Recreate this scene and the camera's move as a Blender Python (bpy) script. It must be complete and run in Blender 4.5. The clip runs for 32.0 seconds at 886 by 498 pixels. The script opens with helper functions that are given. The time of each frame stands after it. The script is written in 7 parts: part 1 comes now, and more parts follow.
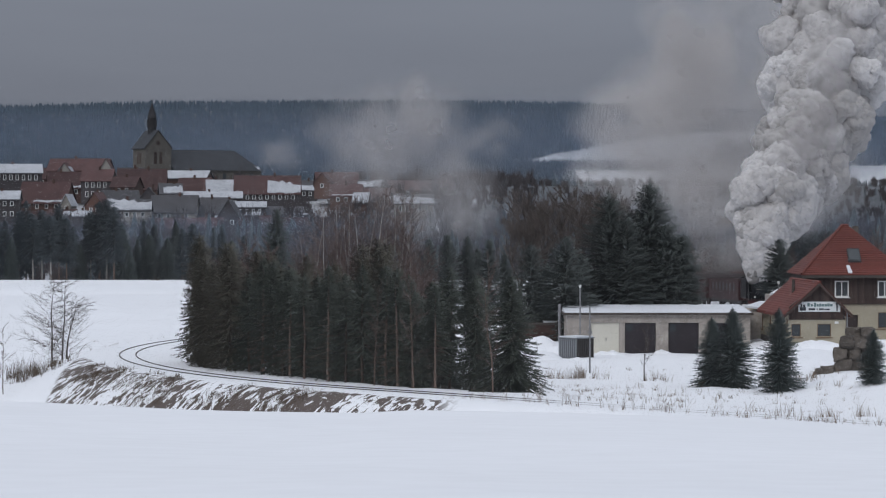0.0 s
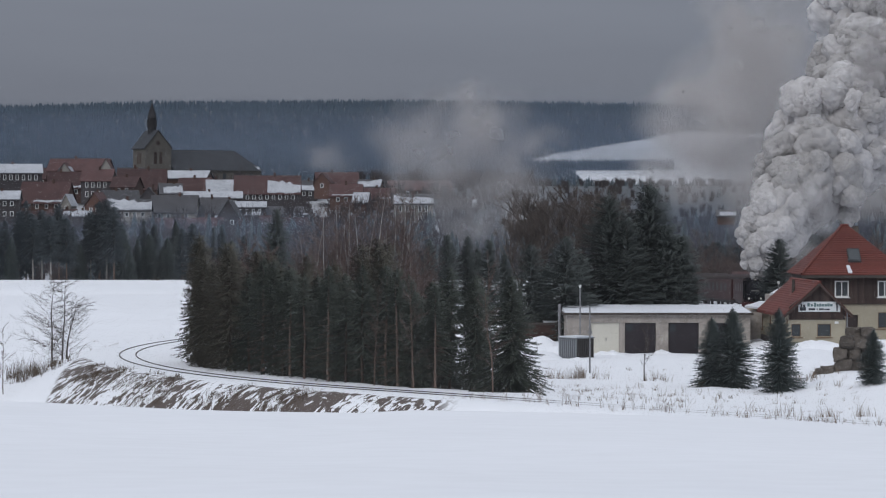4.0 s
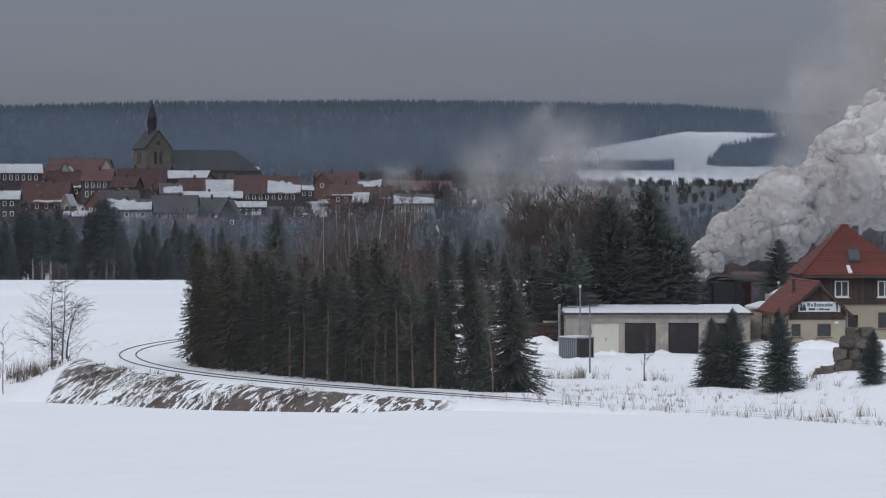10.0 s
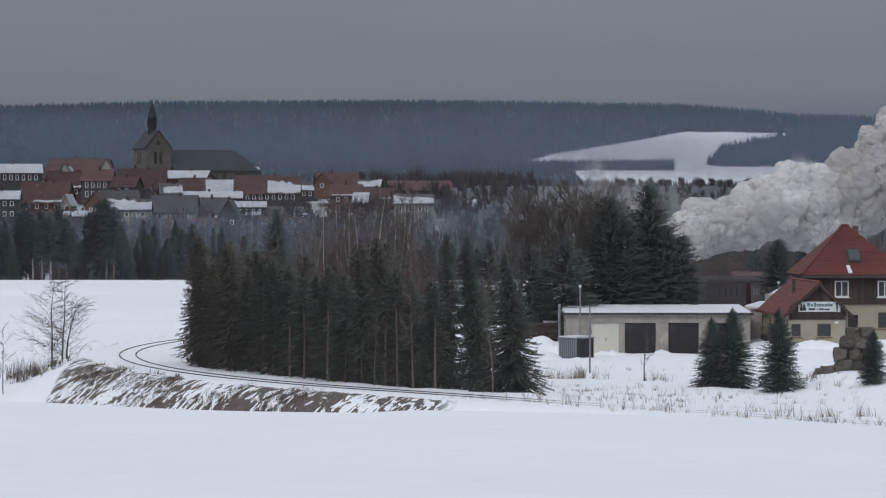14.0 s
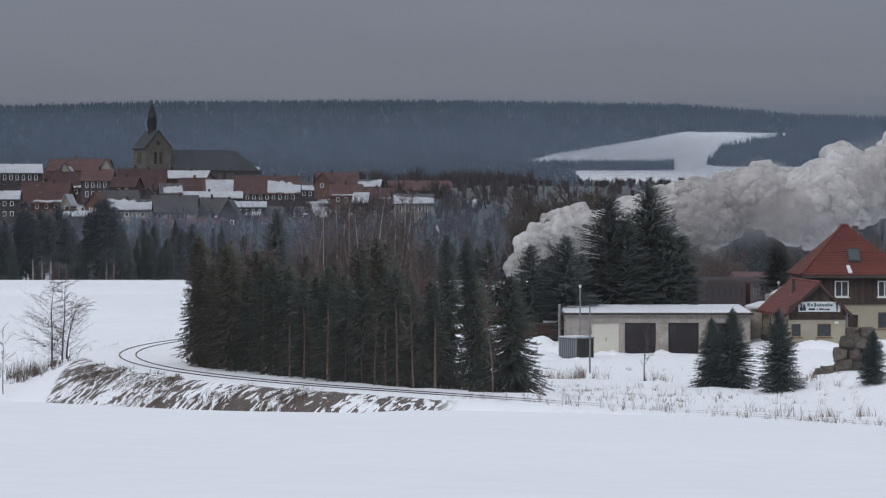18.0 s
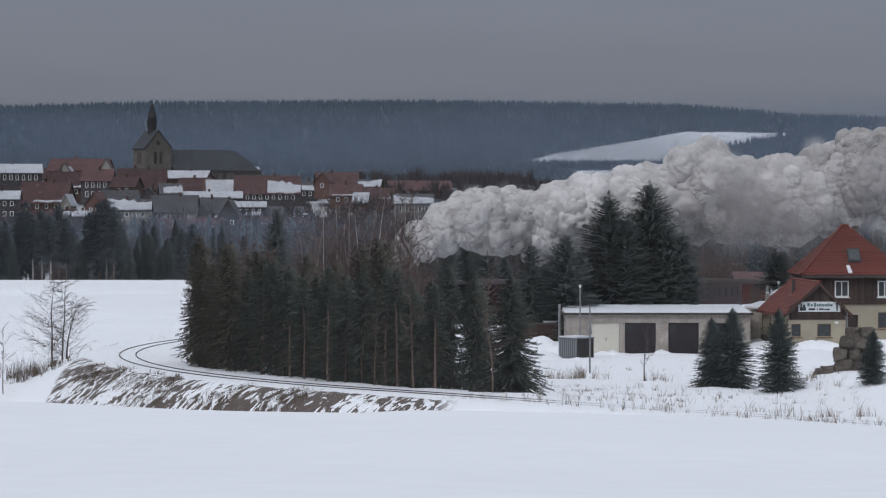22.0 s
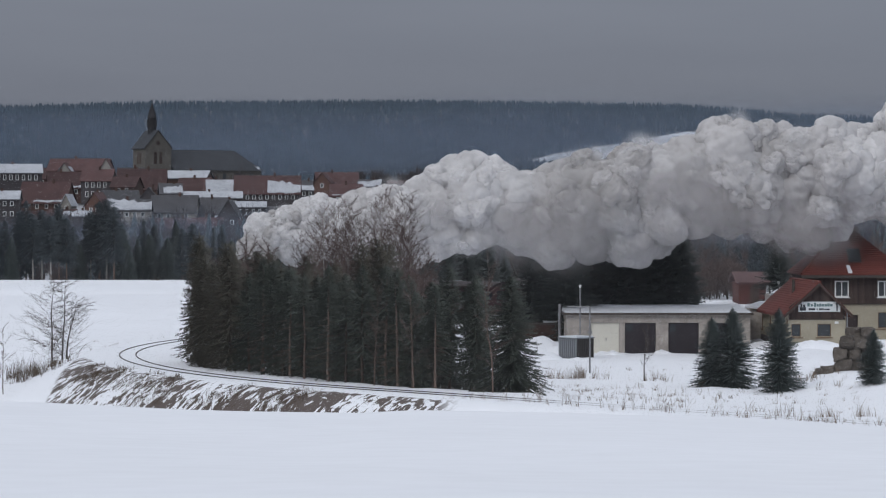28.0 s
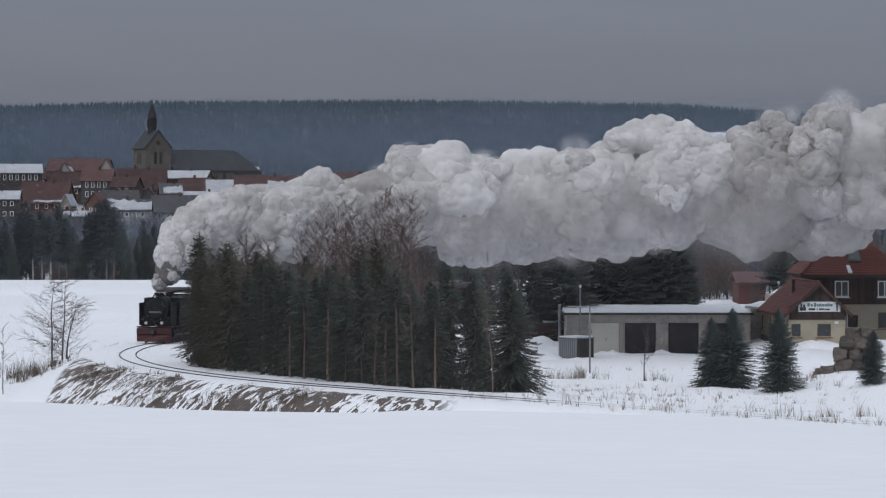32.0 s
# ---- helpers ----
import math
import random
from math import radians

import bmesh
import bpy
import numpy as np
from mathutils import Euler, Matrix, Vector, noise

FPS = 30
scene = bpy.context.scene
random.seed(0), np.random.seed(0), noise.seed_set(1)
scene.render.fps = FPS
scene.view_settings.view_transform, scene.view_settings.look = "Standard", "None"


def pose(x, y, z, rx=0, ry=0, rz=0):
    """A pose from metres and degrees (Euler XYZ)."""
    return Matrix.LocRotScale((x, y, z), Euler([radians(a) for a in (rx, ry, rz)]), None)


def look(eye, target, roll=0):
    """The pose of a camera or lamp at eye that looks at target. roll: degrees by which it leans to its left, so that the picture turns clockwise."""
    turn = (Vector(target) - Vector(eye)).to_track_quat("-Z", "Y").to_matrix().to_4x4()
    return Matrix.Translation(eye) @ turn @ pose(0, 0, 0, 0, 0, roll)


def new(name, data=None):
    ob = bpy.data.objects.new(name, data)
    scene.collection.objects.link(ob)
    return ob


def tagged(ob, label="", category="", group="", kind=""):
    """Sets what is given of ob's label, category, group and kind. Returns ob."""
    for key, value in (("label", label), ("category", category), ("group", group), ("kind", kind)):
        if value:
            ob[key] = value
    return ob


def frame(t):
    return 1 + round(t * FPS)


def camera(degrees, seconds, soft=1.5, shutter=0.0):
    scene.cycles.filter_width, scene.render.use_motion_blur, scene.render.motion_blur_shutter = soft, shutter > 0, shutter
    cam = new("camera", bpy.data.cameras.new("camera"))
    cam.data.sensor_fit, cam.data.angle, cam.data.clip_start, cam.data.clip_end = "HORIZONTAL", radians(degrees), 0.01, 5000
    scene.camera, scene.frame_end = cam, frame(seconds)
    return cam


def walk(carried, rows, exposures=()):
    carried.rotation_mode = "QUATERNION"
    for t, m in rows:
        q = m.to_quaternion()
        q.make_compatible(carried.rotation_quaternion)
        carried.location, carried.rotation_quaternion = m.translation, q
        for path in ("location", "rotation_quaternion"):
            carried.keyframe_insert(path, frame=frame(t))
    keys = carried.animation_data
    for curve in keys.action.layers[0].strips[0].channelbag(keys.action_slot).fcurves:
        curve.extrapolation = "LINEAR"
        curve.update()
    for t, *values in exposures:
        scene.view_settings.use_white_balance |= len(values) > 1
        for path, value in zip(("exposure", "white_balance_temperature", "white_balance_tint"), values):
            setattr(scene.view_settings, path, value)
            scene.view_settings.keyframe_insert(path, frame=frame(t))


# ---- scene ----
cam = camera(17.15, 32.0, soft=1.15)
EYE = pose(0, 0, 8.4, 89.383, 0, 0)
walk(cam, [(0, EYE), (32, EYE)], exposures=[(0, 0.0), (32, 0.0)])

scene.cycles.transparent_max_bounces = 64

# ---- sky and sun: a closed winter cloud cover, dark towards the horizon ----
world = bpy.data.worlds.new("winter_sky")
scene.world = world
world.use_nodes = True
wn, wl = world.node_tree.nodes, world.node_tree.links
for old in list(wn):
    wn.remove(old)
w_out = wn.new("ShaderNodeOutputWorld")
w_coord = wn.new("ShaderNodeTexCoord")
w_sep = wn.new("ShaderNodeSeparateXYZ")
wl.new(w_coord.outputs["Generated"], w_sep.inputs[0])
w_noise = wn.new("ShaderNodeTexNoise")
w_noise.inputs["Scale"].default_value = 9.0
w_noise.inputs["Detail"].default_value = 4.0
w_map = wn.new("ShaderNodeMapping")
w_map.inputs["Scale"].default_value = (1.0, 1.0, 7.0)
wl.new(w_coord.outputs["Generated"], w_map.inputs[0])
wl.new(w_map.outputs[0], w_noise.inputs["Vector"])
w_add = wn.new("ShaderNodeMath")
w_add.operation = "MULTIPLY_ADD"
w_add.inputs[1].default_value = 0.035
wl.new(w_noise.outputs[0], w_add.inputs[0])
wl.new(w_sep.outputs["Z"], w_add.inputs[2])
w_ramp = wn.new("ShaderNodeValToRGB")
for pos, col in ((0.0, (0.112, 0.124, 0.165)), (0.03, (0.092, 0.106, 0.155)), (0.06, (0.063, 0.083, 0.145)), (0.1, (0.066, 0.089, 0.157)),
                 (0.35, (0.41, 0.45, 0.52)), (1.0, (0.98, 1.04, 1.15))):
    if pos in (0.0, 1.0):
        stop = w_ramp.color_ramp.elements[int(pos)]
    else:
        stop = w_ramp.color_ramp.elements.new(pos)
    stop.position, stop.color = pos, (*col, 1)
wl.new(w_add.outputs[0], w_ramp.inputs[0])
w_cloud = wn.new("ShaderNodeBackground")
wl.new(w_ramp.outputs[0], w_cloud.inputs["Color"])
w_cloud.inputs["Strength"].default_value = 1.0
w_sky = wn.new("ShaderNodeTexSky")
w_sky.sky_type, w_sky.sun_disc = "NISHITA", False
w_sky.sun_elevation, w_sky.sun_rotation = radians(38), radians(213)
w_clear = wn.new("ShaderNodeBackground")
wl.new(w_sky.outputs[0], w_clear.inputs["Color"])
w_clear.inputs["Strength"].default_value = 0.06
w_mix = wn.new("ShaderNodeMixShader")
w_mix.inputs[0].default_value = 0.94
wl.new(w_clear.outputs[0], w_mix.inputs[1])
wl.new(w_cloud.outputs[0], w_mix.inputs[2])
wl.new(w_mix.outputs[0], w_out.inputs[0])

sun = new("sun", bpy.data.lights.new("sun", "SUN"))
sun.data.energy, sun.data.angle, sun.data.color = 0.95, radians(30), (1.0, 0.97, 0.94)
sun.matrix_world = look((-55, -85, 80), (0, 0, 0))

# ---- materials ----
def mat(name, color, rough=0.8, dark=0.7, scale=1.0, fine=12.0, bump=0.3, metal=0.0, spread=0.0, spec=0.3, stretch=(1, 1, 1)):
    """Paint, wood, stone...: two scales of stain and grain, relief, a little difference from piece to piece."""
    m = bpy.data.materials.new(name)
    m.use_nodes = True
    nodes, links = m.node_tree.nodes, m.node_tree.links
    bsdf = nodes["Principled BSDF"]
    bsdf.inputs["Roughness"].default_value = rough
    bsdf.inputs["Metallic"].default_value = metal
    bsdf.inputs["Specular IOR Level"].default_value = spec
    coord, mapping = nodes.new("ShaderNodeTexCoord"), nodes.new("ShaderNodeMapping")
    mapping.inputs["Scale"].default_value = stretch
    links.new(coord.outputs["Object"], mapping.inputs[0])
    large, small = nodes.new("ShaderNodeTexNoise"), nodes.new("ShaderNodeTexNoise")
    large.inputs["Scale"].default_value, small.inputs["Scale"].default_value = scale, fine
    large.inputs["Detail"].default_value, small.inputs["Detail"].default_value = 5.0, 3.0
    links.new(mapping.outputs[0], large.inputs["Vector"])
    links.new(mapping.outputs[0], small.inputs["Vector"])
    both = nodes.new("ShaderNodeMath")
    both.operation = "MULTIPLY_ADD"
    both.inputs[1].default_value = 0.45
    links.new(small.outputs[0], both.inputs[0])
    half = nodes.new("ShaderNodeMath")
    half.operation = "MULTIPLY"
    half.inputs[1].default_value = 0.6
    links.new(large.outputs[0], half.inputs[0])
    links.new(half.outputs[0], both.inputs[2])
    ramp = nodes.new("ShaderNodeValToRGB")
    ramp.color_ramp.elements[0].position, ramp.color_ramp.elements[1].position = 0.33, 0.68
    ramp.color_ramp.elements[0].color = (*[c * dark for c in color], 1)
    ramp.color_ramp.elements[1].color = (*[min(1, c * (2 - dark) ** 0.6) for c in color], 1)
    links.new(both.outputs[0], ramp.inputs[0])
    last = ramp.outputs[0]
    if spread:
        info, hsv = nodes.new("ShaderNodeObjectInfo"), nodes.new("ShaderNodeHueSaturation")
        rng = nodes.new("ShaderNodeMapRange")
        rng.inputs["To Min"].default_value, rng.inputs["To Max"].default_value = 1 - spread, 1 + spread
        links.new(info.outputs["Random"], rng.inputs["Value"])
        links.new(rng.outputs[0], hsv.inputs["Value"])
        links.new(last, hsv.inputs["Color"])
        last = hsv.outputs[0]
    links.new(last, bsdf.inputs["Base Color"])
    if bump:
        b = nodes.new("ShaderNodeBump")
        b.inputs["Strength"].default_value, b.inputs["Distance"].default_value = bump, 0.05
        links.new(both.outputs[0], b.inputs["Height"])
        links.new(b.outputs[0], bsdf.inputs["Normal"])
    return m


def leafy(name, low, high, scale=1.0, rough=0.8):
    """Needles and twigs: colour differs from clump to clump and from tree to tree."""
    m = mat(name, high, rough, 0.78, scale, 6.0, 0.0, spread=0.16, spec=0.12)
    nodes, links = m.node_tree.nodes, m.node_tree.links
    geo, mix = nodes.new("ShaderNodeNewGeometry"), nodes.new("ShaderNodeMix")
    mix.data_type = "RGBA"
    last = nodes["Principled BSDF"].inputs["Base Color"].links[0].from_socket
    links.new(geo.outputs["Random Per Island"], mix.inputs["Factor"])
    mix.inputs["A"].default_value = (*low, 1)
    links.new(last, mix.inputs["B"])
    links.new(mix.outputs["Result"], nodes["Principled BSDF"].inputs["Base Color"])
    return m


SNOW = mat("snow", (0.765, 0.785, 0.83), 0.65, 0.94, 0.06, 1.3, 0.12)
# town snow is greyed in its colour to look dimmed by haze
SNOW_TOWN = mat("hazed_town_snow", (0.40, 0.42, 0.46), 0.7, 0.75, 0.25, 1.2, 0.2)
SNOW_ROOF = mat("roof_snow", (0.62, 0.645, 0.69), 0.65, 0.9, 0.4, 3.0, 0.2)
PLASTER_CREAM = mat("cream_plaster", (0.35, 0.318, 0.245), 0.85, 0.8, 0.5, 9.0, 0.15)
PLASTER_GREY = mat("grey_rough_plaster", (0.35, 0.318, 0.29), 0.9, 0.62, 0.9, 5.0, 0.4)
PAINT_DOOR = mat("ivory_door_paint", (0.62, 0.60, 0.53), 0.6, 0.92, 0.8, 8.0, 0.1)
DOOR_GREY = mat("anthracite_door_paint", (0.024, 0.019, 0.023), 0.4, 0.7, 0.7, 10.0, 0.1)
DOOR_BROWN = mat("dark_brown_door_paint", (0.045, 0.033, 0.032), 0.45, 0.7, 0.7, 10.0, 0.15)
WOOD_DARK = mat("dark_stained_boards", (0.050, 0.034, 0.030), 0.75, 0.6, 0.8, 9.0, 0.3, spread=0.3, stretch=(3, 3, 0.4))
WOOD_TRIM = mat("dark_trim", (0.06, 0.05, 0.045), 0.7, 0.8, 1.0, 8.0, 0.1)
TILE_RED = mat("red_roof_tile", (0.135, 0.037, 0.029), 0.7, 0.75, 0.5, 6.0, 0.2, spread=0.12)
# weathered red, its colour also pulled towards grey for distance haze
TILE_TOWN = mat("weathered_hazed_tile", (0.072, 0.038, 0.038), 0.8, 0.65, 0.25, 1.5, 0.2, spread=0.35)
SLATE = mat("slate_roof", (0.060, 0.060, 0.068), 0.7, 0.7, 0.2, 1.2, 0.2, spread=0.25)
SLATE_DARK = mat("church_slate", (0.034, 0.038, 0.046), 0.7, 0.75, 0.15, 0.8, 0.2)
SLATE_SPIRE = mat("spire_slate", (0.024, 0.024, 0.028), 0.7, 0.75, 0.4, 2.0, 0.2)
STONE_CHURCH = mat("church_rubble_stone", (0.105, 0.098, 0.088), 0.9, 0.75, 0.25, 1.6, 0.4)
WALL_SLATE = mat("slate_hung_wall", (0.055, 0.050, 0.055), 0.8, 0.7, 0.3, 1.5, 0.2, spread=0.25)
WALL_BROWN = mat("brown_board_wall", (0.085, 0.050, 0.042), 0.85, 0.7, 0.3, 1.5, 0.2, spread=0.25)
WALL_PALE = mat("pale_render_wall", (0.26, 0.25, 0.235), 0.85, 0.85, 0.3, 1.5, 0.2, spread=0.15)
WALL_ORANGE = mat("terracotta_render", (0.120, 0.068, 0.056), 0.85, 0.85, 0.3, 1.5, 0.2)
WALL_STATION = mat("dark_red_brick", (0.085, 0.030, 0.026), 0.85, 0.7, 0.4, 3.0, 0.2)
FRAME_WHITE = mat("white_window_paint", (0.66, 0.67, 0.66), 0.5, 0.92, 2.0, 12.0, 0.05)
FRAME_WOOD = mat("brown_window_wood", (0.16, 0.095, 0.055), 0.6, 0.8, 2.0, 12.0, 0.1)
IRON = mat("galvanised_steel", (0.25, 0.25, 0.26), 0.45, 0.8, 1.5, 9.0, 0.1, metal=0.6)
COACH_ROOF = mat("weathered_coach_roof", (0.034, 0.026, 0.027), 0.8, 0.6, 0.5, 4.0, 0.1)
IRON_DARK = mat("dark_iron", (0.035, 0.034, 0.036), 0.5, 0.7, 1.5, 9.0, 0.1, metal=0.3)
RAIL = mat("rail_steel", (0.060, 0.050, 0.048), 0.5, 0.7, 0.8, 9.0, 0.1, metal=0.5)
CONTAINER = mat("corrugated_grey_paint", (0.20, 0.215, 0.235), 0.55, 0.8, 0.8, 6.0, 0.1)
CONTAINER_DARK = mat("container_dark_end", (0.05, 0.047, 0.045), 0.7, 0.7, 0.8, 6.0, 0.2)
ROCK = mat("granite_boulder", (0.092, 0.080, 0.070), 0.9, 0.5, 1.2, 6.0, 0.6, spread=0.25)
LOCO_BLACK = mat("locomotive_black", (0.010, 0.010, 0.013), 0.6, 0.7, 1.2, 9.0, 0.1, spec=0.15)
LOCO_RED = mat("locomotive_red", (0.046, 0.011, 0.012), 0.55, 0.6, 1.2, 9.0, 0.1)
COACH_RED = mat("coach_wine_red", (0.040, 0.015, 0.016), 0.5, 0.75, 0.8, 7.0, 0.05)
BRASS = mat("plate_paint", (0.10, 0.10, 0.095), 0.6, 0.7, 4.0, 14.0, 0.05)
BARK_SPRUCE = mat("spruce_bark", (0.085, 0.064, 0.055), 0.9, 0.6, 1.5, 9.0, 0.6, spread=0.2, stretch=(1, 1, 0.3))
BARK_PALE = mat("dead_spruce_wood", (0.150, 0.108, 0.090), 0.9, 0.6, 1.5, 9.0, 0.4, spread=0.2, stretch=(1, 1, 0.3))
BARK_BIRCH = mat("birch_bark", (0.36, 0.34, 0.32), 0.8, 0.35, 2.2, 8.0, 0.3, stretch=(1, 1, 2.0))
BARK_GREY = mat("grey_bark", (0.068, 0.062, 0.059), 0.9, 0.6, 1.5, 8.0, 0.4, spread=0.2)
TWIG_BROWN = leafy("reddish_bare_twigs", (0.085, 0.062, 0.057), (0.150, 0.112, 0.102))
TWIG_GREY = leafy("grey_bare_twigs", (0.062, 0.050, 0.045), (0.105, 0.088, 0.079))
NEEDLE_STAND = leafy("dark_spruce_needles", (0.066, 0.078, 0.068), (0.092, 0.104, 0.087))
NEEDLE_BROWN = leafy("browned_spruce_needles", (0.084, 0.082, 0.068), (0.118, 0.108, 0.086))
NEEDLE_BLUE = leafy("blue_spruce_needles", (0.072, 0.088, 0.09), (0.104, 0.126, 0.123))
NEEDLE_DARK = leafy("black_green_needles", (0.078, 0.092, 0.09), (0.104, 0.118, 0.113))
NEEDLE_EDGE = leafy("bluish_wood_edge_needles", (0.064, 0.079, 0.09), (0.086, 0.105, 0.116))
TWIG_FAR = leafy("far_bare_twigs", (0.044, 0.040, 0.044), (0.076, 0.066, 0.068), 0.05)
# the blue-grey of distance haze is put into these needles' own colour
NEEDLE_FAR = leafy("hazed_far_spruces", (0.07, 0.094, 0.12), (0.086, 0.116, 0.148), 0.02)
GRASS_DRY = leafy("dry_winter_grass", (0.105, 0.080, 0.060), (0.24, 0.182, 0.136))
GRASS_BANK = leafy("brown_bank_grass", (0.070, 0.056, 0.045), (0.160, 0.124, 0.096))
SIGN_WHITE = mat("white_sign_board", (0.62, 0.65, 0.66), 0.5, 0.95, 0.8, 6.0, 0.02)
SIGN_INK = mat("dark_sign_paint", (0.03, 0.035, 0.045), 0.6, 0.9, 2.0, 10.0, 0.02)
SIGN_GREEN = mat("grey_green_sign_paint", (0.10, 0.16, 0.17), 0.6, 0.9, 2.0, 10.0, 0.02)


def glass_material():
    m = mat("window_glass", (0.045, 0.052, 0.058), 0.16, 0.8, 0.7, 2.0, 0.0, spec=0.3)
    return m


GLASS = glass_material()
GLASS_COACH = mat("sooty_coach_glass", (0.02, 0.02, 0.023), 0.3, 0.8, 0.7, 2.0, 0.0, spec=0.15)
HEADLIGHT = mat("headlight_glass", (0.3, 0.295, 0.28), 0.25, 0.95, 2.0, 9.0, 0.0)
HEADLIGHT.node_tree.nodes["Principled BSDF"].inputs["Emission Color"].default_value = (1, 0.92, 0.8, 1)
HEADLIGHT.node_tree.nodes["Principled BSDF"].inputs["Emission Strength"].default_value = 0.12


def smoke(name, color, through_light=0.42):
    """Dense smoke and steam: pale, matt, uneven in tone, a little light passing through."""
    m = bpy.data.materials.new(name)
    m.use_nodes = True
    nodes, links = m.node_tree.nodes, m.node_tree.links
    bsdf, out = nodes["Principled BSDF"], nodes["Material Output"]
    bsdf.inputs["Roughness"].default_value = 1.0
    bsdf.inputs["Specular IOR Level"].default_value = 0.0
    coord, n1 = nodes.new("ShaderNodeTexCoord"), nodes.new("ShaderNodeTexNoise")
    links.new(coord.outputs["Object"], n1.inputs["Vector"])
    n1.inputs["Scale"].default_value, n1.inputs["Detail"].default_value = 1.3, 4.0
    ramp = nodes.new("ShaderNodeValToRGB")
    ramp.color_ramp.elements[0].position, ramp.color_ramp.elements[1].position = 0.3, 0.7
    ramp.color_ramp.elements[0].color = (*[c * 0.80 for c in color], 1)
    ramp.color_ramp.elements[1].color = (*[min(1, c * 1.08) for c in color], 1)
    links.new(n1.outputs[0], ramp.inputs[0])
    links.new(ramp.outputs[0], bsdf.inputs["Base Color"])
    soft = nodes.new("ShaderNodeBsdfTranslucent")
    links.new(ramp.outputs[0], soft.inputs["Color"])
    mix = nodes.new("ShaderNodeMixShader")
    mix.inputs[0].default_value = through_light
    links.new(bsdf.outputs[0], mix.inputs[1])
    links.new(soft.outputs[0], mix.inputs[2])
    links.new(mix.outputs[0], out.inputs["Surface"])
    return m


SMOKE_WHITE = smoke("white_steam", (0.80, 0.79, 0.798))
SMOKE_OLD = smoke("spent_steam", (0.70, 0.685, 0.69))
SMOKE_GREY = smoke("grey_smoke", (0.565, 0.55, 0.55))
SMOKE_DARK = smoke("dark_coal_smoke", (0.26, 0.25, 0.245))


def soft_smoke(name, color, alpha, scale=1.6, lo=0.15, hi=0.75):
    """Loose smoke or haze shells, thickest along the middle and thinning out to nothing at the rim."""
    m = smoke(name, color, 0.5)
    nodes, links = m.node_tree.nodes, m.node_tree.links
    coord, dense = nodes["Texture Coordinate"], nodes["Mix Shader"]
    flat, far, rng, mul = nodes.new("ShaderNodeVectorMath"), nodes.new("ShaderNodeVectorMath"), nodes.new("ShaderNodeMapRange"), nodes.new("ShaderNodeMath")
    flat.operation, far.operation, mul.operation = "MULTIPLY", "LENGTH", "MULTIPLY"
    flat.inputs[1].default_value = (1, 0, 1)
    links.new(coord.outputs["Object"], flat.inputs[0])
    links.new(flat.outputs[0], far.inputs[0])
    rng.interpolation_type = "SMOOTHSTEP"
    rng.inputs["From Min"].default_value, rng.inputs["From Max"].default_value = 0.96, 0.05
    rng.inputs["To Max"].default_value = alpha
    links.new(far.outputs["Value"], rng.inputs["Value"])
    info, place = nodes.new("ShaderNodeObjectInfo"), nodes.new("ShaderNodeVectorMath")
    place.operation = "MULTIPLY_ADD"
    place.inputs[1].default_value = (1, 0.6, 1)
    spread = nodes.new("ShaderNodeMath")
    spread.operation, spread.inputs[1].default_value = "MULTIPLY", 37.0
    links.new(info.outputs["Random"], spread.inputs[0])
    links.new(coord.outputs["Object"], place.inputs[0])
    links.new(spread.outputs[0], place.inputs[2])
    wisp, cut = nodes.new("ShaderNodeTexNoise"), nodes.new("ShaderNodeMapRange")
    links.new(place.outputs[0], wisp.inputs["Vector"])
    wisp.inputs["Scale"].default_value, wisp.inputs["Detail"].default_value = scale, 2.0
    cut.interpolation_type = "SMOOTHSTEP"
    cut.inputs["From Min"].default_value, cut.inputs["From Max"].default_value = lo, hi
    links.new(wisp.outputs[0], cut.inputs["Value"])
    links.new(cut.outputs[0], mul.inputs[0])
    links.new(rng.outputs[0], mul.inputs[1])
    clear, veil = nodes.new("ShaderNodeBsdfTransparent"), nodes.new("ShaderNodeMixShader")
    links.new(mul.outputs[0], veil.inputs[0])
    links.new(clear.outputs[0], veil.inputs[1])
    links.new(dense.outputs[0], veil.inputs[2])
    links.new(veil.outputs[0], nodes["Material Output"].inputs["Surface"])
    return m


SMOKE_SOFT = soft_smoke("loose_pale_smoke", (0.62, 0.60, 0.605), 0.42, 1.4, 0.20, 0.62)
SMOKE_FRINGE = soft_smoke("steam_fringe", (0.78, 0.775, 0.78), 0.45, 1.6, 0.22, 0.60)
SMOKE_THIN = soft_smoke("thin_grey_smoke", (0.59, 0.572, 0.568), 0.38, 1.2, 0.22, 0.60)
SMOKE_DRIFT = soft_smoke("thin_mauve_smoke", (0.64, 0.625, 0.635), 0.38, 1.3, 0.36, 0.64)
NEAR_VEIL = soft_smoke("faint_lifting_veil", (0.45, 0.47, 0.50), 0.0095, 0.5, 0.0, 0.5)
# tint of far air, for the shells that stand in for haze
HAZE = soft_smoke("blue_grey_haze_shell", (0.235, 0.295, 0.395), 0.24, 0.8, 0.05, 0.75)


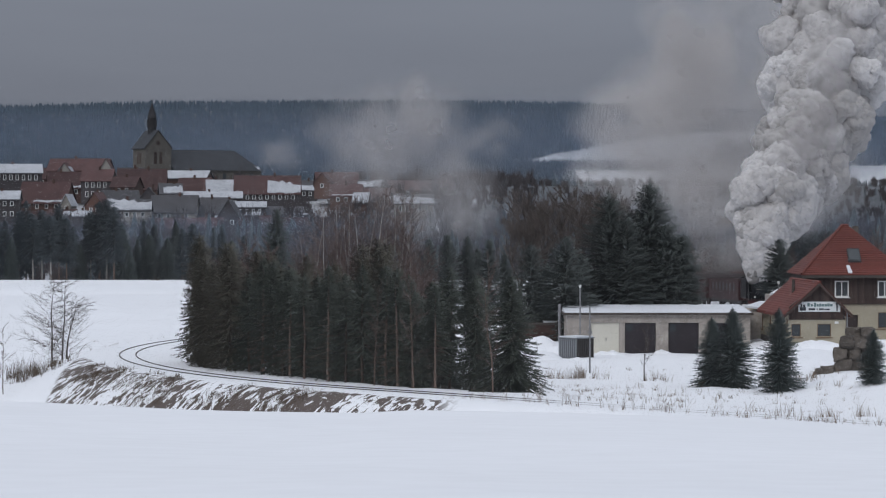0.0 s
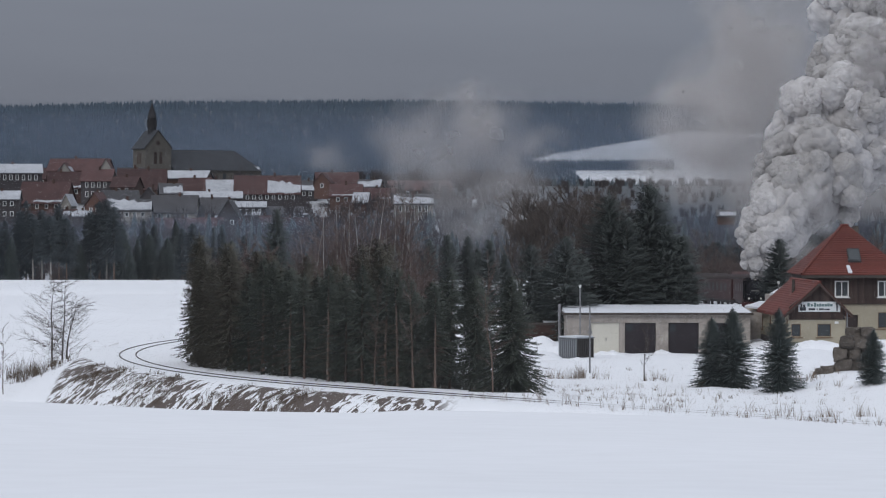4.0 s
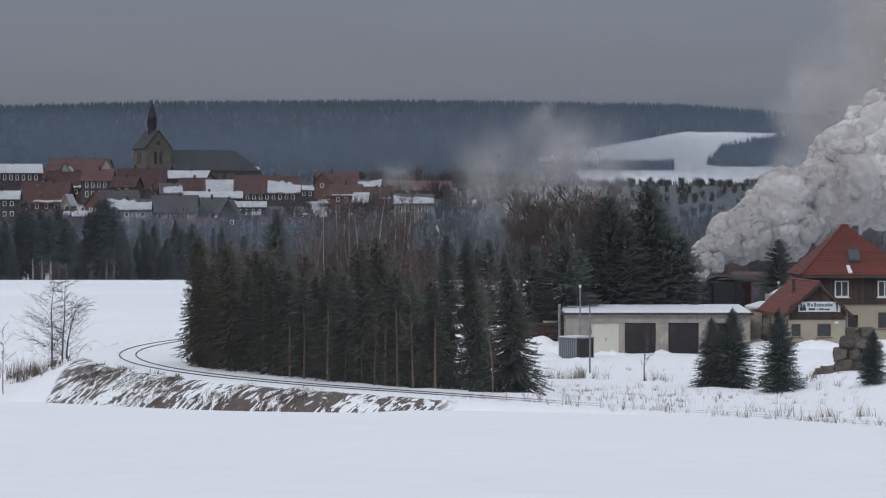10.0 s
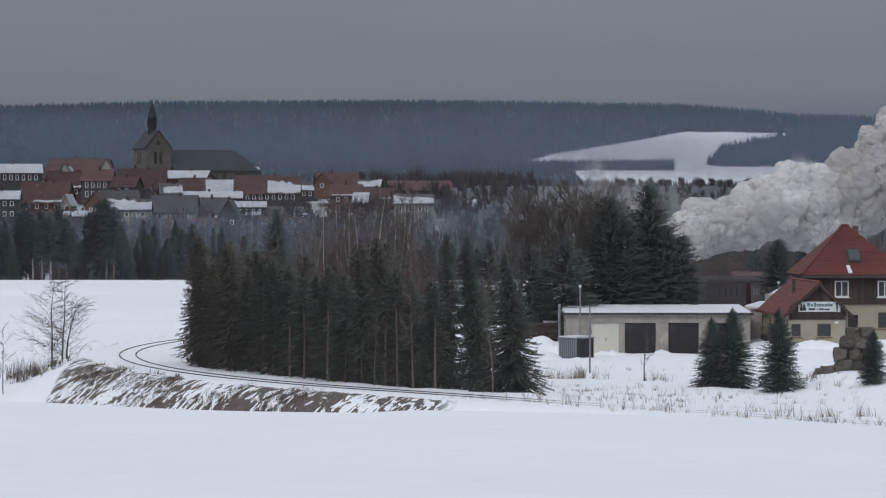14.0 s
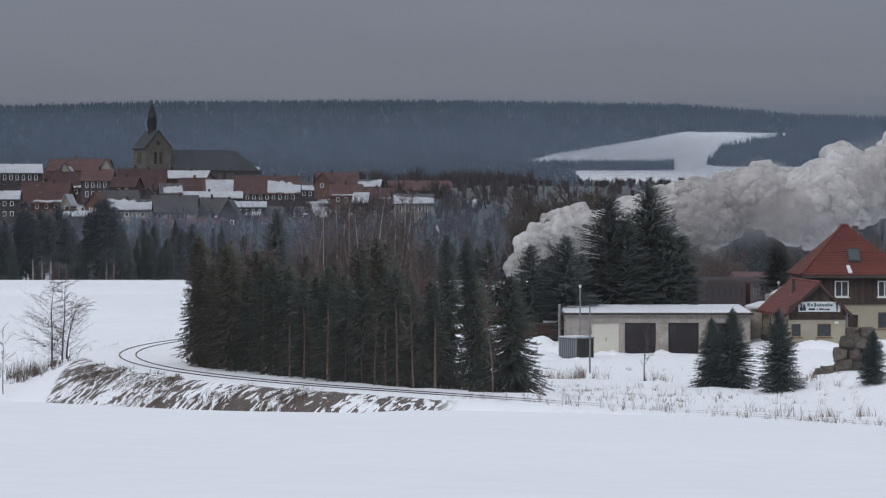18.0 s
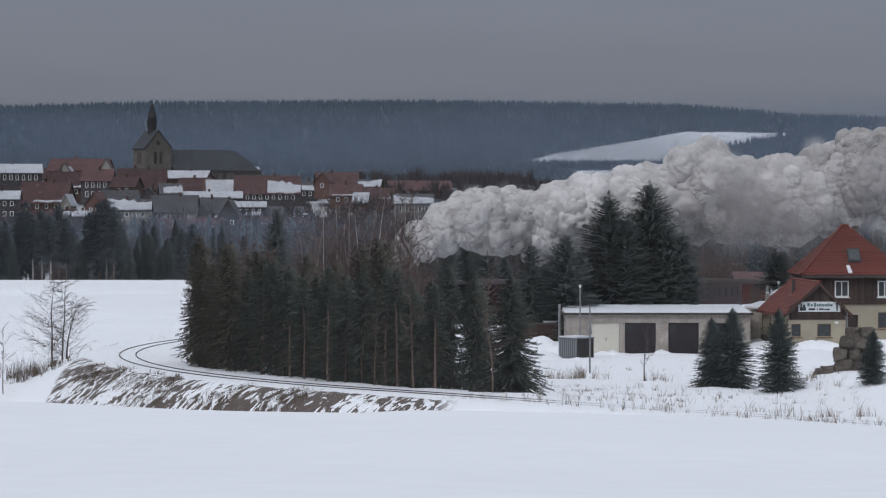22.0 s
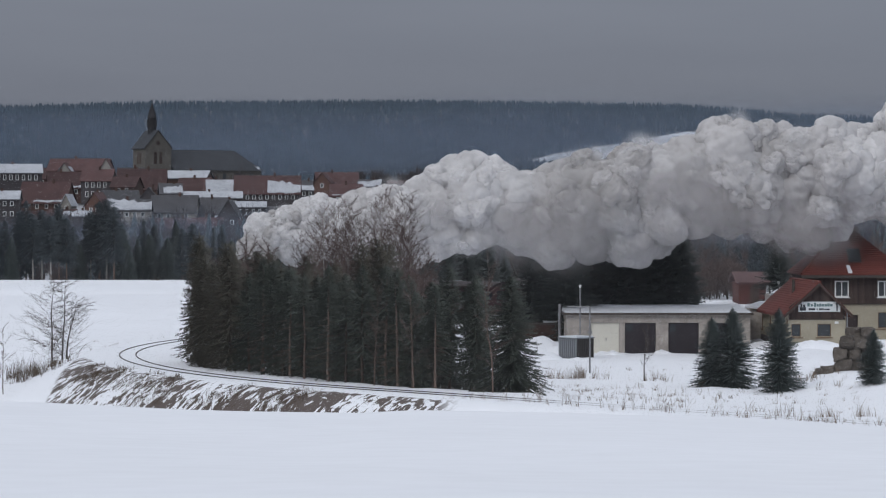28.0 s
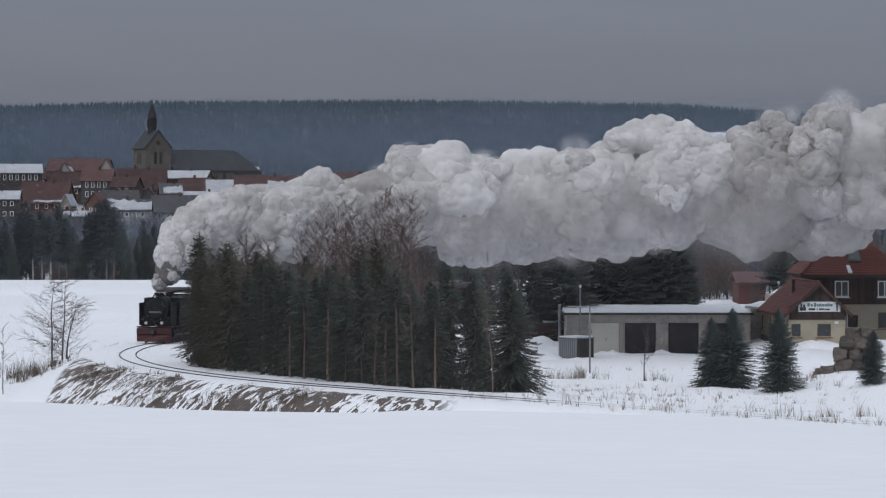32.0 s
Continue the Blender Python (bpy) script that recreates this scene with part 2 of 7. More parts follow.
def ground_material():
    """Snow; on the outer bank of the railway dry brown grass shows through in streaks."""
    m = mat("snow_ground", (0.765, 0.785, 0.83), 0.65, 0.95, 0.05, 0.9, 0.10)
    nodes, links = m.node_tree.nodes, m.node_tree.links
    bsdf = nodes["Principled BSDF"]
    snow_col = bsdf.inputs["Base Color"].links[0].from_socket
    coord = nodes.new("ShaderNodeTexCoord")
    off = nodes.new("ShaderNodeVectorMath")
    off.operation = "SUBTRACT"
    off.inputs[1].default_value = (45.3, 187, 0)
    links.new(coord.outputs["Object"], off.inputs[0])
    flat = nodes.new("ShaderNodeVectorMath")
    flat.operation = "MULTIPLY"
    flat.inputs[1].default_value = (1, 1, 0)
    links.new(off.outputs[0], flat.inputs[0])
    rad = nodes.new("ShaderNodeVectorMath")
    rad.operation = "LENGTH"
    links.new(flat.outputs[0], rad.inputs[0])
    band = nodes.new("ShaderNodeValToRGB")
    rr = nodes.new("ShaderNodeMapRange")
    rr.inputs["From Min"].default_value, rr.inputs["From Max"].default_value = 65.0, 77.0
    links.new(rad.outputs["Value"], rr.inputs["Value"])
    links.new(rr.outputs[0], band.inputs[0])
    el = band.color_ramp.elements
    el[0].position, el[0].color = 0.16, (0, 0, 0, 1)
    el[1].position, el[1].color = 0.24, (1, 1, 1, 1)
    top = el.new(0.62)
    top.color = (0.9, 0.9, 0.9, 1)
    end = el.new(0.85)
    end.color = (0, 0, 0, 1)
    side = nodes.new("ShaderNodeSeparateXYZ")
    links.new(coord.outputs["Object"], side.inputs[0])
    fade = nodes.new("ShaderNodeMapRange")
    fade.inputs["From Min"].default_value, fade.inputs["From Max"].default_value = 5.0, -5.0
    links.new(side.outputs["X"], fade.inputs["Value"])
    fade2 = nodes.new("ShaderNodeMapRange")
    fade2.inputs["From Min"].default_value, fade2.inputs["From Max"].default_value = 187.0, 178.0
    links.new(side.outputs["Y"], fade2.inputs["Value"])
    fade3 = nodes.new("ShaderNodeMapRange")
    fade3.inputs["From Min"].default_value, fade3.inputs["From Max"].default_value = -23.6, -20.8
    links.new(side.outputs["X"], fade3.inputs["Value"])
    map2, streak = nodes.new("ShaderNodeMapping"), nodes.new("ShaderNodeTexNoise")
    map2.inputs["Scale"].default_value = (1.0, 0.42, 0.5)
    map1 = nodes.new("ShaderNodeMapping")
    map1.inputs["Rotation"].default_value = (0, 0, radians(33))
    links.new(coord.outputs["Object"], map1.inputs[0])
    links.new(map1.outputs[0], map2.inputs[0])
    links.new(map2.outputs[0], streak.inputs["Vector"])
    streak.inputs["Scale"].default_value, streak.inputs["Detail"].default_value, streak.inputs["Roughness"].default_value = 2.7, 7.0, 0.62
    streak.inputs["Distortion"].default_value = 0.4
    cut = nodes.new("ShaderNodeMapRange")
    cut.inputs["From Min"].default_value, cut.inputs["From Max"].default_value = 0.47, 0.505
    patch, blend = nodes.new("ShaderNodeTexNoise"), nodes.new("ShaderNodeMath")
    patch.inputs["Scale"].default_value, patch.inputs["Detail"].default_value = 0.30, 3.0
    links.new(coord.outputs["Object"], patch.inputs["Vector"])
    blend.operation = "MULTIPLY_ADD"
    blend.inputs[1].default_value = 0.55
    links.new(patch.outputs[0], blend.inputs[0])
    shift = nodes.new("ShaderNodeMath")
    shift.operation = "ADD"
    shift.inputs[1].default_value = -0.27
    links.new(streak.outputs[0], shift.inputs[0])
    links.new(shift.outputs[0], blend.inputs[2])
    links.new(blend.outputs[0], cut.inputs["Value"])
    last = band.outputs[0]
    for other in (cut.outputs[0], fade.outputs[0], fade2.outputs[0], fade3.outputs[0]):
        mul = nodes.new("ShaderNodeMath")
        mul.operation = "MULTIPLY"
        links.new(last, mul.inputs[0])
        links.new(other, mul.inputs[1])
        last = mul.outputs[0]
    edge = nodes.new("ShaderNodeMapRange")
    edge.inputs["From Min"].default_value, edge.inputs["From Max"].default_value = 0.42, 0.52
    links.new(last, edge.inputs["Value"])
    last = edge.outputs[0]
    brown, tone = nodes.new("ShaderNodeTexNoise"), nodes.new("ShaderNodeValToRGB")
    brown.inputs["Scale"].default_value, brown.inputs["Detail"].default_value = 5.0, 8.0
    links.new(coord.outputs["Object"], brown.inputs["Vector"])
    tone.color_ramp.elements[0].color, tone.color_ramp.elements[1].color = (0.052, 0.040, 0.036, 1), (0.120, 0.093, 0.081, 1)
    links.new(brown.outputs[0], tone.inputs[0])
    # where woodland is set, the snow colour gives way to a dark blue-grey
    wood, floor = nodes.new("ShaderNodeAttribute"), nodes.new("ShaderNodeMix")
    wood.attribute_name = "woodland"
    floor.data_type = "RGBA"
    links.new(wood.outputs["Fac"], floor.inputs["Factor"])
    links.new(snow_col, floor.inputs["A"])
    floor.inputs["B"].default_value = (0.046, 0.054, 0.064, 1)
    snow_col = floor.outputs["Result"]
    mix = nodes.new("ShaderNodeMix")
    mix.data_type = "RGBA"
    links.new(last, mix.inputs["Factor"])
    links.new(snow_col, mix.inputs["A"])
    links.new(tone.outputs[0], mix.inputs["B"])
    links.new(mix.outputs["Result"], bsdf.inputs["Base Color"])
    return m


GROUND = ground_material()

# ---- mesh helpers ----
class Geo:
    """Vertices and faces gathered for one mesh."""

    def __init__(self):
        self.v, self.f = [], []

    def add(self, verts, faces):
        k = len(self.v)
        self.v.extend(verts)
        self.f.extend([tuple(i + k for i in face) for face in faces])
        return self

    def box(self, x0, y0, z0, x1, y1, z1):
        return self.add([(x0, y0, z0), (x1, y0, z0), (x1, y1, z0), (x0, y1, z0), (x0, y0, z1), (x1, y0, z1), (x1, y1, z1), (x0, y1, z1)],
                        [(0, 3, 2, 1), (4, 5, 6, 7), (0, 1, 5, 4), (1, 2, 6, 5), (2, 3, 7, 6), (3, 0, 4, 7)])

    def prism(self, outline, y0, y1):
        """An outline in x and z, drawn out along y."""
        n = len(outline)
        verts = [(x, y0, z) for x, z in outline] + [(x, y1, z) for x, z in outline]
        faces = [tuple(range(n)), tuple(range(2 * n - 1, n - 1, -1))]
        faces += [(i, i + n, (i + 1) % n + n, (i + 1) % n) for i in range(n)]
        return self.add(verts, faces)

    def slab(self, quad, thick):
        """A board: four corners, and its thickness downwards."""
        low = [(x, y, z - thick) for x, y, z in quad]
        return self.add(list(quad) + low, [(0, 1, 2, 3), (7, 6, 5, 4), (0, 4, 5, 1), (1, 5, 6, 2), (2, 6, 7, 3), (3, 7, 4, 0)])

    def tube(self, a, b, ra, rb, n=8, caps=True):
        a, b = Vector(a), Vector(b)
        d = (b - a).normalized()
        u = d.orthogonal().normalized()
        w = d.cross(u)
        verts = []
        for p, r in ((a, ra), (b, rb)):
            for i in range(n):
                t = 2 * math.pi * i / n
                verts.append(tuple(p + (u * math.cos(t) + w * math.sin(t)) * r))
        faces = [(i, (i + 1) % n, (i + 1) % n + n, i + n) for i in range(n)]
        if caps:
            faces += [tuple(range(n - 1, -1, -1)), tuple(range(n, 2 * n))]
        return self.add(verts, faces)

    def mesh(self, name, material, smooth=False):
        me = bpy.data.meshes.new(name)
        me.from_pydata(self.v, [], self.f)
        if smooth:
            me.polygons.foreach_set("use_smooth", [True] * len(me.polygons))
        me.materials.append(material)
        me.update()
        return me


def part(name, geo, material, parent=None, label="", smooth=False, bevel=0.0):
    """One mesh object, under a thing or a part. geo: a Geo, or a mesh to share."""
    me = geo if isinstance(geo, bpy.types.Mesh) else geo.mesh(name, material, smooth)
    if bevel:
        bm = bmesh.new()
        bm.from_mesh(me)
        bmesh.ops.bevel(bm, geom=list(bm.edges), offset=bevel, segments=2, affect="EDGES", clamp_overlap=True)
        bm.to_mesh(me)
        bm.free()
    ob = new(name, me)
    if parent:
        ob.parent = parent
    if label:
        ob["label"] = label
    return ob


def thing(name, m, label, category, group="", kind=""):
    ob = new(name)
    ob.matrix_basis = m
    ob.empty_display_size = 0.2
    return tagged(ob, label, category, group, kind)


# ---- the lie of the land ----
CX, CY, RADIUS = 45.3, 187.0, 65.0
BEND = radians(-42)  # here the near arm turns straight
JOIN = radians(52.87)  # here the far arm swings the other way
FAR_R = 62.0
FAR_CX, FAR_CY = CX - (RADIUS + FAR_R) * math.cos(JOIN), CY + (RADIUS + FAR_R) * math.sin(JOIN)
BEND_X, BEND_Y = CX - RADIUS * math.cos(BEND), CY + RADIUS * math.sin(BEND)
AHEAD_X, AHEAD_Y = -math.sin(BEND), -math.cos(BEND)
CREST_X, CREST_Z = (-40, -15, -9.3, -2.8, -1.0, 4.2, 9.9, 15, 40), (2.3, 2.11, 1.89, 1.71, 1.80, 1.77, 1.56, 1.27, 0.8)
FAR_Y = (0, 240, 300, 400, 410, 480, 700, 800, 1000, 1150, 1300, 1900, 2400, 2700, 4200)
FAR_Z = (-1.2, -0.6, -0.9, -0.10, -0.4, -5.0, 1.0, 5.0, 19.0, 18.0, 21.0, 62.0, 88.0, 92.0, 60.0)


def ease(t):
    t = np.clip(t, 0, 1)
    return t * t * (3 - 2 * t)


def ground_z(x, y):
    x, y = np.asarray(x, float), np.asarray(y, float)
    crest = np.interp(x, CREST_X, CREST_Z)
    r = np.hypot(x - CX, y - CY)
    past = (x - BEND_X) * AHEAD_X + (y - BEND_Y) * AHEAD_Y
    r = np.where((x > CX) & (y > CY), y - CY, r)
    r = np.where((past > 0) & (y < CY - 20), RADIUS - (x - BEND_X) * math.cos(BEND) + (y - BEND_Y) * math.sin(BEND), r)
    r = r - (RADIUS - 60)
    far = np.interp(y, FAR_Y, FAR_Z)
    left = ease((-18 - x) / 10) * ease((230 - y) / 40) * ease((y - 130) / 30)
    far = far - 0.5 * left
    inner = -0.045 - (1.455 - 0.85 * ease((x - 19.5) / 4.5)) * ease((58 - r) / 11)
    outer_near = -0.045 + (-3.4 + 0.045) * ease((r - 62.2) / 6.5)
    outer_far = -0.045 + (far + 0.045) * ease((r - 61.8) / 4.5)
    behind = ease((y - 157) / 21)
    outer = outer_near * (1 - behind) + outer_far * behind
    z = np.where(r < 60, inner, outer)
    swell = np.interp(x / np.maximum(y, 1), (-0.16, -0.10, -0.016, 0.03, 0.08, 0.097, 0.12, 0.16), (7.0, 11.0, 12.2, 11.0, 9.0, 6.0, 1.0, -2.0))
    far = far + swell * ease((y - 1750) / 500)
    z = np.where(y > 300, far, z)
    bed = np.abs(np.hypot(x - FAR_CX, y - FAR_CY) - FAR_R)
    turn = np.arctan2(y - FAR_CY, x - FAR_CX) + JOIN
    level = -0.07 - 0.011 * FAR_R * np.clip(turn, 0, 3)
    z = np.where((turn > 0) & (y > CY + 20), level + (z - level) * ease((bed - 1.5) / 5), z)
    lumps = 0.05 * np.sin(x * 1.7 + 0.6 * np.sin(y * 0.9)) * np.sin(y * 1.3 + 1.1 * np.sin(x * 0.8))
    rough = 0.035 * np.sin(x * 4.1 + 1.9 * np.sin(y * 1.7)) * np.sin(y * 3.3 + 1.4 * np.sin(x * 2.3)) + 0.07 * np.sin(x * 0.9 + y * 0.5) * np.sin(y * 0.8 - x * 0.3)
    lumps = lumps + np.where(r < 60, rough, 0.0)
    z = z + lumps * ease((np.abs(r - 60) - 1.6) / 1.5) * ease((300 - y) / 40)
    fore = 6.75 + (crest - 6.75) * np.clip(y / 100, -2, 1) + 0.03 * np.sin(x * 0.5 + y * 0.21)
    return np.where(y < 100, fore, fore + (z - fore) * ease((y - 100) / 11))


def clearing(b, y):
    """Snow fields on the far hillside: b is the bearing, y the distance."""
    top = np.interp(b, (0.018, 0.030, 0.037, 0.045, 0.060, 0.074, 0.083, 0.120), (1518, 1560, 1625, 1672, 1765, 1850, 1900, 1908))
    grove = 0.090 < b < 0.140 and np.interp(b, (0.090, 0.097, 0.14), (1505, 1490, 1500)) < y < np.interp(b, (0.090, 0.095, 0.118, 0.14), (1520, 1680, 1850, 1890))
    belt = b < 0.0785 and 1452 < y < 1516
    upper = 1500 < y < top and 0.018 < b < 0.130
    lower = 1230 < y <= 1500 and b > 0.045 + max(0.0, (1385 - y) / 95) * 0.012
    return (upper or lower) and not grove and not belt


def grid(lo, hi, step):
    return list(np.arange(lo, hi, step))


def make_ground():
    xs = np.array(grid(-3000, -400, 130) + grid(-400, -60, 7) + grid(-60, 60, 0.6) + grid(60, 270, 2.5) + grid(270, 400, 7) + grid(400, 3001, 130))
    ys = np.array(grid(-300, 0, 30) + grid(0, 92, 4) + grid(92, 262, 0.6) + grid(262, 440, 4) + grid(440, 1200, 20) + grid(1200, 2000, 9) + grid(2000, 4201, 50))
    gx, gy = np.meshgrid(xs, ys)
    gz = ground_z(gx, gy)
    verts = np.stack([gx, gy, gz], -1).reshape(-1, 3)
    n, m = len(xs), len(ys)
    idx = np.arange(n * m).reshape(m, n)
    faces = np.stack([idx[:-1, :-1], idx[:-1, 1:], idx[1:, 1:], idx[1:, :-1]], -1).reshape(-1, 4)
    me = bpy.data.meshes.new("ground")
    me.from_pydata(verts.tolist(), [], faces.tolist())
    me.polygons.foreach_set("use_smooth", [True] * len(me.polygons))
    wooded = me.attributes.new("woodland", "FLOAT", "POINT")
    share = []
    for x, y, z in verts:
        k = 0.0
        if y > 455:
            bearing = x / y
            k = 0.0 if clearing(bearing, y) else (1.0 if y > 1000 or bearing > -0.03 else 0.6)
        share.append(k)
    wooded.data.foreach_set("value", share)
    me.materials.append(GROUND)
    ob = new("ground", me)
    tagged(ob, "snow-covered meadow and hills with a brown grassy railway bank", "ground", kind="structure")


make_ground()


def on_ground(x, y):
    return float(ground_z(x, y))


# ---- the railway: a metre-gauge line in a horseshoe ----
def on_track(s):
    """Place and heading (degrees of the running direction) at s metres before the apex of the curve."""
    a = s / RADIUS
    if a < BEND:
        d = BEND * RADIUS - s
        return BEND_X + AHEAD_X * d, BEND_Y + AHEAD_Y * d, math.degrees(math.atan2(AHEAD_Y, AHEAD_X))
    if a > JOIN:
        b = -JOIN + (s - JOIN * RADIUS) / FAR_R
        return FAR_CX + FAR_R * math.cos(b), FAR_CY + FAR_R * math.sin(b), math.degrees(math.atan2(-math.cos(b), math.sin(b)))
    return CX - RADIUS * math.cos(a), CY + RADIUS * math.sin(a), math.degrees(math.atan2(-math.cos(a), -math.sin(a)))


def rail_z(s):
    """The line climbs gently out of the station."""
    return -0.011 * max(0.0, s - JOIN * RADIUS)


def make_track():
    line = thing("railway_track", pose(0, 0, 0), "narrow-gauge railway track half buried in snow", "railway track", kind="structure")
    for off in (-0.5, 0.5):
        g = Geo()
        ring = []
        for s in np.arange(-100, 190, 1.0):
            x, y, h = on_track(s)
            c, d = math.cos(radians(h)), math.sin(radians(h))
            nx, ny = -d, c
            sunk = 0.041 * float(ease((-50 - s) / 14))
            ring.append([(x + nx * (off + w), y + ny * (off + w), z + rail_z(s) - sunk) for w, z in ((-0.033, -0.2), (-0.033, 0.0), (0.033, 0.0), (0.033, -0.2))])
        for a, b in zip(ring, ring[1:]):
            g.add(a + b, [(0, 1, 5, 4), (1, 2, 6, 5), (2, 3, 7, 6)])
        part("rail", g, RAIL, line)


make_track()

# ---- trees ----
def spruce_crown(rng, height, radius, low=0.08, arms=260, droop=0.35, thin=0.0, sharp=1.0, spray=1.0, pruned=0.0, upswept=0.0):
    """Whorls of arms of uneven length, each with fine side twigs and hanging shoots; lopsided, ragged, with gaps."""
    g = Geo()
    verts, faces = g.v, g.f
    off = Vector((rng.uniform(-40, 40), rng.uniform(-40, 40), rng.uniform(-40, 40)))
    whorl = max(0.16, height * (1 - low) / 26)
    for k in range(arms):
        t = ((k + rng.random()) / arms) ** 0.85
        z = height * (low + (1 - low) * t)
        z = (z // whorl) * whorl + rng.gauss(0, whorl * 0.5)
        t = min(max((z / height - low) / (1 - low), 0.0), 1.0)
        a = k * 2.399 + rng.uniform(-0.5, 0.5)
        c, s = math.cos(a), math.sin(a)
        if s < -0.45 and z < height * pruned * (0.8 + 0.3 * rng.random()):
            continue
        uneven = 1 + 0.55 * noise.noise(Vector((c * 0.9, s * 0.9, z * 2.2 / max(radius, 0.5))) + off)
        reach = radius * (1 - t) ** (0.8 * sharp) * min(1.0, 0.72 + t * 2.5) * uneven + 0.07
        ln = reach * rng.choice((rng.uniform(0.45, 0.8), rng.uniform(0.8, 1.0), rng.uniform(0.92, 1.16)))
        n = max(3, int(ln * 6.5 / spray))
        lift = (t - 0.42) * 0.85 + upswept + rng.uniform(-0.16, 0.16)
        for i in range(1, n + 1):
            if rng.random() < thin:
                continue
            u = (i + rng.uniform(-0.3, 0.3)) / n
            r = ln * u
            # the arm sags and turns up again at its tip
            zz = z + r * lift - droop * ln * (u * u - 0.55 * u ** 4)
            size = spray * (0.10 + 0.055 * ln * (1 - u * 0.6)) * rng.uniform(0.65, 1.35)
            for side in (-1, 1, 0):
                b = a + side * rng.uniform(0.5, 1.2) + rng.uniform(-0.25, 0.25)
                cb, sb = math.cos(b), math.sin(b)
                fall = rng.uniform(-0.35, 0.5) if side else rng.uniform(0.1, 1.5)
                long = size * (1.75 if side else 1.45)
                w = size * 0.40
                m = len(verts)
                verts.append((c * r - sb * w, s * r + cb * w, zz + w * 0.4))
                verts.append((c * r + cb * long, s * r + sb * long, zz - long * fall))
                verts.append((c * r + sb * w, s * r - cb * w, zz - w * 0.8))
                faces.append((m, m + 1, m + 2))
    for k in range(3):
        z = height * (0.93 + 0.02 * k)
        g.add([(0.05, 0, z), (-0.03, 0.04, z), (-0.03, -0.04, z), (rng.uniform(-0.05, 0.05), 0, height * (0.98 + 0.03 * k))], [(0, 1, 3), (1, 2, 3), (2, 0, 3)])
    return g


def trunk_geo(rng, height, r, bend=0.1, n=7):
    g = Geo()
    pts, x, y = [], 0.0, 0.0
    steps = 7
    for i in range(steps + 1):
        pts.append((x, y, height * i / steps - (0.4 if i == 0 else 0)))
        x += rng.uniform(-bend, bend)
        y += rng.uniform(-bend, bend)
    for i in range(steps):
        g.tube(pts[i], pts[i + 1], r * (1 - 0.92 * i / steps), r * (1 - 0.92 * (i + 1) / steps), n, False)
    return g


def dead_arms(g, rng, height, r, lo, hi, count, reach):
    for _ in range(count):
        z = height * rng.uniform(lo, hi)
        a = rng.uniform(0, 2 * math.pi)
        ln = reach * rng.uniform(0.4, 1.0)
        g.tube((0, 0, z), (math.cos(a) * ln, math.sin(a) * ln, z - ln * rng.uniform(-0.1, 0.35)), r * 0.18, 0.008, 3, False)
    return g


def limbs(rng, height, r, spread=0.5, depth=5, first=0.3, kids=4, twig=0.012, lean=0.0):
    """A bare broadleaved tree: returns (stem, branches)."""
    stem, bush = Geo(), Geo()

    def grow(g, p, d, ln, rad, level):
        segs = 3 if level < 3 else 2
        for i in range(segs):
            q = p + d * (ln / segs)
            r1 = max(twig, rad * (1 - 0.28 * (i + 1) / segs))
            g.tube(p, q, max(twig, rad * (1 - 0.28 * i / segs)), r1, 6 if level == 0 else 3, False)
            p = q
            d = (d + Vector((rng.uniform(-1, 1), rng.uniform(-1, 1), rng.uniform(-0.3, 0.6))) * 0.13).normalized()
            if level and level < depth and rng.random() < (0.5 if level < 3 else 0.22):
                e = (d + Vector((rng.uniform(-1, 1), rng.uniform(-1, 1), rng.uniform(-0.2, 0.5))) * spread * 1.5).normalized()
                grow(bush, q, e, ln * rng.uniform(0.4, 0.62), r1 * 0.5, level + 1 if level + 1 >= depth else level + 1)
        if level < depth:
            for _ in range(kids if level == 0 else 2 + (rng.random() < 0.5)):
                e = (d + Vector((rng.uniform(-1, 1), rng.uniform(-1, 1), rng.uniform(-0.1, 0.6))) * spread).normalized()
                grow(bush, p, e, ln * rng.uniform(0.55, 0.8), rad * 0.62, level + 1)

    grow(stem, Vector((0, 0, -0.3)), Vector((lean, 0, 1)).normalized(), height * first, r, 0)
    return stem, bush


def tree_mesh(stem, crown, bark, leaf, name="crown"):
    poles = stem if isinstance(stem, list) else [stem]
    return [pole.mesh("trunk", bark, True) for pole in poles], crown.mesh(name, leaf)


def plant_tree(name, meshes, x, y, scale, turn, label, category, group="", z=None, squash=1.0, crown_name="crown"):
    t = thing(name, pose(x, y, on_ground(x, y) if z is None else z, 0, 0, turn), label, category, group)
    t.scale = (scale * squash, scale * squash, scale)
    for pole in meshes[0]:
        part("trunk", pole, None, t)
    part(crown_name, meshes[1], None, t)
    return t


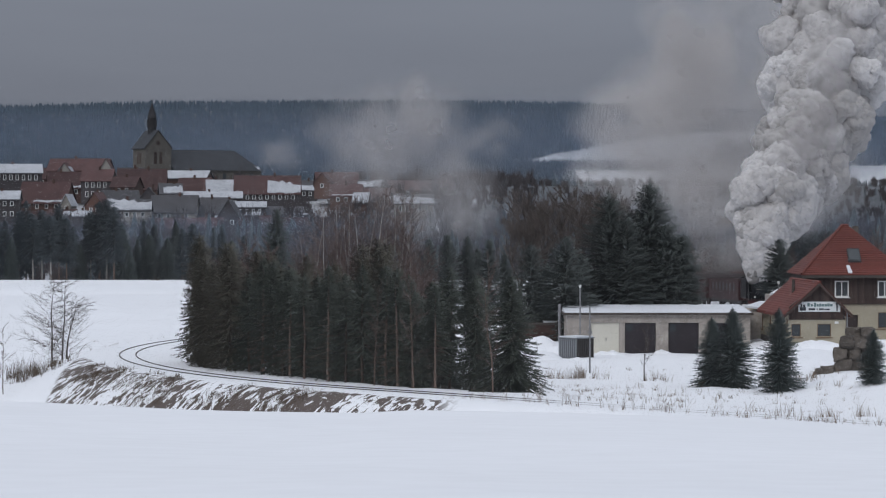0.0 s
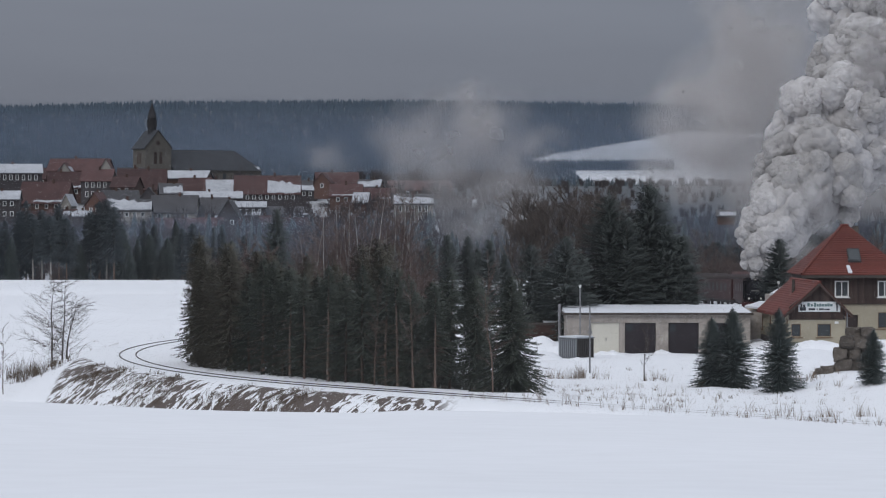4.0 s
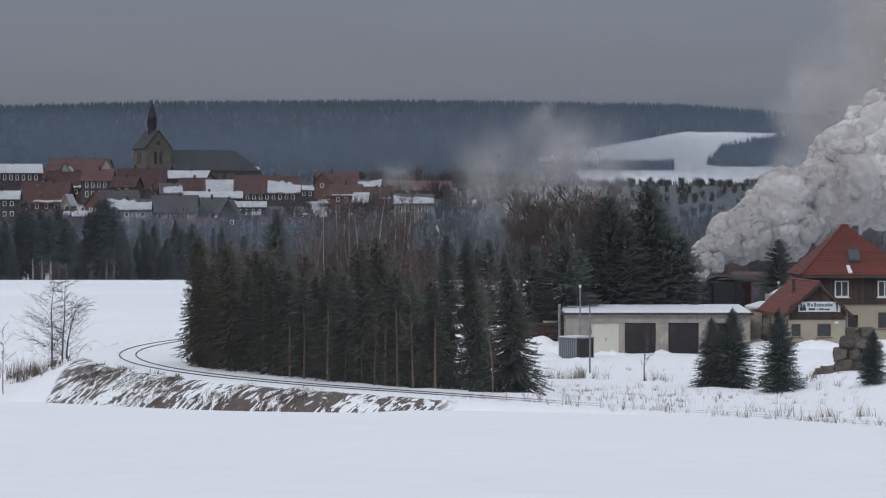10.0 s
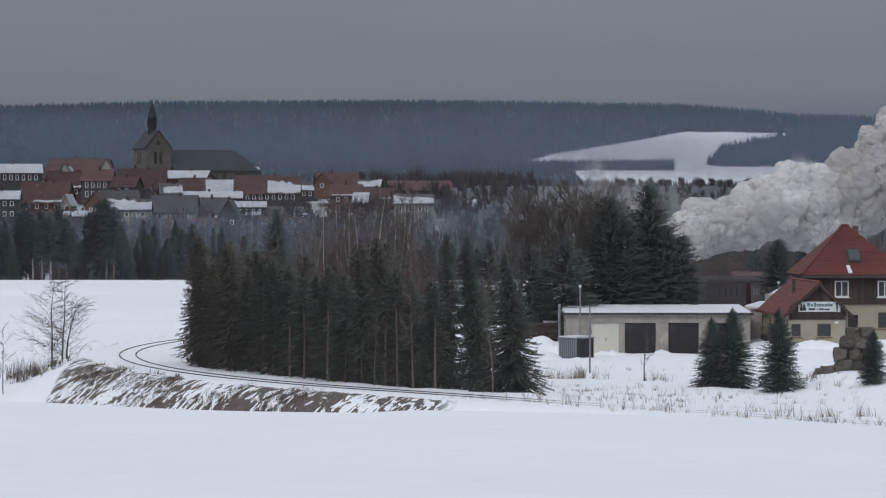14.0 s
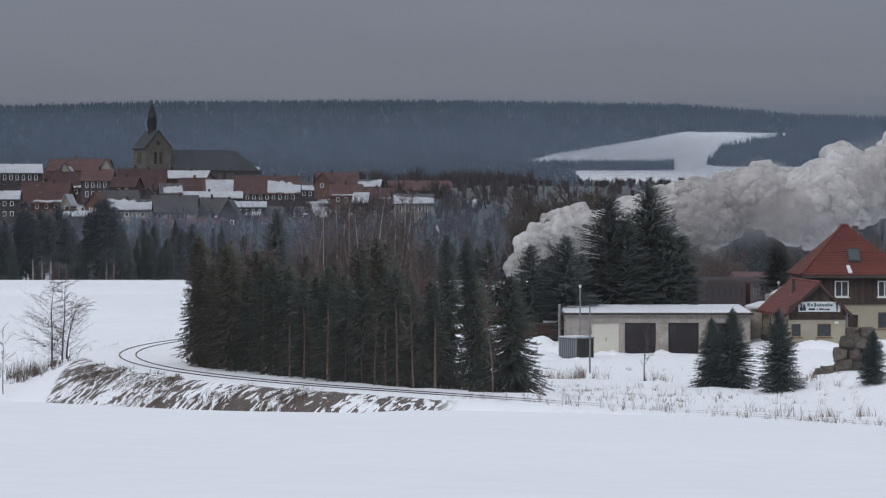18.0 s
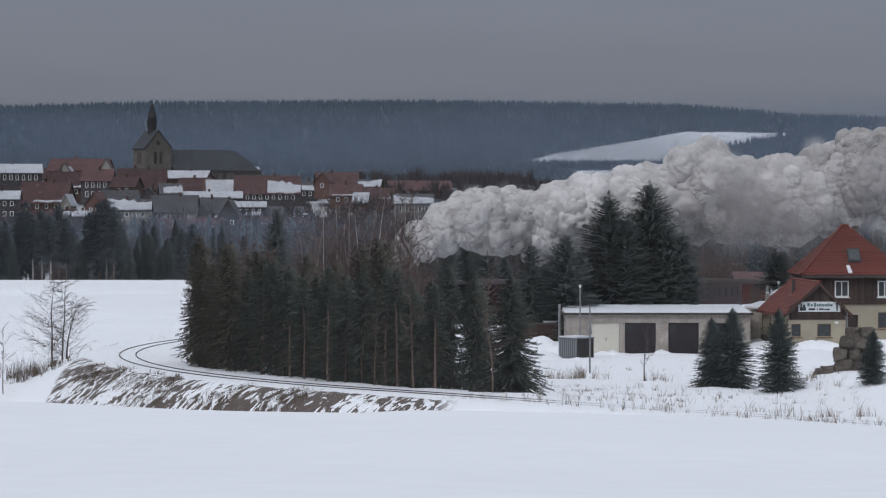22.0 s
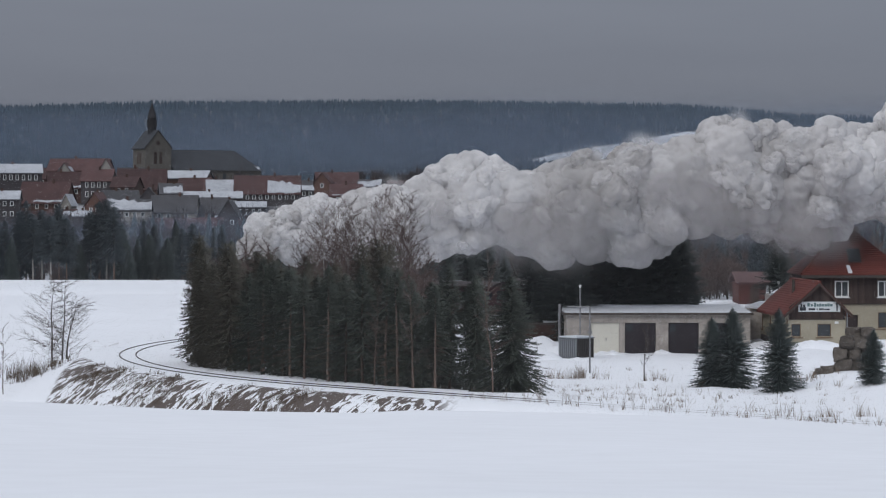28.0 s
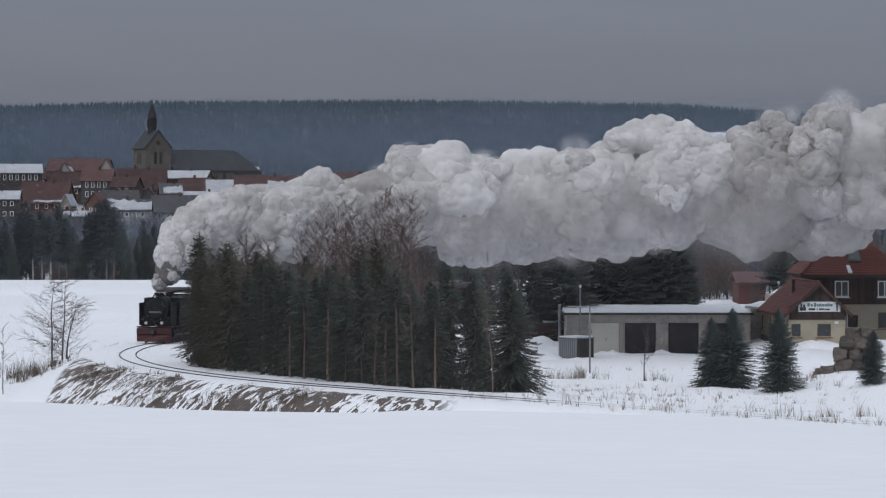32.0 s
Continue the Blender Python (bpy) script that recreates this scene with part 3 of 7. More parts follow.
def birch(rng, height, r, start=0.22, stems=1, fan=0.55, twig=0.011, count=34, rise=(0.7, 1.7)):
    """Stems that run to the top, with many fine rising side branches and hanging twigs: returns (stem, branches)."""
    poles, bush = [], Geo()
    for k in range(stems):
        stem = Geo()
        poles.append(stem)
        p = Vector((rng.uniform(-0.25, 0.25) * (stems > 1), rng.uniform(-0.2, 0.2) * (stems > 1), -0.3))
        d = Vector((rng.uniform(-1, 1) * (0.16 if stems > 1 else 0.05), rng.uniform(-0.1, 0.1), 1)).normalized()
        h = height * (1 if k == 0 else rng.uniform(0.75, 0.97))
        steps = 14
        for i in range(steps):
            u0, u1 = i / steps, (i + 1) / steps
            q = p + d * (h / steps)
            stem.tube(p, q, max(twig, r * (1 - 0.93 * u0)), max(twig, r * (1 - 0.93 * u1)), 6, False)
            d = (d + Vector((rng.uniform(-1, 1), rng.uniform(-1, 1), 0.35)) * 0.07).normalized()
            p = q
            if u1 < start:
                continue
            for _ in range(max(1, count // steps)):
                a = rng.uniform(0, 6.283)
                ln = h * fan * 0.5 * (0.15 + 0.95 * math.sqrt(max(0.0, 4 * (u1 * 0.85 + 0.02) * (1 - u1 * 0.85 - 0.02)))) * (1.25 - 0.75 * u1) * rng.uniform(0.55, 1.15) + 0.15
                e = Vector((math.cos(a), math.sin(a), rng.uniform(*rise))).normalized()
                b, rad = p - d * rng.uniform(0, h / steps), max(twig, r * (1 - u1) * 0.19)
                for j in range(4):
                    b2 = b + e * (ln / 4)
                    bush.tube(b, b2, max(twig, rad * (1 - j / 4)), max(twig * 0.8, rad * (1 - (j + 1) / 4)), 3, False)
                    e = (e + Vector((rng.uniform(-1, 1), rng.uniform(-1, 1), rng.uniform(-0.5, 0.4))) * 0.22).normalized()
                    for _ in range(3):
                        f = (e + Vector((rng.uniform(-1, 1), rng.uniform(-1, 1), rng.uniform(-0.7, 0.5))) * 0.8).normalized()
                        tl = ln * rng.uniform(0.12, 0.36)
                        mid = b2 + f * tl * 0.5
                        bush.tube(b2, mid, twig, twig * 0.8, 3, False)
                        for _ in range(2):
                            f2 = (f + Vector((rng.uniform(-1, 1), rng.uniform(-1, 1), rng.uniform(-0.8, 0.3))) * 0.6).normalized()
                            bush.tube(mid, mid + f2 * tl * 0.6, twig * 0.8, twig * 0.5, 3, False)
                    b = b2
    return poles, bush


dice = random.Random(7)
# spruce kinds, each about 8 m high before scaling
STAND = []
for k in range(6):
    st = dead_arms(trunk_geo(dice, 7.4, 0.12, 0.05), dice, 7.4, 0.12, 0.05, 0.6, 60, 1.3)
    STAND.append(tree_mesh(st, spruce_crown(dice, 8.0, (1.75, 1.95, 1.6, 1.9, 1.7, 1.8)[k], (0.12, 0.05, 0.16, 0.08, 0.04, 0.10)[k], 640, 0.35, 0.22, (0.72, 0.66, 0.8, 0.68, 0.75, 0.62)[k], 0.62, (0.72, 0.5, 0.75, 0.6, 0.3, 0.68)[k]),
                           BARK_PALE if k in (0, 2, 5) else BARK_SPRUCE, NEEDLE_STAND))
STAND_BROWN = []
for k in range(3):
    st = dead_arms(trunk_geo(dice, 7.6, 0.11, 0.06), dice, 7.6, 0.12, 0.05, 0.9, 80, 1.2)
    STAND_BROWN.append(tree_mesh(st, spruce_crown(dice, 8.0, 1.35, 0.02, 620, 0.30, 0.2, (0.42, 0.5, 0.46)[k], 0.6), BARK_SPRUCE, NEEDLE_BROWN))
BUSHY = [tree_mesh(trunk_geo(dice, 7.5, 0.13, 0.03), spruce_crown(dice, 8.0, 2.2, 0.03, 800, 0.30, 0.10, 0.75, 0.60, 0.0, 0.18), BARK_SPRUCE, NEEDLE_DARK) for _ in range(3)]
END_TREE = tree_mesh(trunk_geo(dice, 7.5, 0.13, 0.03), spruce_crown(dice, 8.0, 2.7, 0.02, 1100, 0.34, 0.12, 0.8, 0.52), BARK_SPRUCE, NEEDLE_STAND)
BLUE = [tree_mesh(trunk_geo(dice, 7.5, 0.14, 0.02), spruce_crown(dice, 8.0, 2.75, 0.01, 1700, 0.20, 0.08, 0.98, 0.50, 0.0, 0.14), BARK_SPRUCE, NEEDLE_BLUE) for _ in range(2)]
EDGE = [tree_mesh(trunk_geo(dice, 7.5, 0.13, 0.03), spruce_crown(dice, 8.0, 2.0, (0.30, 0.12, 0.36)[k], 420, 0.30, 0.10, 0.75, 0.85), BARK_PALE, NEEDLE_EDGE) for k in range(3)]
STEMMED = [tree_mesh(trunk_geo(dice, 7.5, 0.10, 0.05), spruce_crown(dice, 8.0, 1.9, 0.36, 420, 0.30, 0.08, 0.6, 0.75), BARK_BIRCH, NEEDLE_EDGE) for _ in range(2)]
TALL = [tree_mesh(trunk_geo(dice, 15.0, 0.26, 0.05), spruce_crown(dice, 16.0, 4.2, 0.04, 1250, 0.30, 0.10, 0.80, 0.60, 0.0, 0.22), BARK_SPRUCE, NEEDLE_DARK) for _ in range(2)]


def round_crown(rng, height, radius, low=0.3, clumps=46):
    """A broad dark crown of many overlapping clumps of short sprays, with an uneven top."""
    g = Geo()
    mid, half = height * (1 + low) / 2, height * (1 - low) / 2
    for _ in range(clumps):
        a, u, q = rng.uniform(0, 6.283), rng.uniform(-0.95, 0.95), rng.uniform(0.35, 1.0)
        w = math.sqrt(1 - u * u) * radius * q
        c = Vector((math.cos(a) * w, math.sin(a) * w, mid + half * u * rng.uniform(0.8, 1.0)))
        size = radius * rng.uniform(0.22, 0.38)
        for _ in range(46):
            d = Vector((rng.gauss(0, 1), rng.gauss(0, 1), rng.gauss(0.2, 0.9))).normalized()
            p = c + d * size * rng.uniform(0.3, 1.0)
            tip = p + (d + Vector((rng.uniform(-0.6, 0.6), rng.uniform(-0.6, 0.6), 0.3))) * 0.30
            side = d.orthogonal() * 0.11
            g.add([tuple(p - side), tuple(p + side), tuple(tip)], [(0, 1, 2)])
    return g


PINE = [tree_mesh(trunk_geo(dice, 7.0, 0.14, 0.06), round_crown(dice, 8.0, 2.6, 0.22, 60), BARK_SPRUCE, NEEDLE_EDGE) for _ in range(3)]

BIRCH = [tree_mesh(*birch(dice, 12, 0.12, 0.30, 2, 0.38, 0.010, 84), BARK_BIRCH, TWIG_BROWN) for _ in range(3)]
BANK_BIRCH = [tree_mesh(*birch(dice, 6.4, 0.075, 0.20, k, 0.66, 0.006, 58, (0.25, 1.0)), BARK_GREY, TWIG_GREY) for k in (1, 2)]
BROAD = [tree_mesh(*limbs(dice, 12, 0.20, 0.72, 6, 0.22, 5, 0.012), BARK_GREY, TWIG_GREY) for _ in range(3)]
SLIM = [tree_mesh(*birch(dice, 8, 0.06, 0.25, 1, 0.4, 0.010, 28), BARK_PALE, TWIG_BROWN) for _ in range(2)]
SAPLING = tree_mesh(*birch(dice, 8, 0.10, 0.3, 1, 0.42, 0.016, 30), BARK_GREY, TWIG_GREY)
TWIGGY = [tree_mesh(*birch(dice, 8, 0.07, 0.08, 2, 0.5, 0.016, 42), BARK_GREY, TWIG_BROWN) for _ in range(3)]


def beside(s, inset):
    """A place inside the curve, beside the track."""
    x, y, h = on_track(s)
    return x + math.sin(radians(h)) * -inset, y + math.cos(radians(h)) * inset


def make_stand():
    dice = random.Random(19)
    s, k = -17.5, 0
    while s > -49.5:
        x, y = beside(s, 3.1 + dice.uniform(-0.5, 0.6))
        left = s > -27
        kind = STAND_BROWN[k % 3] if left else STAND[k % 6]
        plant_tree("spruce_tree", kind, x, y, (0.84 if left else 0.73) * dice.uniform(0.84, 1.1), dice.uniform(0, 360) if left else dice.uniform(-35, 35),
                   "brownish spruce with dense twigs at the end of the row" if left else "dark spruce with bare lower trunk beside the railway", "tree", "row of spruces by the track")
        s -= dice.uniform(1.3, 1.9)
        k += 1
    for inset, lo, hi, step, tall in ((6.2, -16.0, -51, 1.9, 0.93), (9.6, -14.6, -50, 2.2, 0.98), (13.0, -13.7, -46, 2.6, 1.0)):
        s = lo
        while s > hi:
            x, y = beside(s, inset + dice.uniform(-0.9, 0.9))
            if x / y > 0.0115:
                s -= 1
                continue
            brown = s > -27
            plant_tree("spruce_tree", STAND_BROWN[k % 3] if brown else STAND[k % 6], x, y, tall * (1.0 if s > -27 else 0.80) * dice.uniform(0.76, 1.06), dice.uniform(0, 360),
                       "browned spruce inside the dense stand" if brown else "dark slender spruce inside the dense stand", "tree", "row of spruces by the track")
            s -= step * dice.uniform(0.8, 1.2)
            k += 1
    # the last tree of the row keeps its branches down to the snow
    x, y = beside(-52.0, 4.6)
    plant_tree("spruce_tree", END_TREE, x, y, 0.72, 40, "bushy dark spruce with branches down to the snow", "tree", "row of spruces by the track")
    for s, tall in ((-47.4, 0.72), (-44.2, 0.62)):
        x, y = beside(s, 2.3)
        plant_tree("dead_tree", SLIM[1], x, y, tall, s * 31, "thin pale half-dead tree beside the spruces", "tree")
    x, y = beside(-52.6, 2.8)
    plant_tree("dead_tree", SLIM[0], x, y, 0.72, 80, "thin pale half-dead tree beside the spruces", "tree")


make_stand()

# birches and bare brown thicket behind the row
for px, y, s, k in ((560, 196, 0.88, 2), (578, 190, 0.95, 0), (600, 194, 0.97, 1), (618, 192, 1.0, 1), (640, 196, 1.0, 2), (655, 189, 1.04, 2), (676, 195, 1.0, 0), (692, 193, 1.03, 0), (712, 196, 1.0, 1), (728, 192, 0.85, 2), (545, 192, 0.78, 1), (745, 198, 0.7, 0)):
    plant_tree("birch_tree", BIRCH[k], (px - 784) * y / 5200, y, s * 0.93, 70 * k + px, "tall bare birch with whitish stem and fine brown twigs", "tree", "birches behind the row")
for i in range(26):
    x = 372 + i * 15.5 + dice.uniform(-8, 8)
    y = dice.uniform(170, 186)
    plant_tree("bare_bush", TWIGGY[i % 3], (x - 784) * y / 5200, y, dice.uniform(0.72, 1.02), dice.uniform(0, 360), "bare reddish-brown leafless shrub tree", "bush", "thicket behind the row")

# birches on the outer bank and a thin one at its left
for x, y, s, k, turn in ((-25.05, 188, 1.0, 0, 10), (-24.1, 187, 1.0, 1, 130)):
    plant_tree("birch_tree", BANK_BIRCH[k], x, y, s, turn, "bare young birch with several stems beside the bank", "tree", "birches on the bank", z=-1.44)
plant_tree("young_tree", SLIM[1], -25.47, 170, 0.55, 20, "thin leafless young tree in the snow", "tree", z=-2.30)
plant_tree("young_tree", SAPLING, 12.22, 178, 0.44, 20, "thin leafless sapling in front of the garage", "tree")
plant_tree("bare_tree", SLIM[1], 2.25, 165, 0.95, 120, "thin leafless tree between the spruces", "tree")

# spruces in front of the house and the garage
plant_tree("spruce_tree", BLUE[0], 15.74, 172, 0.50, 0, "young blue-green spruce standing in snow", "tree", "garden spruces")
plant_tree("spruce_tree", BLUE[1], 16.87, 171, 0.57, 50, "young blue-green spruce standing in snow", "tree", "garden spruces")
plant_tree("spruce_tree", BLUE[0], 19.11, 167, 0.58, 140, "young blue-green spruce standing in snow", "tree", "garden spruces")
plant_tree("spruce_tree", BLUE[1], 23.45, 160, 0.36, 230, "small dark spruce beside the boulders", "tree", "garden spruces")

# spruces behind the garage
for x, y, top, kind, sq in ((940, 222, 435, BUSHY[1], 0.95), (1002, 220, 418, BUSHY[2], 0.95), (968, 226, 470, BUSHY[0], 1.0), (1078, 226, 342, TALL[0], 0.95),
                            (1150, 226, 324, TALL[1], 1.0), (1210, 224, 418, BUSHY[1], 0.9), (1110, 224, 385, TALL[0], 0.9), (1030, 224, 455, BUSHY[0], 0.9), (1180, 224, 400, BUSHY[2], 1.0)):
    gx = (x - 784) * y / 5200
    base = on_ground(gx, y)
    h = 8.4 + (385 - top) * y / 5200 - base
    full = 16.0 if kind in TALL else 8.0
    plant_tree("spruce_tree", kind, gx, y, h / full, x, "tall dark spruce behind the garage", "tree", "spruces behind the garage", squash=sq * (1.4 if full > 10 else 1.2))

# beyond the line: bare broadleaved trees and small spruces
for x, y, top, k in ((918, 262, 345, 0), (955, 266, 322, 1), (1000, 262, 320, 2), (1045, 262, 322, 0), (1082, 268, 335, 1)):
    gx = (x - 784) * y / 5200
    full = max(v.co.z for v in BROAD[k][1].vertices)
    plant_tree("broadleaf_tree", BROAD[k], gx, y, (8.4 + (385 - top) * y / 5200 + 0.6) / full, x * 3, "large bare broadleaved tree with spreading dark branches", "tree", "bare trees beyond the line")
for x, y, top, k in ((490, 262, 372, 0), (760, 258, 425, 1), (792, 256, 416, 2), (828, 258, 420, 0), (866, 256, 425, 1), (845, 262, 440, 2), (893, 262, 450, 0), (735, 262, 450, 1), (1379, 246, 438, 2)):
    gx = (x - 784) * y / 5200
    plant_tree("spruce_tree", BUSHY[k], gx, y, (8.4 + (385 - top) * y / 5200 + 0.7) / 8.0, x * 2, "dark spruce beyond the railway line", "tree", "spruces beyond the line", squash=1.15 if x > 1300 else 0.8)

# ---- garage ----
def wall_with_holes(x0, x1, z0, z1, y0, y1, holes):
    """A wall along x from y0 to y1 thick, with rectangular holes (x0, x1, z0, z1) through it, as one closed shell."""
    xs = sorted({round(v, 4) for v in [x0, x1] + [h[0] for h in holes] + [h[1] for h in holes]})
    zs = sorted({round(v, 4) for v in [z0, z1] + [h[2] for h in holes] + [h[3] for h in holes]})
    xs, zs = [v for v in xs if x0 - 1e-3 <= v <= x1 + 1e-3], [v for v in zs if z0 - 1e-3 <= v <= z1 + 1e-3]
    nx, nz = len(xs), len(zs)

    def solid(i, j):
        if not (0 <= i < nx - 1 and 0 <= j < nz - 1):
            return False
        mx, mz = (xs[i] + xs[i + 1]) / 2, (zs[j] + zs[j + 1]) / 2
        return not any(h[0] < mx < h[1] and h[2] < mz < h[3] for h in holes)

    g = Geo()
    verts = [(x, y0, z) for z in zs for x in xs] + [(x, y1, z) for z in zs for x in xs]
    faces, n = [], nx * nz
    for j in range(nz - 1):
        for i in range(nx - 1):
            if not solid(i, j):
                continue
            a, b, c, d = j * nx + i, j * nx + i + 1, (j + 1) * nx + i + 1, (j + 1) * nx + i
            faces += [(a, b, c, d), (d + n, c + n, b + n, a + n)]
            for di, dj, p, q in ((0, -1, a, b), (1, 0, b, c), (0, 1, c, d), (-1, 0, d, a)):
                if not solid(i + di, j + dj):
                    faces.append((p, p + n, q + n, q))
    return g.add(verts, faces)


GY = 214.0
G0 = on_ground(16, GY - 2)


def make_garage():
    x0, x1, h = 9.01, 22.39, 2.88
    z0 = G0 - 0.1
    t = thing("garage", pose(x0, GY, z0), "low grey plastered garage with flat snowy roof", "garage")
    w, depth = x1 - x0, 8.5
    m = 214 / 5200
    doors = [(1.77, 3.83, PAINT_DOOR), (4.24, 6.50, DOOR_GREY), (7.41, 9.63, DOOR_GREY), (10.54, 12.59, DOOR_GREY)]
    dh = 2.30
    front = wall_with_holes(0, w, 0, h, 0, 0.3, [(a, b, 0, dh) for a, b, _ in doors])
    part("front_wall", front, PLASTER_GREY, t)
    part("side_wall", Geo().box(0, 0.3, 0, 0.3, depth, h), PLASTER_GREY, t)
    part("side_wall", Geo().box(w - 0.3, 0.3, 0, w, depth, h), PLASTER_GREY, t)
    part("back_wall", Geo().box(0.3, depth - 0.3, 0, w - 0.3, depth, h), PLASTER_GREY, t)
    part("roof", Geo().box(-0.25, -0.35, h, w + 0.2, depth + 0.3, h + 0.16), WOOD_TRIM, t, "dark roof edge")
    part("roof_snow", Geo().add([(-0.15, -0.2, h + 0.164), (w + 0.1, -0.2, h + 0.164), (w + 0.1, depth + 0.2, h + 0.164), (-0.15, depth + 0.2, h + 0.164),
                                (-0.1, -0.1, h + 0.22), (w + 0.05, -0.1, h + 0.22), (w + 0.05, depth + 0.1, h + 0.52), (-0.1, depth + 0.1, h + 0.52)],
                               [(0, 1, 5, 4), (1, 2, 6, 5), (2, 3, 7, 6), (3, 0, 4, 7), (4, 5, 6, 7), (3, 2, 1, 0)]), SNOW_ROOF, t, "layer of snow")
    for a, b, material in doors:
        d = part("garage_door", Geo().box(a + 0.02, 0.12, 0.03, b - 0.02, 0.18, dh - 0.02), material, t, "ivory double door" if material is PAINT_DOOR else "dark anthracite up-and-over door")
        if material is PAINT_DOOR:
            mid = (a + b) / 2
            part("leaf_edge", Geo().box(mid - 0.03, 0.10, 0.05, mid + 0.03, 0.118, dh - 0.05), PAINT_DOOR, d)
            part("handle", Geo().box(mid + 0.06, 0.07, 1.0, mid + 0.1, 0.118, 1.2), IRON_DARK, d)
        else:
            part("door_pane", Geo().box(a + 0.12, 0.09, dh - 0.62, a + 0.55, 0.118, dh - 0.12), GLASS, d, "small glassy rectangle high on the door")
            for k in range(1, 5):
                part("panel_rib", Geo().box(a + 0.05, 0.11, dh * k / 5 - 0.02, b - 0.05, 0.118, dh * k / 5 + 0.02), DOOR_GREY, d)
    part("pipe", Geo().tube((-0.45, 1.5, 0), (-0.45, 1.5, h + 0.75), 0.11, 0.11, 10), IRON, t, "pale flue pipe")


make_garage()


def make_low_shed():
    x0, x1 = 5.52, 9.52
    top = 0.52
    z0 = on_ground(x0, 219) - 0.3
    t = thing("shed", pose(x0, 219, z0), "low flat-roofed shed joined to the garage", "shed")
    h = top - z0
    part("wall", Geo().box(0.2, 0.2, 0, x1 - x0 - 0.05, 3.8, h - 0.15), WALL_BROWN, t)
    part("roof", Geo().box(0, 0, h - 0.15, x1 - x0 - 0.05, 4, h), WOOD_TRIM, t)
    part("roof_snow", Geo().box(2.0, 0.6, h + 0.004, x1 - x0 - 0.3, 3.9, h + 0.12), SNOW_ROOF, t)


make_low_shed()


def make_container():
    x0, y0 = 9.34, 205.0
    z0 = on_ground(x0, y0) - 0.12
    t = thing("steel_container", pose(x0, y0, z0, 0, 0, 45), "grey corrugated steel container beside the garage", "container")
    w, d, h = 1.84, 1.80, 1.55
    part("body", Geo().box(0.05, 0.05, 0, w - 0.05, d - 0.05, h - 0.05), CONTAINER_DARK, t, "dark rusty end")
    for i in range(9):
        part("rib", Geo().box(-0.02, 0.03 + i * 0.195, 0.06, 0.046, 0.15 + i * 0.195, h - 0.08), CONTAINER, t, "grey corrugation")
    for i in range(9):
        part("rib", Geo().box(0.05 + i * 0.2, -0.01, 0.06, 0.15 + i * 0.2, 0.046, h - 0.08), CONTAINER_DARK, t)
    part("top_frame", Geo().box(-0.03, -0.03, h - 0.048, w, d, h + 0.02), CONTAINER, t)
    part("roof_snow", Geo().box(0.05, 0.05, h + 0.024, w - 0.1, d - 0.1, h + 0.12), SNOW_ROOF, t)


make_container()


def street_lamp(x, y, z0, height, arm):
    t = thing("street_lamp", pose(x, y, z0), "thin galvanised lamp post with small head", "street lamp", "lamp posts")
    part("pole", Geo().tube((0, 0, -0.3), (0, 0, height), 0.06, 0.045, 8), IRON, t)
    if arm:
        part("arm", Geo().tube((0, 0, height), (-arm, 0, height + 0.02), 0.04, 0.04, 6), IRON, t)
        part("box", Geo().box(-0.14, -0.12, height * 0.60, 0.14, -0.05, height * 0.60 + 0.16), IRON, t)
    else:
        part("lamp_head", Geo().tube((0, 0, height), (0, 0, height + 0.22), 0.07, 0.11, 8), FRAME_WHITE, t)


street_lamp(9.30, 186, on_ground(9.30, 186), 4.22, 1.43)
street_lamp(9.95, 213.2, on_ground(9.95, 212), 4.83, 0)
street_lamp(25.59, 224, on_ground(25.59, 223), 3.96, 0)


# ---- the house with its annex ----
def window(parent, x, z, w, h, y, frame_mat, bars=1):
    """A window in a wall that faces -y."""
    win = part("window", wall_with_holes(x, x + w, z, z + h, y - 0.05, y + 0.08, [(x + 0.09, x + w - 0.09, z + 0.09, z + h - 0.09)]), frame_mat, parent)
    part("pane", Geo().box(x + 0.09, y + 0.0, z + 0.09, x + w - 0.09, y + 0.02, z + h - 0.09), GLASS, win)
    for k in range(bars):
        bx = x + w * (k + 1) / (bars + 1)
        part("glazing_bar", Geo().box(bx - 0.035, y - 0.04, z + 0.09, bx + 0.035, y - 0.002, z + h - 0.09), frame_mat, win)
    part("sill", Geo().box(x - 0.08, y - 0.16, z - 0.07, x + w + 0.08, y - 0.052, z - 0.004), frame_mat, win)
    return win


HY = 216.0


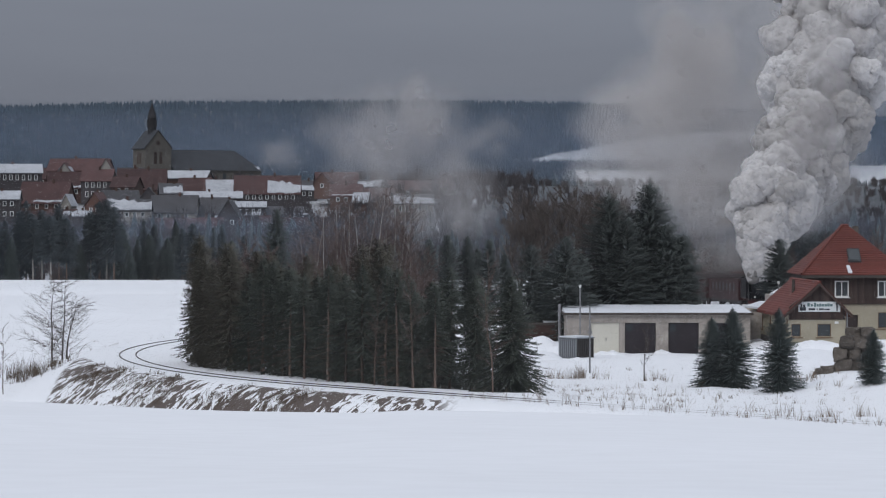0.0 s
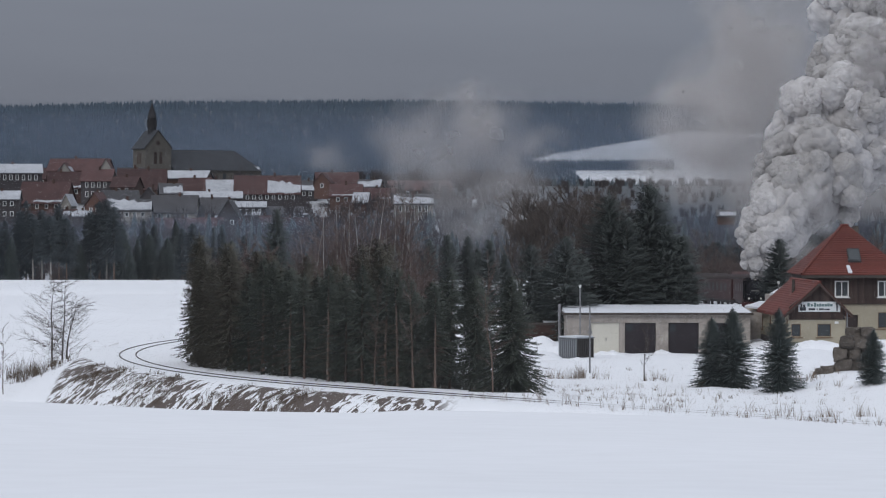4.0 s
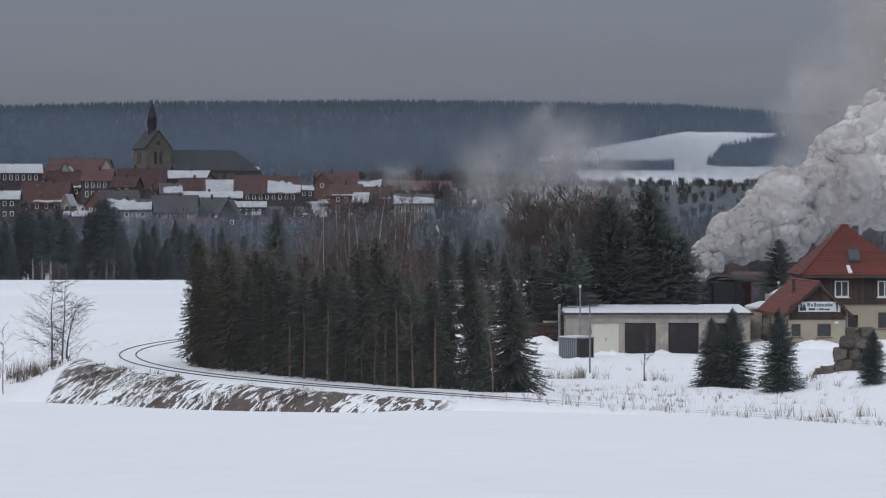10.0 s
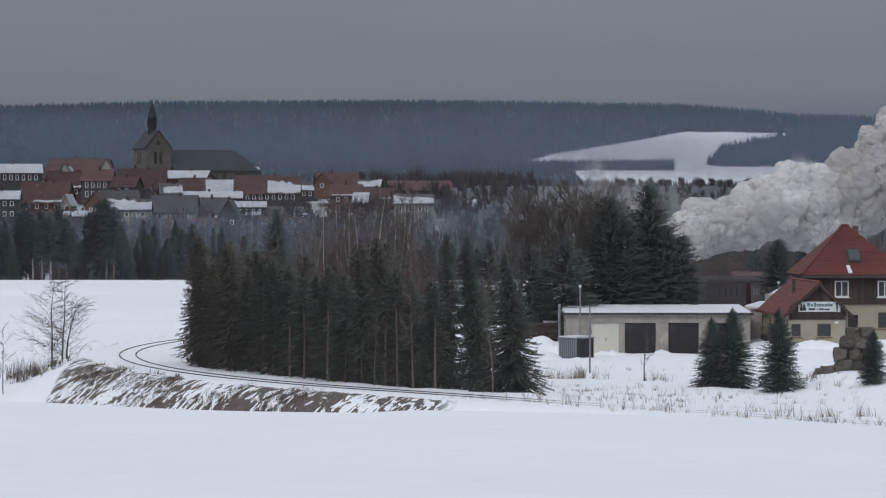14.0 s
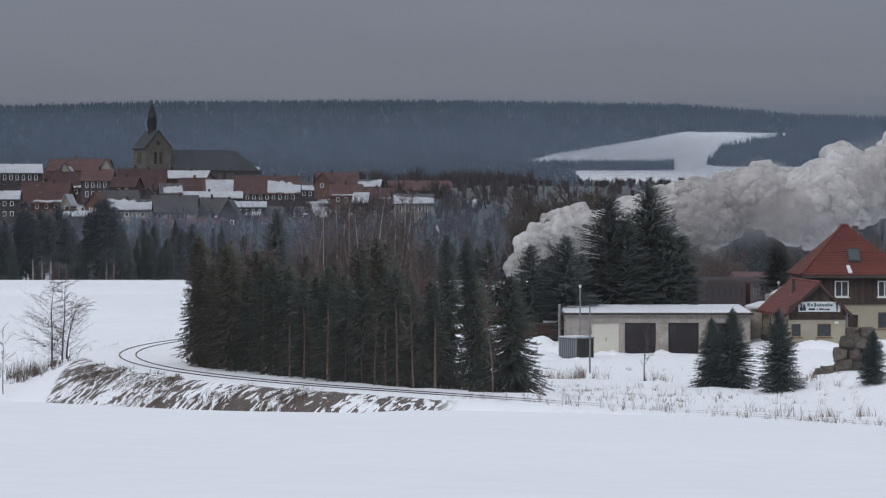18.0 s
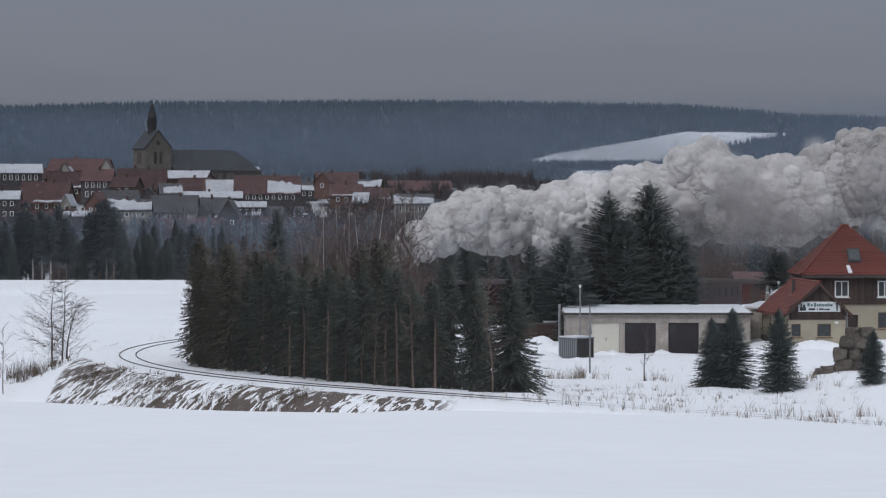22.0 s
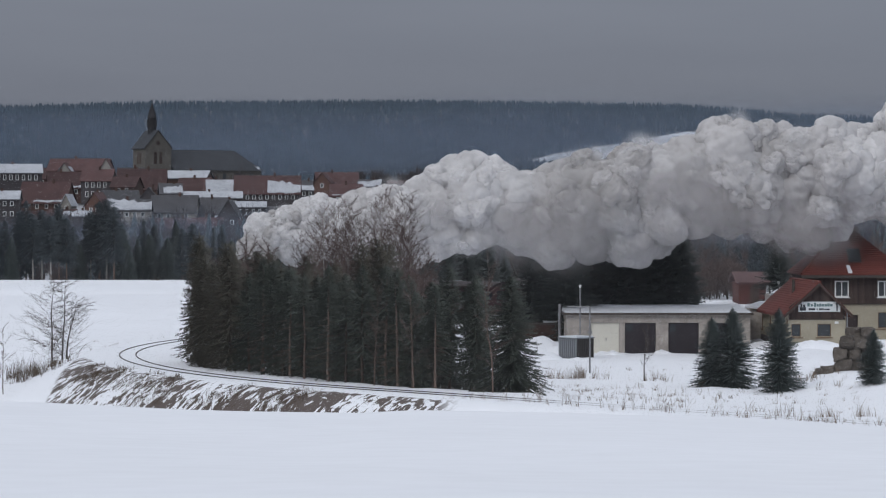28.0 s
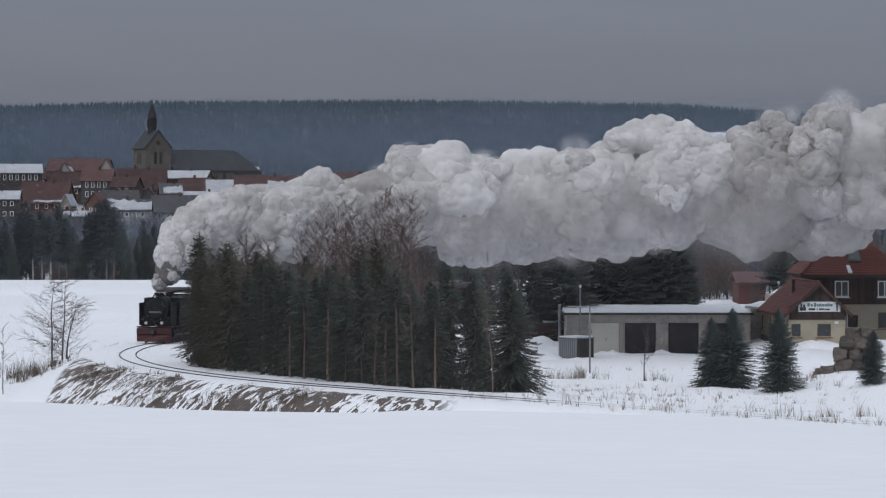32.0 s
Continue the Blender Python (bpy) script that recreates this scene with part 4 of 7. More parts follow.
def make_house():
    d = HY
    z0 = -1.12
    x0 = 26.63
    t = thing("house", pose(x0, HY, z0), "two-storey house with dark boarded upper floor and red hipped tile roof", "house")
    m = d / 5200
    fx = 0.75
    w, depth = 6.98, 8.0
    zb, ze, zr = 3.12, 5.28, 8.85
    lower_win = [(5.32, 5.32 + 1.35, 1.33, 2.58)]
    door = (2.99, 3.90, 0.3, 2.35)
    part("lower_wall", wall_with_holes(0.6, w, -1.2, zb, 0, 0.35, [(a + 0.05, b - 0.05, c + 0.05, e - 0.05) for a, b, c, e in lower_win] + [door]), PLASTER_CREAM, t, "cream plastered ground floor")
    part("side_wall", Geo().box(0.25, 0.36, -0.4, 0.6, depth, zb), PLASTER_CREAM, t)
    part("back_wall", Geo().box(0.6, depth - 0.35, -0.4, w, depth, zb), PLASTER_CREAM, t)
    part("side_wall", Geo().box(w + 0.004, 0.0, -0.4, w + 0.35, depth, zb), PLASTER_CREAM, t)
    for a, b, c, e in lower_win:
        window(t, a, c, b - a, e - c, 0.1, FRAME_WOOD, 1)
    part("door", Geo().box(door[0] + 0.02, 0.15, 0.3, door[1] - 0.02, 0.2, 2.33), DOOR_BROWN, t)
    up_win = [(2.16, 3.20, 3.66, 4.86), (5.32, 6.36, 3.66, 4.86)]
    core = wall_with_holes(0.0, w + 0.3, zb + 0.004, ze, -0.1, 0.25, [(a + 0.05, b - 0.05, c + 0.05, e - 0.05) for a, b, c, e in up_win])
    part("upper_wall", core, WOOD_DARK, t, "dark stained board wall")
    part("upper_side_wall", Geo().box(0.0, 0.26, zb + 0.004, 0.3, depth, ze), WOOD_DARK, t)
    part("upper_side_wall", Geo().box(w - 0.004, 0.26, zb + 0.004, w + 0.3, depth, ze), WOOD_DARK, t)
    part("upper_back_wall", Geo().box(0.3, depth - 0.3, zb + 0.004, w, depth, ze), WOOD_DARK, t)
    # boards with joints between them
    shared = {}
    x = 0.03
    while x < w + 0.25:
        if all(x + 0.2 < a or x > b for a, b, _, _ in up_win):
            if "full" not in shared:
                shared["full"] = Geo().box(0, -0.125, 0, 0.165, -0.103, ze - zb - 0.02).mesh("board", WOOD_DARK)
            b = part("board", shared["full"], None, t)
            b.location = (x, 0, zb + 0.01)
        else:
            for key, lo, hi in (("low", zb + 0.01, up_win[0][2] - 0.08), ("high", up_win[0][3] + 0.02, ze - 0.01)):
                if key not in shared:
                    shared[key] = Geo().box(0, -0.125, 0, 0.165, -0.103, hi - lo).mesh("board", WOOD_DARK)
                b = part("board", shared[key], None, t)
                b.location = (x, 0, lo)
        x += 0.18
    for a, b, c, e in up_win:
        window(t, a, c, b - a, e - c, -0.06, FRAME_WHITE, 1)
    # hipped roof
    ex, ey = 0.35, 0.75
    cx0, cx1, ym = w / 2 - 0.25, w / 2 + 0.25, depth / 2
    eave = [(-ex, -ey, ze), (w + 0.3 + ex, -ey, ze), (w + 0.3 + ex, depth + ey, ze), (-ex, depth + ey, ze)]
    ridge = [(cx0, ym, zr), (cx1, ym, zr)]
    part("roof", Geo().add(eave + ridge, [(0, 1, 5, 4), (1, 2, 5), (2, 3, 4, 5), (3, 0, 4), (3, 2, 1, 0)]), TILE_RED, t, "red clay tile roof")
    part("eaves_board", Geo().box(-ex, -ey - 0.02, ze - 0.2, w + 0.3 + ex, -ey + 0.03, ze - 0.004), WOOD_TRIM, t)
    # tile courses on the front slope
    rise, run = zr - ze, ym + ey
    n = 26
    for i in range(n):
        u0, u1 = i / n, (i + 0.97) / n
        xa0, xb0 = -ex + (cx0 + ex) * u0, w + 0.3 + ex - (w + 0.3 + ex - ridge[1][0]) * u0
        xa1, xb1 = -ex + (cx0 + ex) * u1, w + 0.3 + ex - (w + 0.3 + ex - ridge[1][0]) * u1
        q = Geo().slab([(xa0, -ey + run * u0 - 0.02, ze + rise * u0 + 0.075), (xb0, -ey + run * u0 - 0.02, ze + rise * u0 + 0.075),
                        (xb1, -ey + run * u1, ze + rise * u1 + 0.03), (xa1, -ey + run * u1, ze + rise * u1 + 0.03)], 0.028)
        part("tile_course", q, TILE_RED, t)
        ya0, yb0 = -ey + run * u0, depth + ey - (depth + ey - ym) * u0
        ya1, yb1 = -ey + run * u1, depth + ey - (depth + ey - ym) * u1
        q = Geo().slab([(xa0 - 0.02, ya0, ze + rise * u0 + 0.075), (xa1, ya1, ze + rise * u1 + 0.03), (xa1, yb1, ze + rise * u1 + 0.03), (xa0 - 0.02, yb0, ze + rise * u0 + 0.075)], 0.028)
        part("tile_course", q, TILE_RED, t)
    hip = part("hip_tiles", Geo().tube((-ex, -ey, ze + 0.08), (cx0, ym, zr + 0.08), 0.11, 0.11, 6), TILE_RED, t)
    part("ridge_tiles", Geo().tube((cx0, ym, zr + 0.06), (cx1, ym, zr + 0.06), 0.12, 0.12, 6), TILE_RED, t)
    # skylight on the front slope
    u0, u1 = 0.24, 0.50
    sx = 3.24
    tilt = [(sx, u0), (sx + 0.95, u0), (sx + 0.95, u1), (sx, u1)]
    sky = part("skylight", Geo().slab([(x, -ey + run * u - 0.03, ze + rise * u + 0.16) for x, u in tilt], 0.12), IRON_DARK, t)
    inn = [(sx + 0.09, u0 + 0.025), (sx + 0.86, u0 + 0.025), (sx + 0.86, u1 - 0.025), (sx + 0.09, u1 - 0.025)]
    part("pane", Geo().slab([(x, -ey + run * u - 0.04, ze + rise * u + 0.185) for x, u in inn], 0.02), GLASS, sky)
    part("snow_patch", Geo().slab([(sx - 0.15, -ey + 0.1, ze + 0.22), (sx + 0.15, -ey + 0.1, ze + 0.22), (sx + 0.02, -ey + run * 0.16, ze + rise * 0.16 + 0.16), (sx - 0.22, -ey + run * 0.16, ze + rise * 0.16 + 0.16)], 0.08), SNOW_ROOF, t)
    cxx = 4.15
    part("chimney", Geo().box(cxx, ym + 0.6, zr - 1.4, cxx + 0.42, ym + 1.05, zr + 0.02), ROCK, t)


make_house()


def make_annex():
    y0 = 206.0
    z0 = -0.60
    xl, xr = 24.28, 28.25
    w, depth = xr - xl, 9.5
    t = thing("annex", pose(xl, y0, z0, 0, 0, 3), "cream annex with red tiled gable roof and boarded gable", "house")
    zg = 1.82
    zp = 4.44
    ridge_x = 2.06
    slope = 0.62
    wins = [(-0.04 + 0.15, 0.87, 0.59, 1.58), (1.94, 3.01, 0.59, 1.58)]
    part("front_wall", wall_with_holes(0, w, -1.2, zg, 0, 0.3, [(a + 0.05, b - 0.05, c + 0.05, e - 0.05) for a, b, c, e in wins]), PLASTER_CREAM, t, "cream plastered wall")
    for a, b, c, e in wins:
        window(t, a, c, b - a, e - c, 0.08, FRAME_WOOD, 0)
    # the long side runs back at a slant
    part("front_gable", Geo().prism([(0.0, zg + 0.004), (w, zg + 0.004), (w, zg + 0.9), (ridge_x, zp - 0.15), (0.0, zg + 0.9)], -0.06, 0.24), WOOD_DARK, t, "dark boarded gable")
    shared = Geo().box(0, -0.085, 0, 0.15, -0.064, 1.0)
    x = 0.04
    while x < w - 0.16:
        xm = x + 0.08
        top = zg + 0.85 + (zp - 0.2 - zg - 0.9) * (1 - abs(xm - ridge_x) / (ridge_x if xm < ridge_x else w - ridge_x))
        part("board", Geo().box(x, -0.085, zg + 0.02, x + 0.15, -0.064, top), WOOD_DARK, t)
        x += 0.17
    return t, w, depth, zg, zp, ridge_x


ANNEX = make_annex()


def finish_annex():
    t, w, depth, zg, zp, ridge_x = ANNEX
    over = 0.45
    kl, kr = (zp - zg - 0.75) / ridge_x, (zp - zg - 0.75) / (w - ridge_x)
    back = 11.5
    lean = -1.03
    left_low = (-over, zp - kl * (ridge_x + over))
    right_low = (w + over, zp - kr * (w - ridge_x + over))
    for n, (x0, z0) in enumerate((left_low, right_low)):
        q = [(x0, -0.5, z0), (ridge_x, -0.5, zp), (ridge_x, back, zp), (x0, back, z0)]
        part("roof", Geo().slab(q, 0.16), TILE_RED, t, "red clay tile roof")
        m = 16
        for i in range(m):
            u0, u1 = i / m, (i + 0.96) / m
            xa, xb = x0 + (ridge_x - x0) * u0, x0 + (ridge_x - x0) * u1
            za, zb = z0 + (zp - z0) * u0 + 0.06, z0 + (zp - z0) * u1 + 0.025
            part("tile_course", Geo().slab([(xa, -0.52, za), (xb, -0.52, zb), (xb, back, zb), (xa, back, za)], 0.02), TILE_RED, t)
        part("barge_board", Geo().slab([(x0, -0.56, z0 - 0.02), (ridge_x, -0.56, zp - 0.02), (ridge_x, -0.524, zp - 0.02), (x0, -0.524, z0 - 0.02)], 0.22), WOOD_DARK, t)
    part("ridge_tiles", Geo().tube((ridge_x, -0.52, zp + 0.04), (ridge_x, back, zp + 0.04), 0.1, 0.1, 6), TILE_RED, t)
    side = part("side_wall", wall_with_holes(0, 17.5, -1.2, zg + 0.45, 0, 0.3, [(2.0 + 3.6 * k, 2.8 + 3.6 * k, 0.75, 1.85) for k in range(5)]), PLASTER_CREAM, t)
    side.matrix_basis = pose(0, 17.8, 0, 0, 0, -90)
    for k in range(5):
        window(side, 2.0 + 3.6 * k, 0.75, 0.8, 1.1, 0.1, FRAME_WOOD, 1)
    part("plinth", Geo().box(-0.05, 0.0, -1.2, -0.004, 17.8, 0.35), DOOR_BROWN, t)
    part("side_wall", Geo().box(w - 0.3, 0.304, -1.2, w, back - 0.3, zg + 0.45), PLASTER_CREAM, t)
    part("downpipe", Geo().tube((w + 0.12, -0.08, -0.2), (w + 0.12, -0.08, zg + 0.7), 0.05, 0.05, 6), IRON, t)
    part("flue", Geo().tube((ridge_x - 0.9, 5.0, zp - 0.9), (ridge_x - 0.9, 5.0, zp + 0.1), 0.12, 0.12, 8), WOOD_TRIM, t)
    part("wall_lamp", Geo().box(w - 0.75, -0.12, zg - 0.28, w - 0.5, -0.004, zg - 0.12), FRAME_WHITE, t)
    # sign on the gable: the lettering cannot be read
    sx0, sx1, sz0, sz1 = 0.63, 3.60, 2.38, 3.09
    sign = part("sign_board", Geo().box(sx0, -0.15, sz0, sx1, -0.09, sz1), SIGN_WHITE, t, "white sign board with dark lettering", bevel=0.01)
    wd, ht = sx1 - sx0, sz1 - sz0
    for a, b, c, e in ((0.21, 0.27, 0.52, 0.86), (0.29, 0.34, 0.52, 0.76), (0.37, 0.42, 0.50, 0.88), (0.43, 0.48, 0.52, 0.76), (0.49, 0.54, 0.52, 0.80), (0.55, 0.61, 0.52, 0.76), (0.62, 0.68, 0.52, 0.76), (0.69, 0.74, 0.52, 0.82), (0.75, 0.81, 0.52, 0.76),
                       (0.24, 0.40, 0.16, 0.34), (0.43, 0.46, 0.18, 0.32), (0.49, 0.60, 0.16, 0.34), (0.61, 0.74, 0.16, 0.30)):
        part("lettering_bar", Geo().box(sx0 + wd * a, -0.158, sz0 + ht * c, sx0 + wd * b, -0.152, sz0 + ht * e), SIGN_GREEN if c > 0.4 else SIGN_INK, sign)
    part("sign_emblem", Geo().box(sx0 + wd * 0.03, -0.158, sz0 + ht * 0.12, sx0 + wd * 0.18, -0.152, sz0 + ht * 0.45).box(sx0 + wd * 0.05, -0.158, sz0 + ht * 0.46, sx0 + wd * 0.09, -0.152, sz0 + ht * 0.8).box(sx0 + wd * 0.11, -0.158, sz0 + ht * 0.46, sx0 + wd * 0.16, -0.152, sz0 + ht * 0.72), SIGN_INK, sign)
    part("sign_emblem", Geo().box(sx0 + wd * 0.90, -0.158, sz0 + ht * 0.08, sx0 + wd * 0.935, -0.152, sz0 + ht * 0.9), SIGN_INK, sign)


finish_annex()


def white_roof(name, pts, thick, base, label):
    g = Geo().slab(pts, thick)
    xs, ys = [p[0] for p in pts], [p[1] for p in pts]
    t = thing(name, pose(0, 0, 0), label, "shed")
    part("roof_snow", g, SNOW_ROOF, t)
    low = min(p[2] for p in pts) - thick - 0.02
    part("wall", Geo().box(min(xs) + 0.15, min(ys) + 0.15, base, max(xs) - 0.15, max(ys) - 0.15, low), PLASTER_GREY, t)


white_roof("lean_to", [(22.39, 218.00, 1.86), (24.78, 218.00, 1.57), (26.80, 227.00, 1.94), (24.49, 227.00, 1.94)], 0.15, -1.6, "low lean-to with a white snow roof")
white_roof("out_building", [(25.39, 228.00, 2.52), (26.92, 228.00, 2.61), (27.51, 233.00, 3.20), (27.33, 233.00, 3.20)], 0.15, -1.0, "small outbuilding with slanting snow roof")


# ---- boulders ----
def boulder(x, y, z, sx, sy, sz, seed):
    bm = bmesh.new()
    bmesh.ops.create_icosphere(bm, subdivisions=3, radius=0.5)
    rng = random.Random(seed)
    off = Vector((rng.uniform(-9, 9), rng.uniform(-9, 9), 0))
    for v in bm.verts:
        p = v.co * 2
        q = Vector([math.copysign(abs(c) ** 0.55, c) for c in p])
        v.co = q * 0.5 * (0.9 + 0.42 * noise.noise(p * 1.1 + off) + 0.14 * noise.noise(p * 3.2 + off) + 0.05 * noise.noise(p * 8 + off))
    me = bpy.data.meshes.new("boulder")
    bm.to_mesh(me)
    bm.free()
    me.materials.append(ROCK)
    ob = new("boulder", me)
    ob.scale = (sx, sy, sz)
    ob.matrix_basis = pose(x, y, z, 0, 0, rng.uniform(-12, 12)) @ Matrix.Diagonal((sx, sy, sz, 1))
    return tagged(ob, "rough brown granite boulder stacked in a garden wall", "boulder", "stacked boulders")


for n, (bx, by, bw, bh) in enumerate(((1492, 648, 30, 20), (1517, 650, 34, 22), (1540, 648, 26, 20), (1488, 628, 24, 22), (1511, 628, 28, 22), (1537, 627, 28, 22), (1499, 607, 26, 20), (1526, 606, 32, 22), (1513, 590, 26, 18), (1537, 588, 22, 16), (1452, 661, 20, 14), (1479, 662, 20, 18), (1466, 657, 18, 16))):
    boulder((bx - 784) * 174 / 5200, 174 + (n % 3) * 0.25, 8.4 + (385 - by) * 174 / 5200, bw * 1.2 * 174 / 5200, 0.95, bh * 1.26 * 174 / 5200, n)


def make_station_shed(x0, x1, y, eave, ridge, material, snow, label):
    base = on_ground(x0, y) - 0.3
    t = thing("station_shed", pose(x0, y, base), label, "shed", "station sheds")
    w, d, h, rise = x1 - x0, 7.0, eave - base, ridge - eave
    part("wall", Geo().box(0, 0, 0, w, d, h), material, t)
    part("roof", Geo().slab([(-0.4, -0.5, h), (w + 0.4, -0.5, h), (w + 0.4, d / 2, h + rise), (-0.4, d / 2, h + rise)], 0.2), TILE_TOWN, t)
    part("roof", Geo().slab([(-0.4, d / 2, h + rise), (w + 0.4, d / 2, h + rise), (w + 0.4, d + 0.5, h), (-0.4, d + 0.5, h)], 0.2), TILE_TOWN, t)
    part("door", Geo().box(w * 0.4, -0.06, 0.2, w * 0.4 + 1.0, -0.004, min(2.2, h - 0.1)), WOOD_DARK, t)
    if snow:
        part("roof_snow", Geo().box(-0.2, d / 2 - 0.5, h + rise - 0.05, w * 0.9, d / 2 + 0.3, h + rise + 0.12), SNOW_ROOF, t)


make_station_shed(31.44, 34.32, 312.0, 1.50, 2.58, WALL_STATION, False, "low brick shed with dull red roof behind the line")

# ---- the small town ----
def gable_walls(w, depth, h, rise):
    """House body with gables at its two short ends (left and right), ridge along x; stands on z = 0."""
    g = Geo()
    v = []
    for x in (0, w):
        v += [(x, 0, 0), (x, depth, 0), (x, depth, h), (x, depth / 2, h + rise), (x, 0, h)]
    return g.add(v, [(0, 1, 2, 3, 4), (9, 8, 7, 6, 5), (0, 4, 9, 5), (1, 6, 7, 2), (4, 3, 8, 9), (3, 2, 7, 8), (0, 5, 6, 1)])


def far_window(parent, x, y, z, w, h):
    win = part("window", Geo().box(x, y - 0.06, z, x + w, y + 0.0, z + h), FRAME_WHITE, parent, "white framed window")
    part("pane", Geo().box(x + 0.16, y - 0.075, z + 0.14, x + w - 0.16, y - 0.062, z + h - 0.14), GLASS, win)


def town_house(xl, xr, y, ridge, eave, base, wall, roof, label, snow=0.0, snow_side=0.0, rows=1, cols=4, depth=8.0, turn=0.0, front_gable=False, chimney=True, win_h=1.3):
    """A house from its left and right ends, distance, and the heights of ridge, eaves and base."""
    w, h, rise = xr - xl, eave - base, ridge - eave
    t = thing("town_house", pose(xl, y, base, 0, 0, turn + ((xl * 3.7) % 1 - 0.5) * 26), label, "house", "houses of the town")
    if front_gable:
        a, b = depth, w
        body = Geo().prism([(0, 0), (w, 0), (w, h), (w / 2, h + rise), (0, h)], 0, depth)
        part("wall", body, wall, t)
        for s, x0, x1 in ((1, -0.35, w / 2), (-1, w + 0.35, w / 2)):
            k = rise / (w / 2)
            q = [(x0, -0.4, h - 0.35 * k + 0.12), (x1, -0.4, h + rise + 0.12), (x1, depth + 0.4, h + rise + 0.12), (x0, depth + 0.4, h - 0.35 * k + 0.12)]
            part("roof", Geo().slab(q, 0.18), roof, t)
            if snow:
                q = [(x0 + (x1 - x0) * 0.02, 0.0, h + rise * 0.0 - 0.1 + 0.3), (x0 + (x1 - x0) * snow, 0.0, h + rise * snow + 0.24), (x0 + (x1 - x0) * snow, depth, h + rise * snow + 0.24), (x0 + (x1 - x0) * 0.02, depth, h + 0.2)]
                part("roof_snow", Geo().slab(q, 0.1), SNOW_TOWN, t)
    else:
        part("wall", gable_walls(w, depth, h, rise), wall, t)
        k = rise / (depth / 2)
        for s in (0, 1):
            y0, y1 = (-0.5, depth / 2) if s == 0 else (depth + 0.5, depth / 2)
            q = [(-0.4, y0, h - 0.5 * k + 0.12), (w + 0.4, y0, h - 0.5 * k + 0.12), (w + 0.4, y1, h + rise + 0.12), (-0.4, y1, h + rise + 0.12)]
            part("roof", Geo().slab(q, 0.2), roof, t)
        if snow:
            rng = random.Random(int(xl * 10))
            n = 9
            xs = [w * (snow_side if snow_side > 0 else 0) + (w * (1 - abs(snow_side)) + 0.6) * i / n - 0.3 for i in range(n + 1)]
            g = Geo()
            lo = [0.02 + (0 if snow > 0.9 else rng.uniform(0, 0.08)) for _ in xs]
            hi = [min(0.99, snow * (1 if snow > 0.9 else rng.uniform(0.7, 1.15))) for _ in xs]
            v = []
            for x, a, b in zip(xs, lo, hi):
                for u, up in ((a, 0.15), (a, 0.32), (b, 0.32), (b, 0.15)):
                    yy = -0.5 + (depth / 2 + 0.5) * u
                    v.append((x, yy, h - 0.5 * k + 0.12 + (rise + 0.5 * k) * u + up - 0.12))
            f = []
            for i in range(n):
                f += [(4 * i + j, 4 * i + 4 + j, 4 * i + 4 + (j + 1) % 4, 4 * i + (j + 1) % 4) for j in range(4)]
            f += [(0, 1, 2, 3), (4 * n + 3, 4 * n + 2, 4 * n + 1, 4 * n)]
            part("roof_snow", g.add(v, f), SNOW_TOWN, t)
    pitch = w / (cols + 1) if cols else 1
    ww = min(1.0, pitch * 0.5)
    for r in range(rows):
        z = h - 0.55 - win_h - r * 2.75
        for c in range(cols):
            far_window(t, pitch * (c + 1) - ww / 2, 0.0, z, ww, win_h)
    if chimney:
        cx = w * (0.35 + 0.3 * ((xl * 7) % 1))
        part("chimney", Geo().box(cx, depth * 0.45, h + rise * 0.6, cx + 0.6, depth * 0.45 + 0.6, h + rise + 0.9), WALL_BROWN, t)
    return t


R, S, WS, WB, WP, WO = TILE_TOWN, SLATE, WALL_SLATE, WALL_BROWN, WALL_PALE, WALL_ORANGE
town_house(-133.80, -117.42, 860, 23.94, 21.46, 14.19, WS, S, "long slate-hung house with fully snowed roof", 0.98, 0, 1, 8, 9, win_h=1.6)
town_house(-125.23, -115.54, 800, 15.48, 13.32, 6.09, WS, S, "slate-hung house with white roof and porch", 0.98, 0, 2, 4, 9)
town_house(-121.83, -103.38, 905, 26.49, 23.01, 16.23, WB, R, "long dark red roofed house", 0, 0, 0, 0, 10)
town_house(-117.73, -113.93, 899, 25.16, 22.40, 17.91, WP, R, "narrow pale gable with snowy eaves", 0.5, 0, 1, 1, 6, front_gable=True, chimney=False)
town_house(-105.00, -101.03, 898, 26.35, 22.90, 17.90, WP, R, "pale gable beside the red roofs", 0.0, 0, 1, 1, 6, front_gable=True, chimney=False)
town_house(-115.71, -105.76, 862, 21.82, 17.18, 12.54, WB, R, "house with broad rusty red roof", 0.16, 0.25, 1, 4, 10)
town_house(-104.78, -95.95, 850, 22.29, 19.19, 12.16, WS, R, "slate-hung town house with white windows", 0, 0, 2, 4, 8, win_h=1.6)
town_house(-95.66, -88.50, 846, 20.11, 17.35, 12.14, WB, R, "brown house with low red roof", 0, 0, 1, 2, 8)
town_house(-96.59, -82.50, 872, 22.82, 16.95, 12.26, WB, R, "big red roof below the church", 0.0, 0, 0, 0, 12)
town_house(-118.87, -105.28, 822, 18.36, 12.67, 7.61, WB, R, "wide house with red roof and snow at the eaves", 0.12, 0.35, 1, 4, 11)
town_house(-106.21, -103.38, 817, 14.84, 12.17, 7.61, WP, SNOW_TOWN, "small pale gable with snow", 0.0, 0, 1, 1, 5, front_gable=True, chimney=False)
town_house(-97.54, -92.31, 800, 15.17, 11.63, 6.09, WO, R, "terracotta plastered gable house", 0, 0, 1, 2, 8, front_gable=True)
town_house(-93.00, -83.39, 806, 15.84, 12.27, 7.32, WB, S, "dark roofed house with snow on its lower half", 0.30, 0, 1, 3, 9)
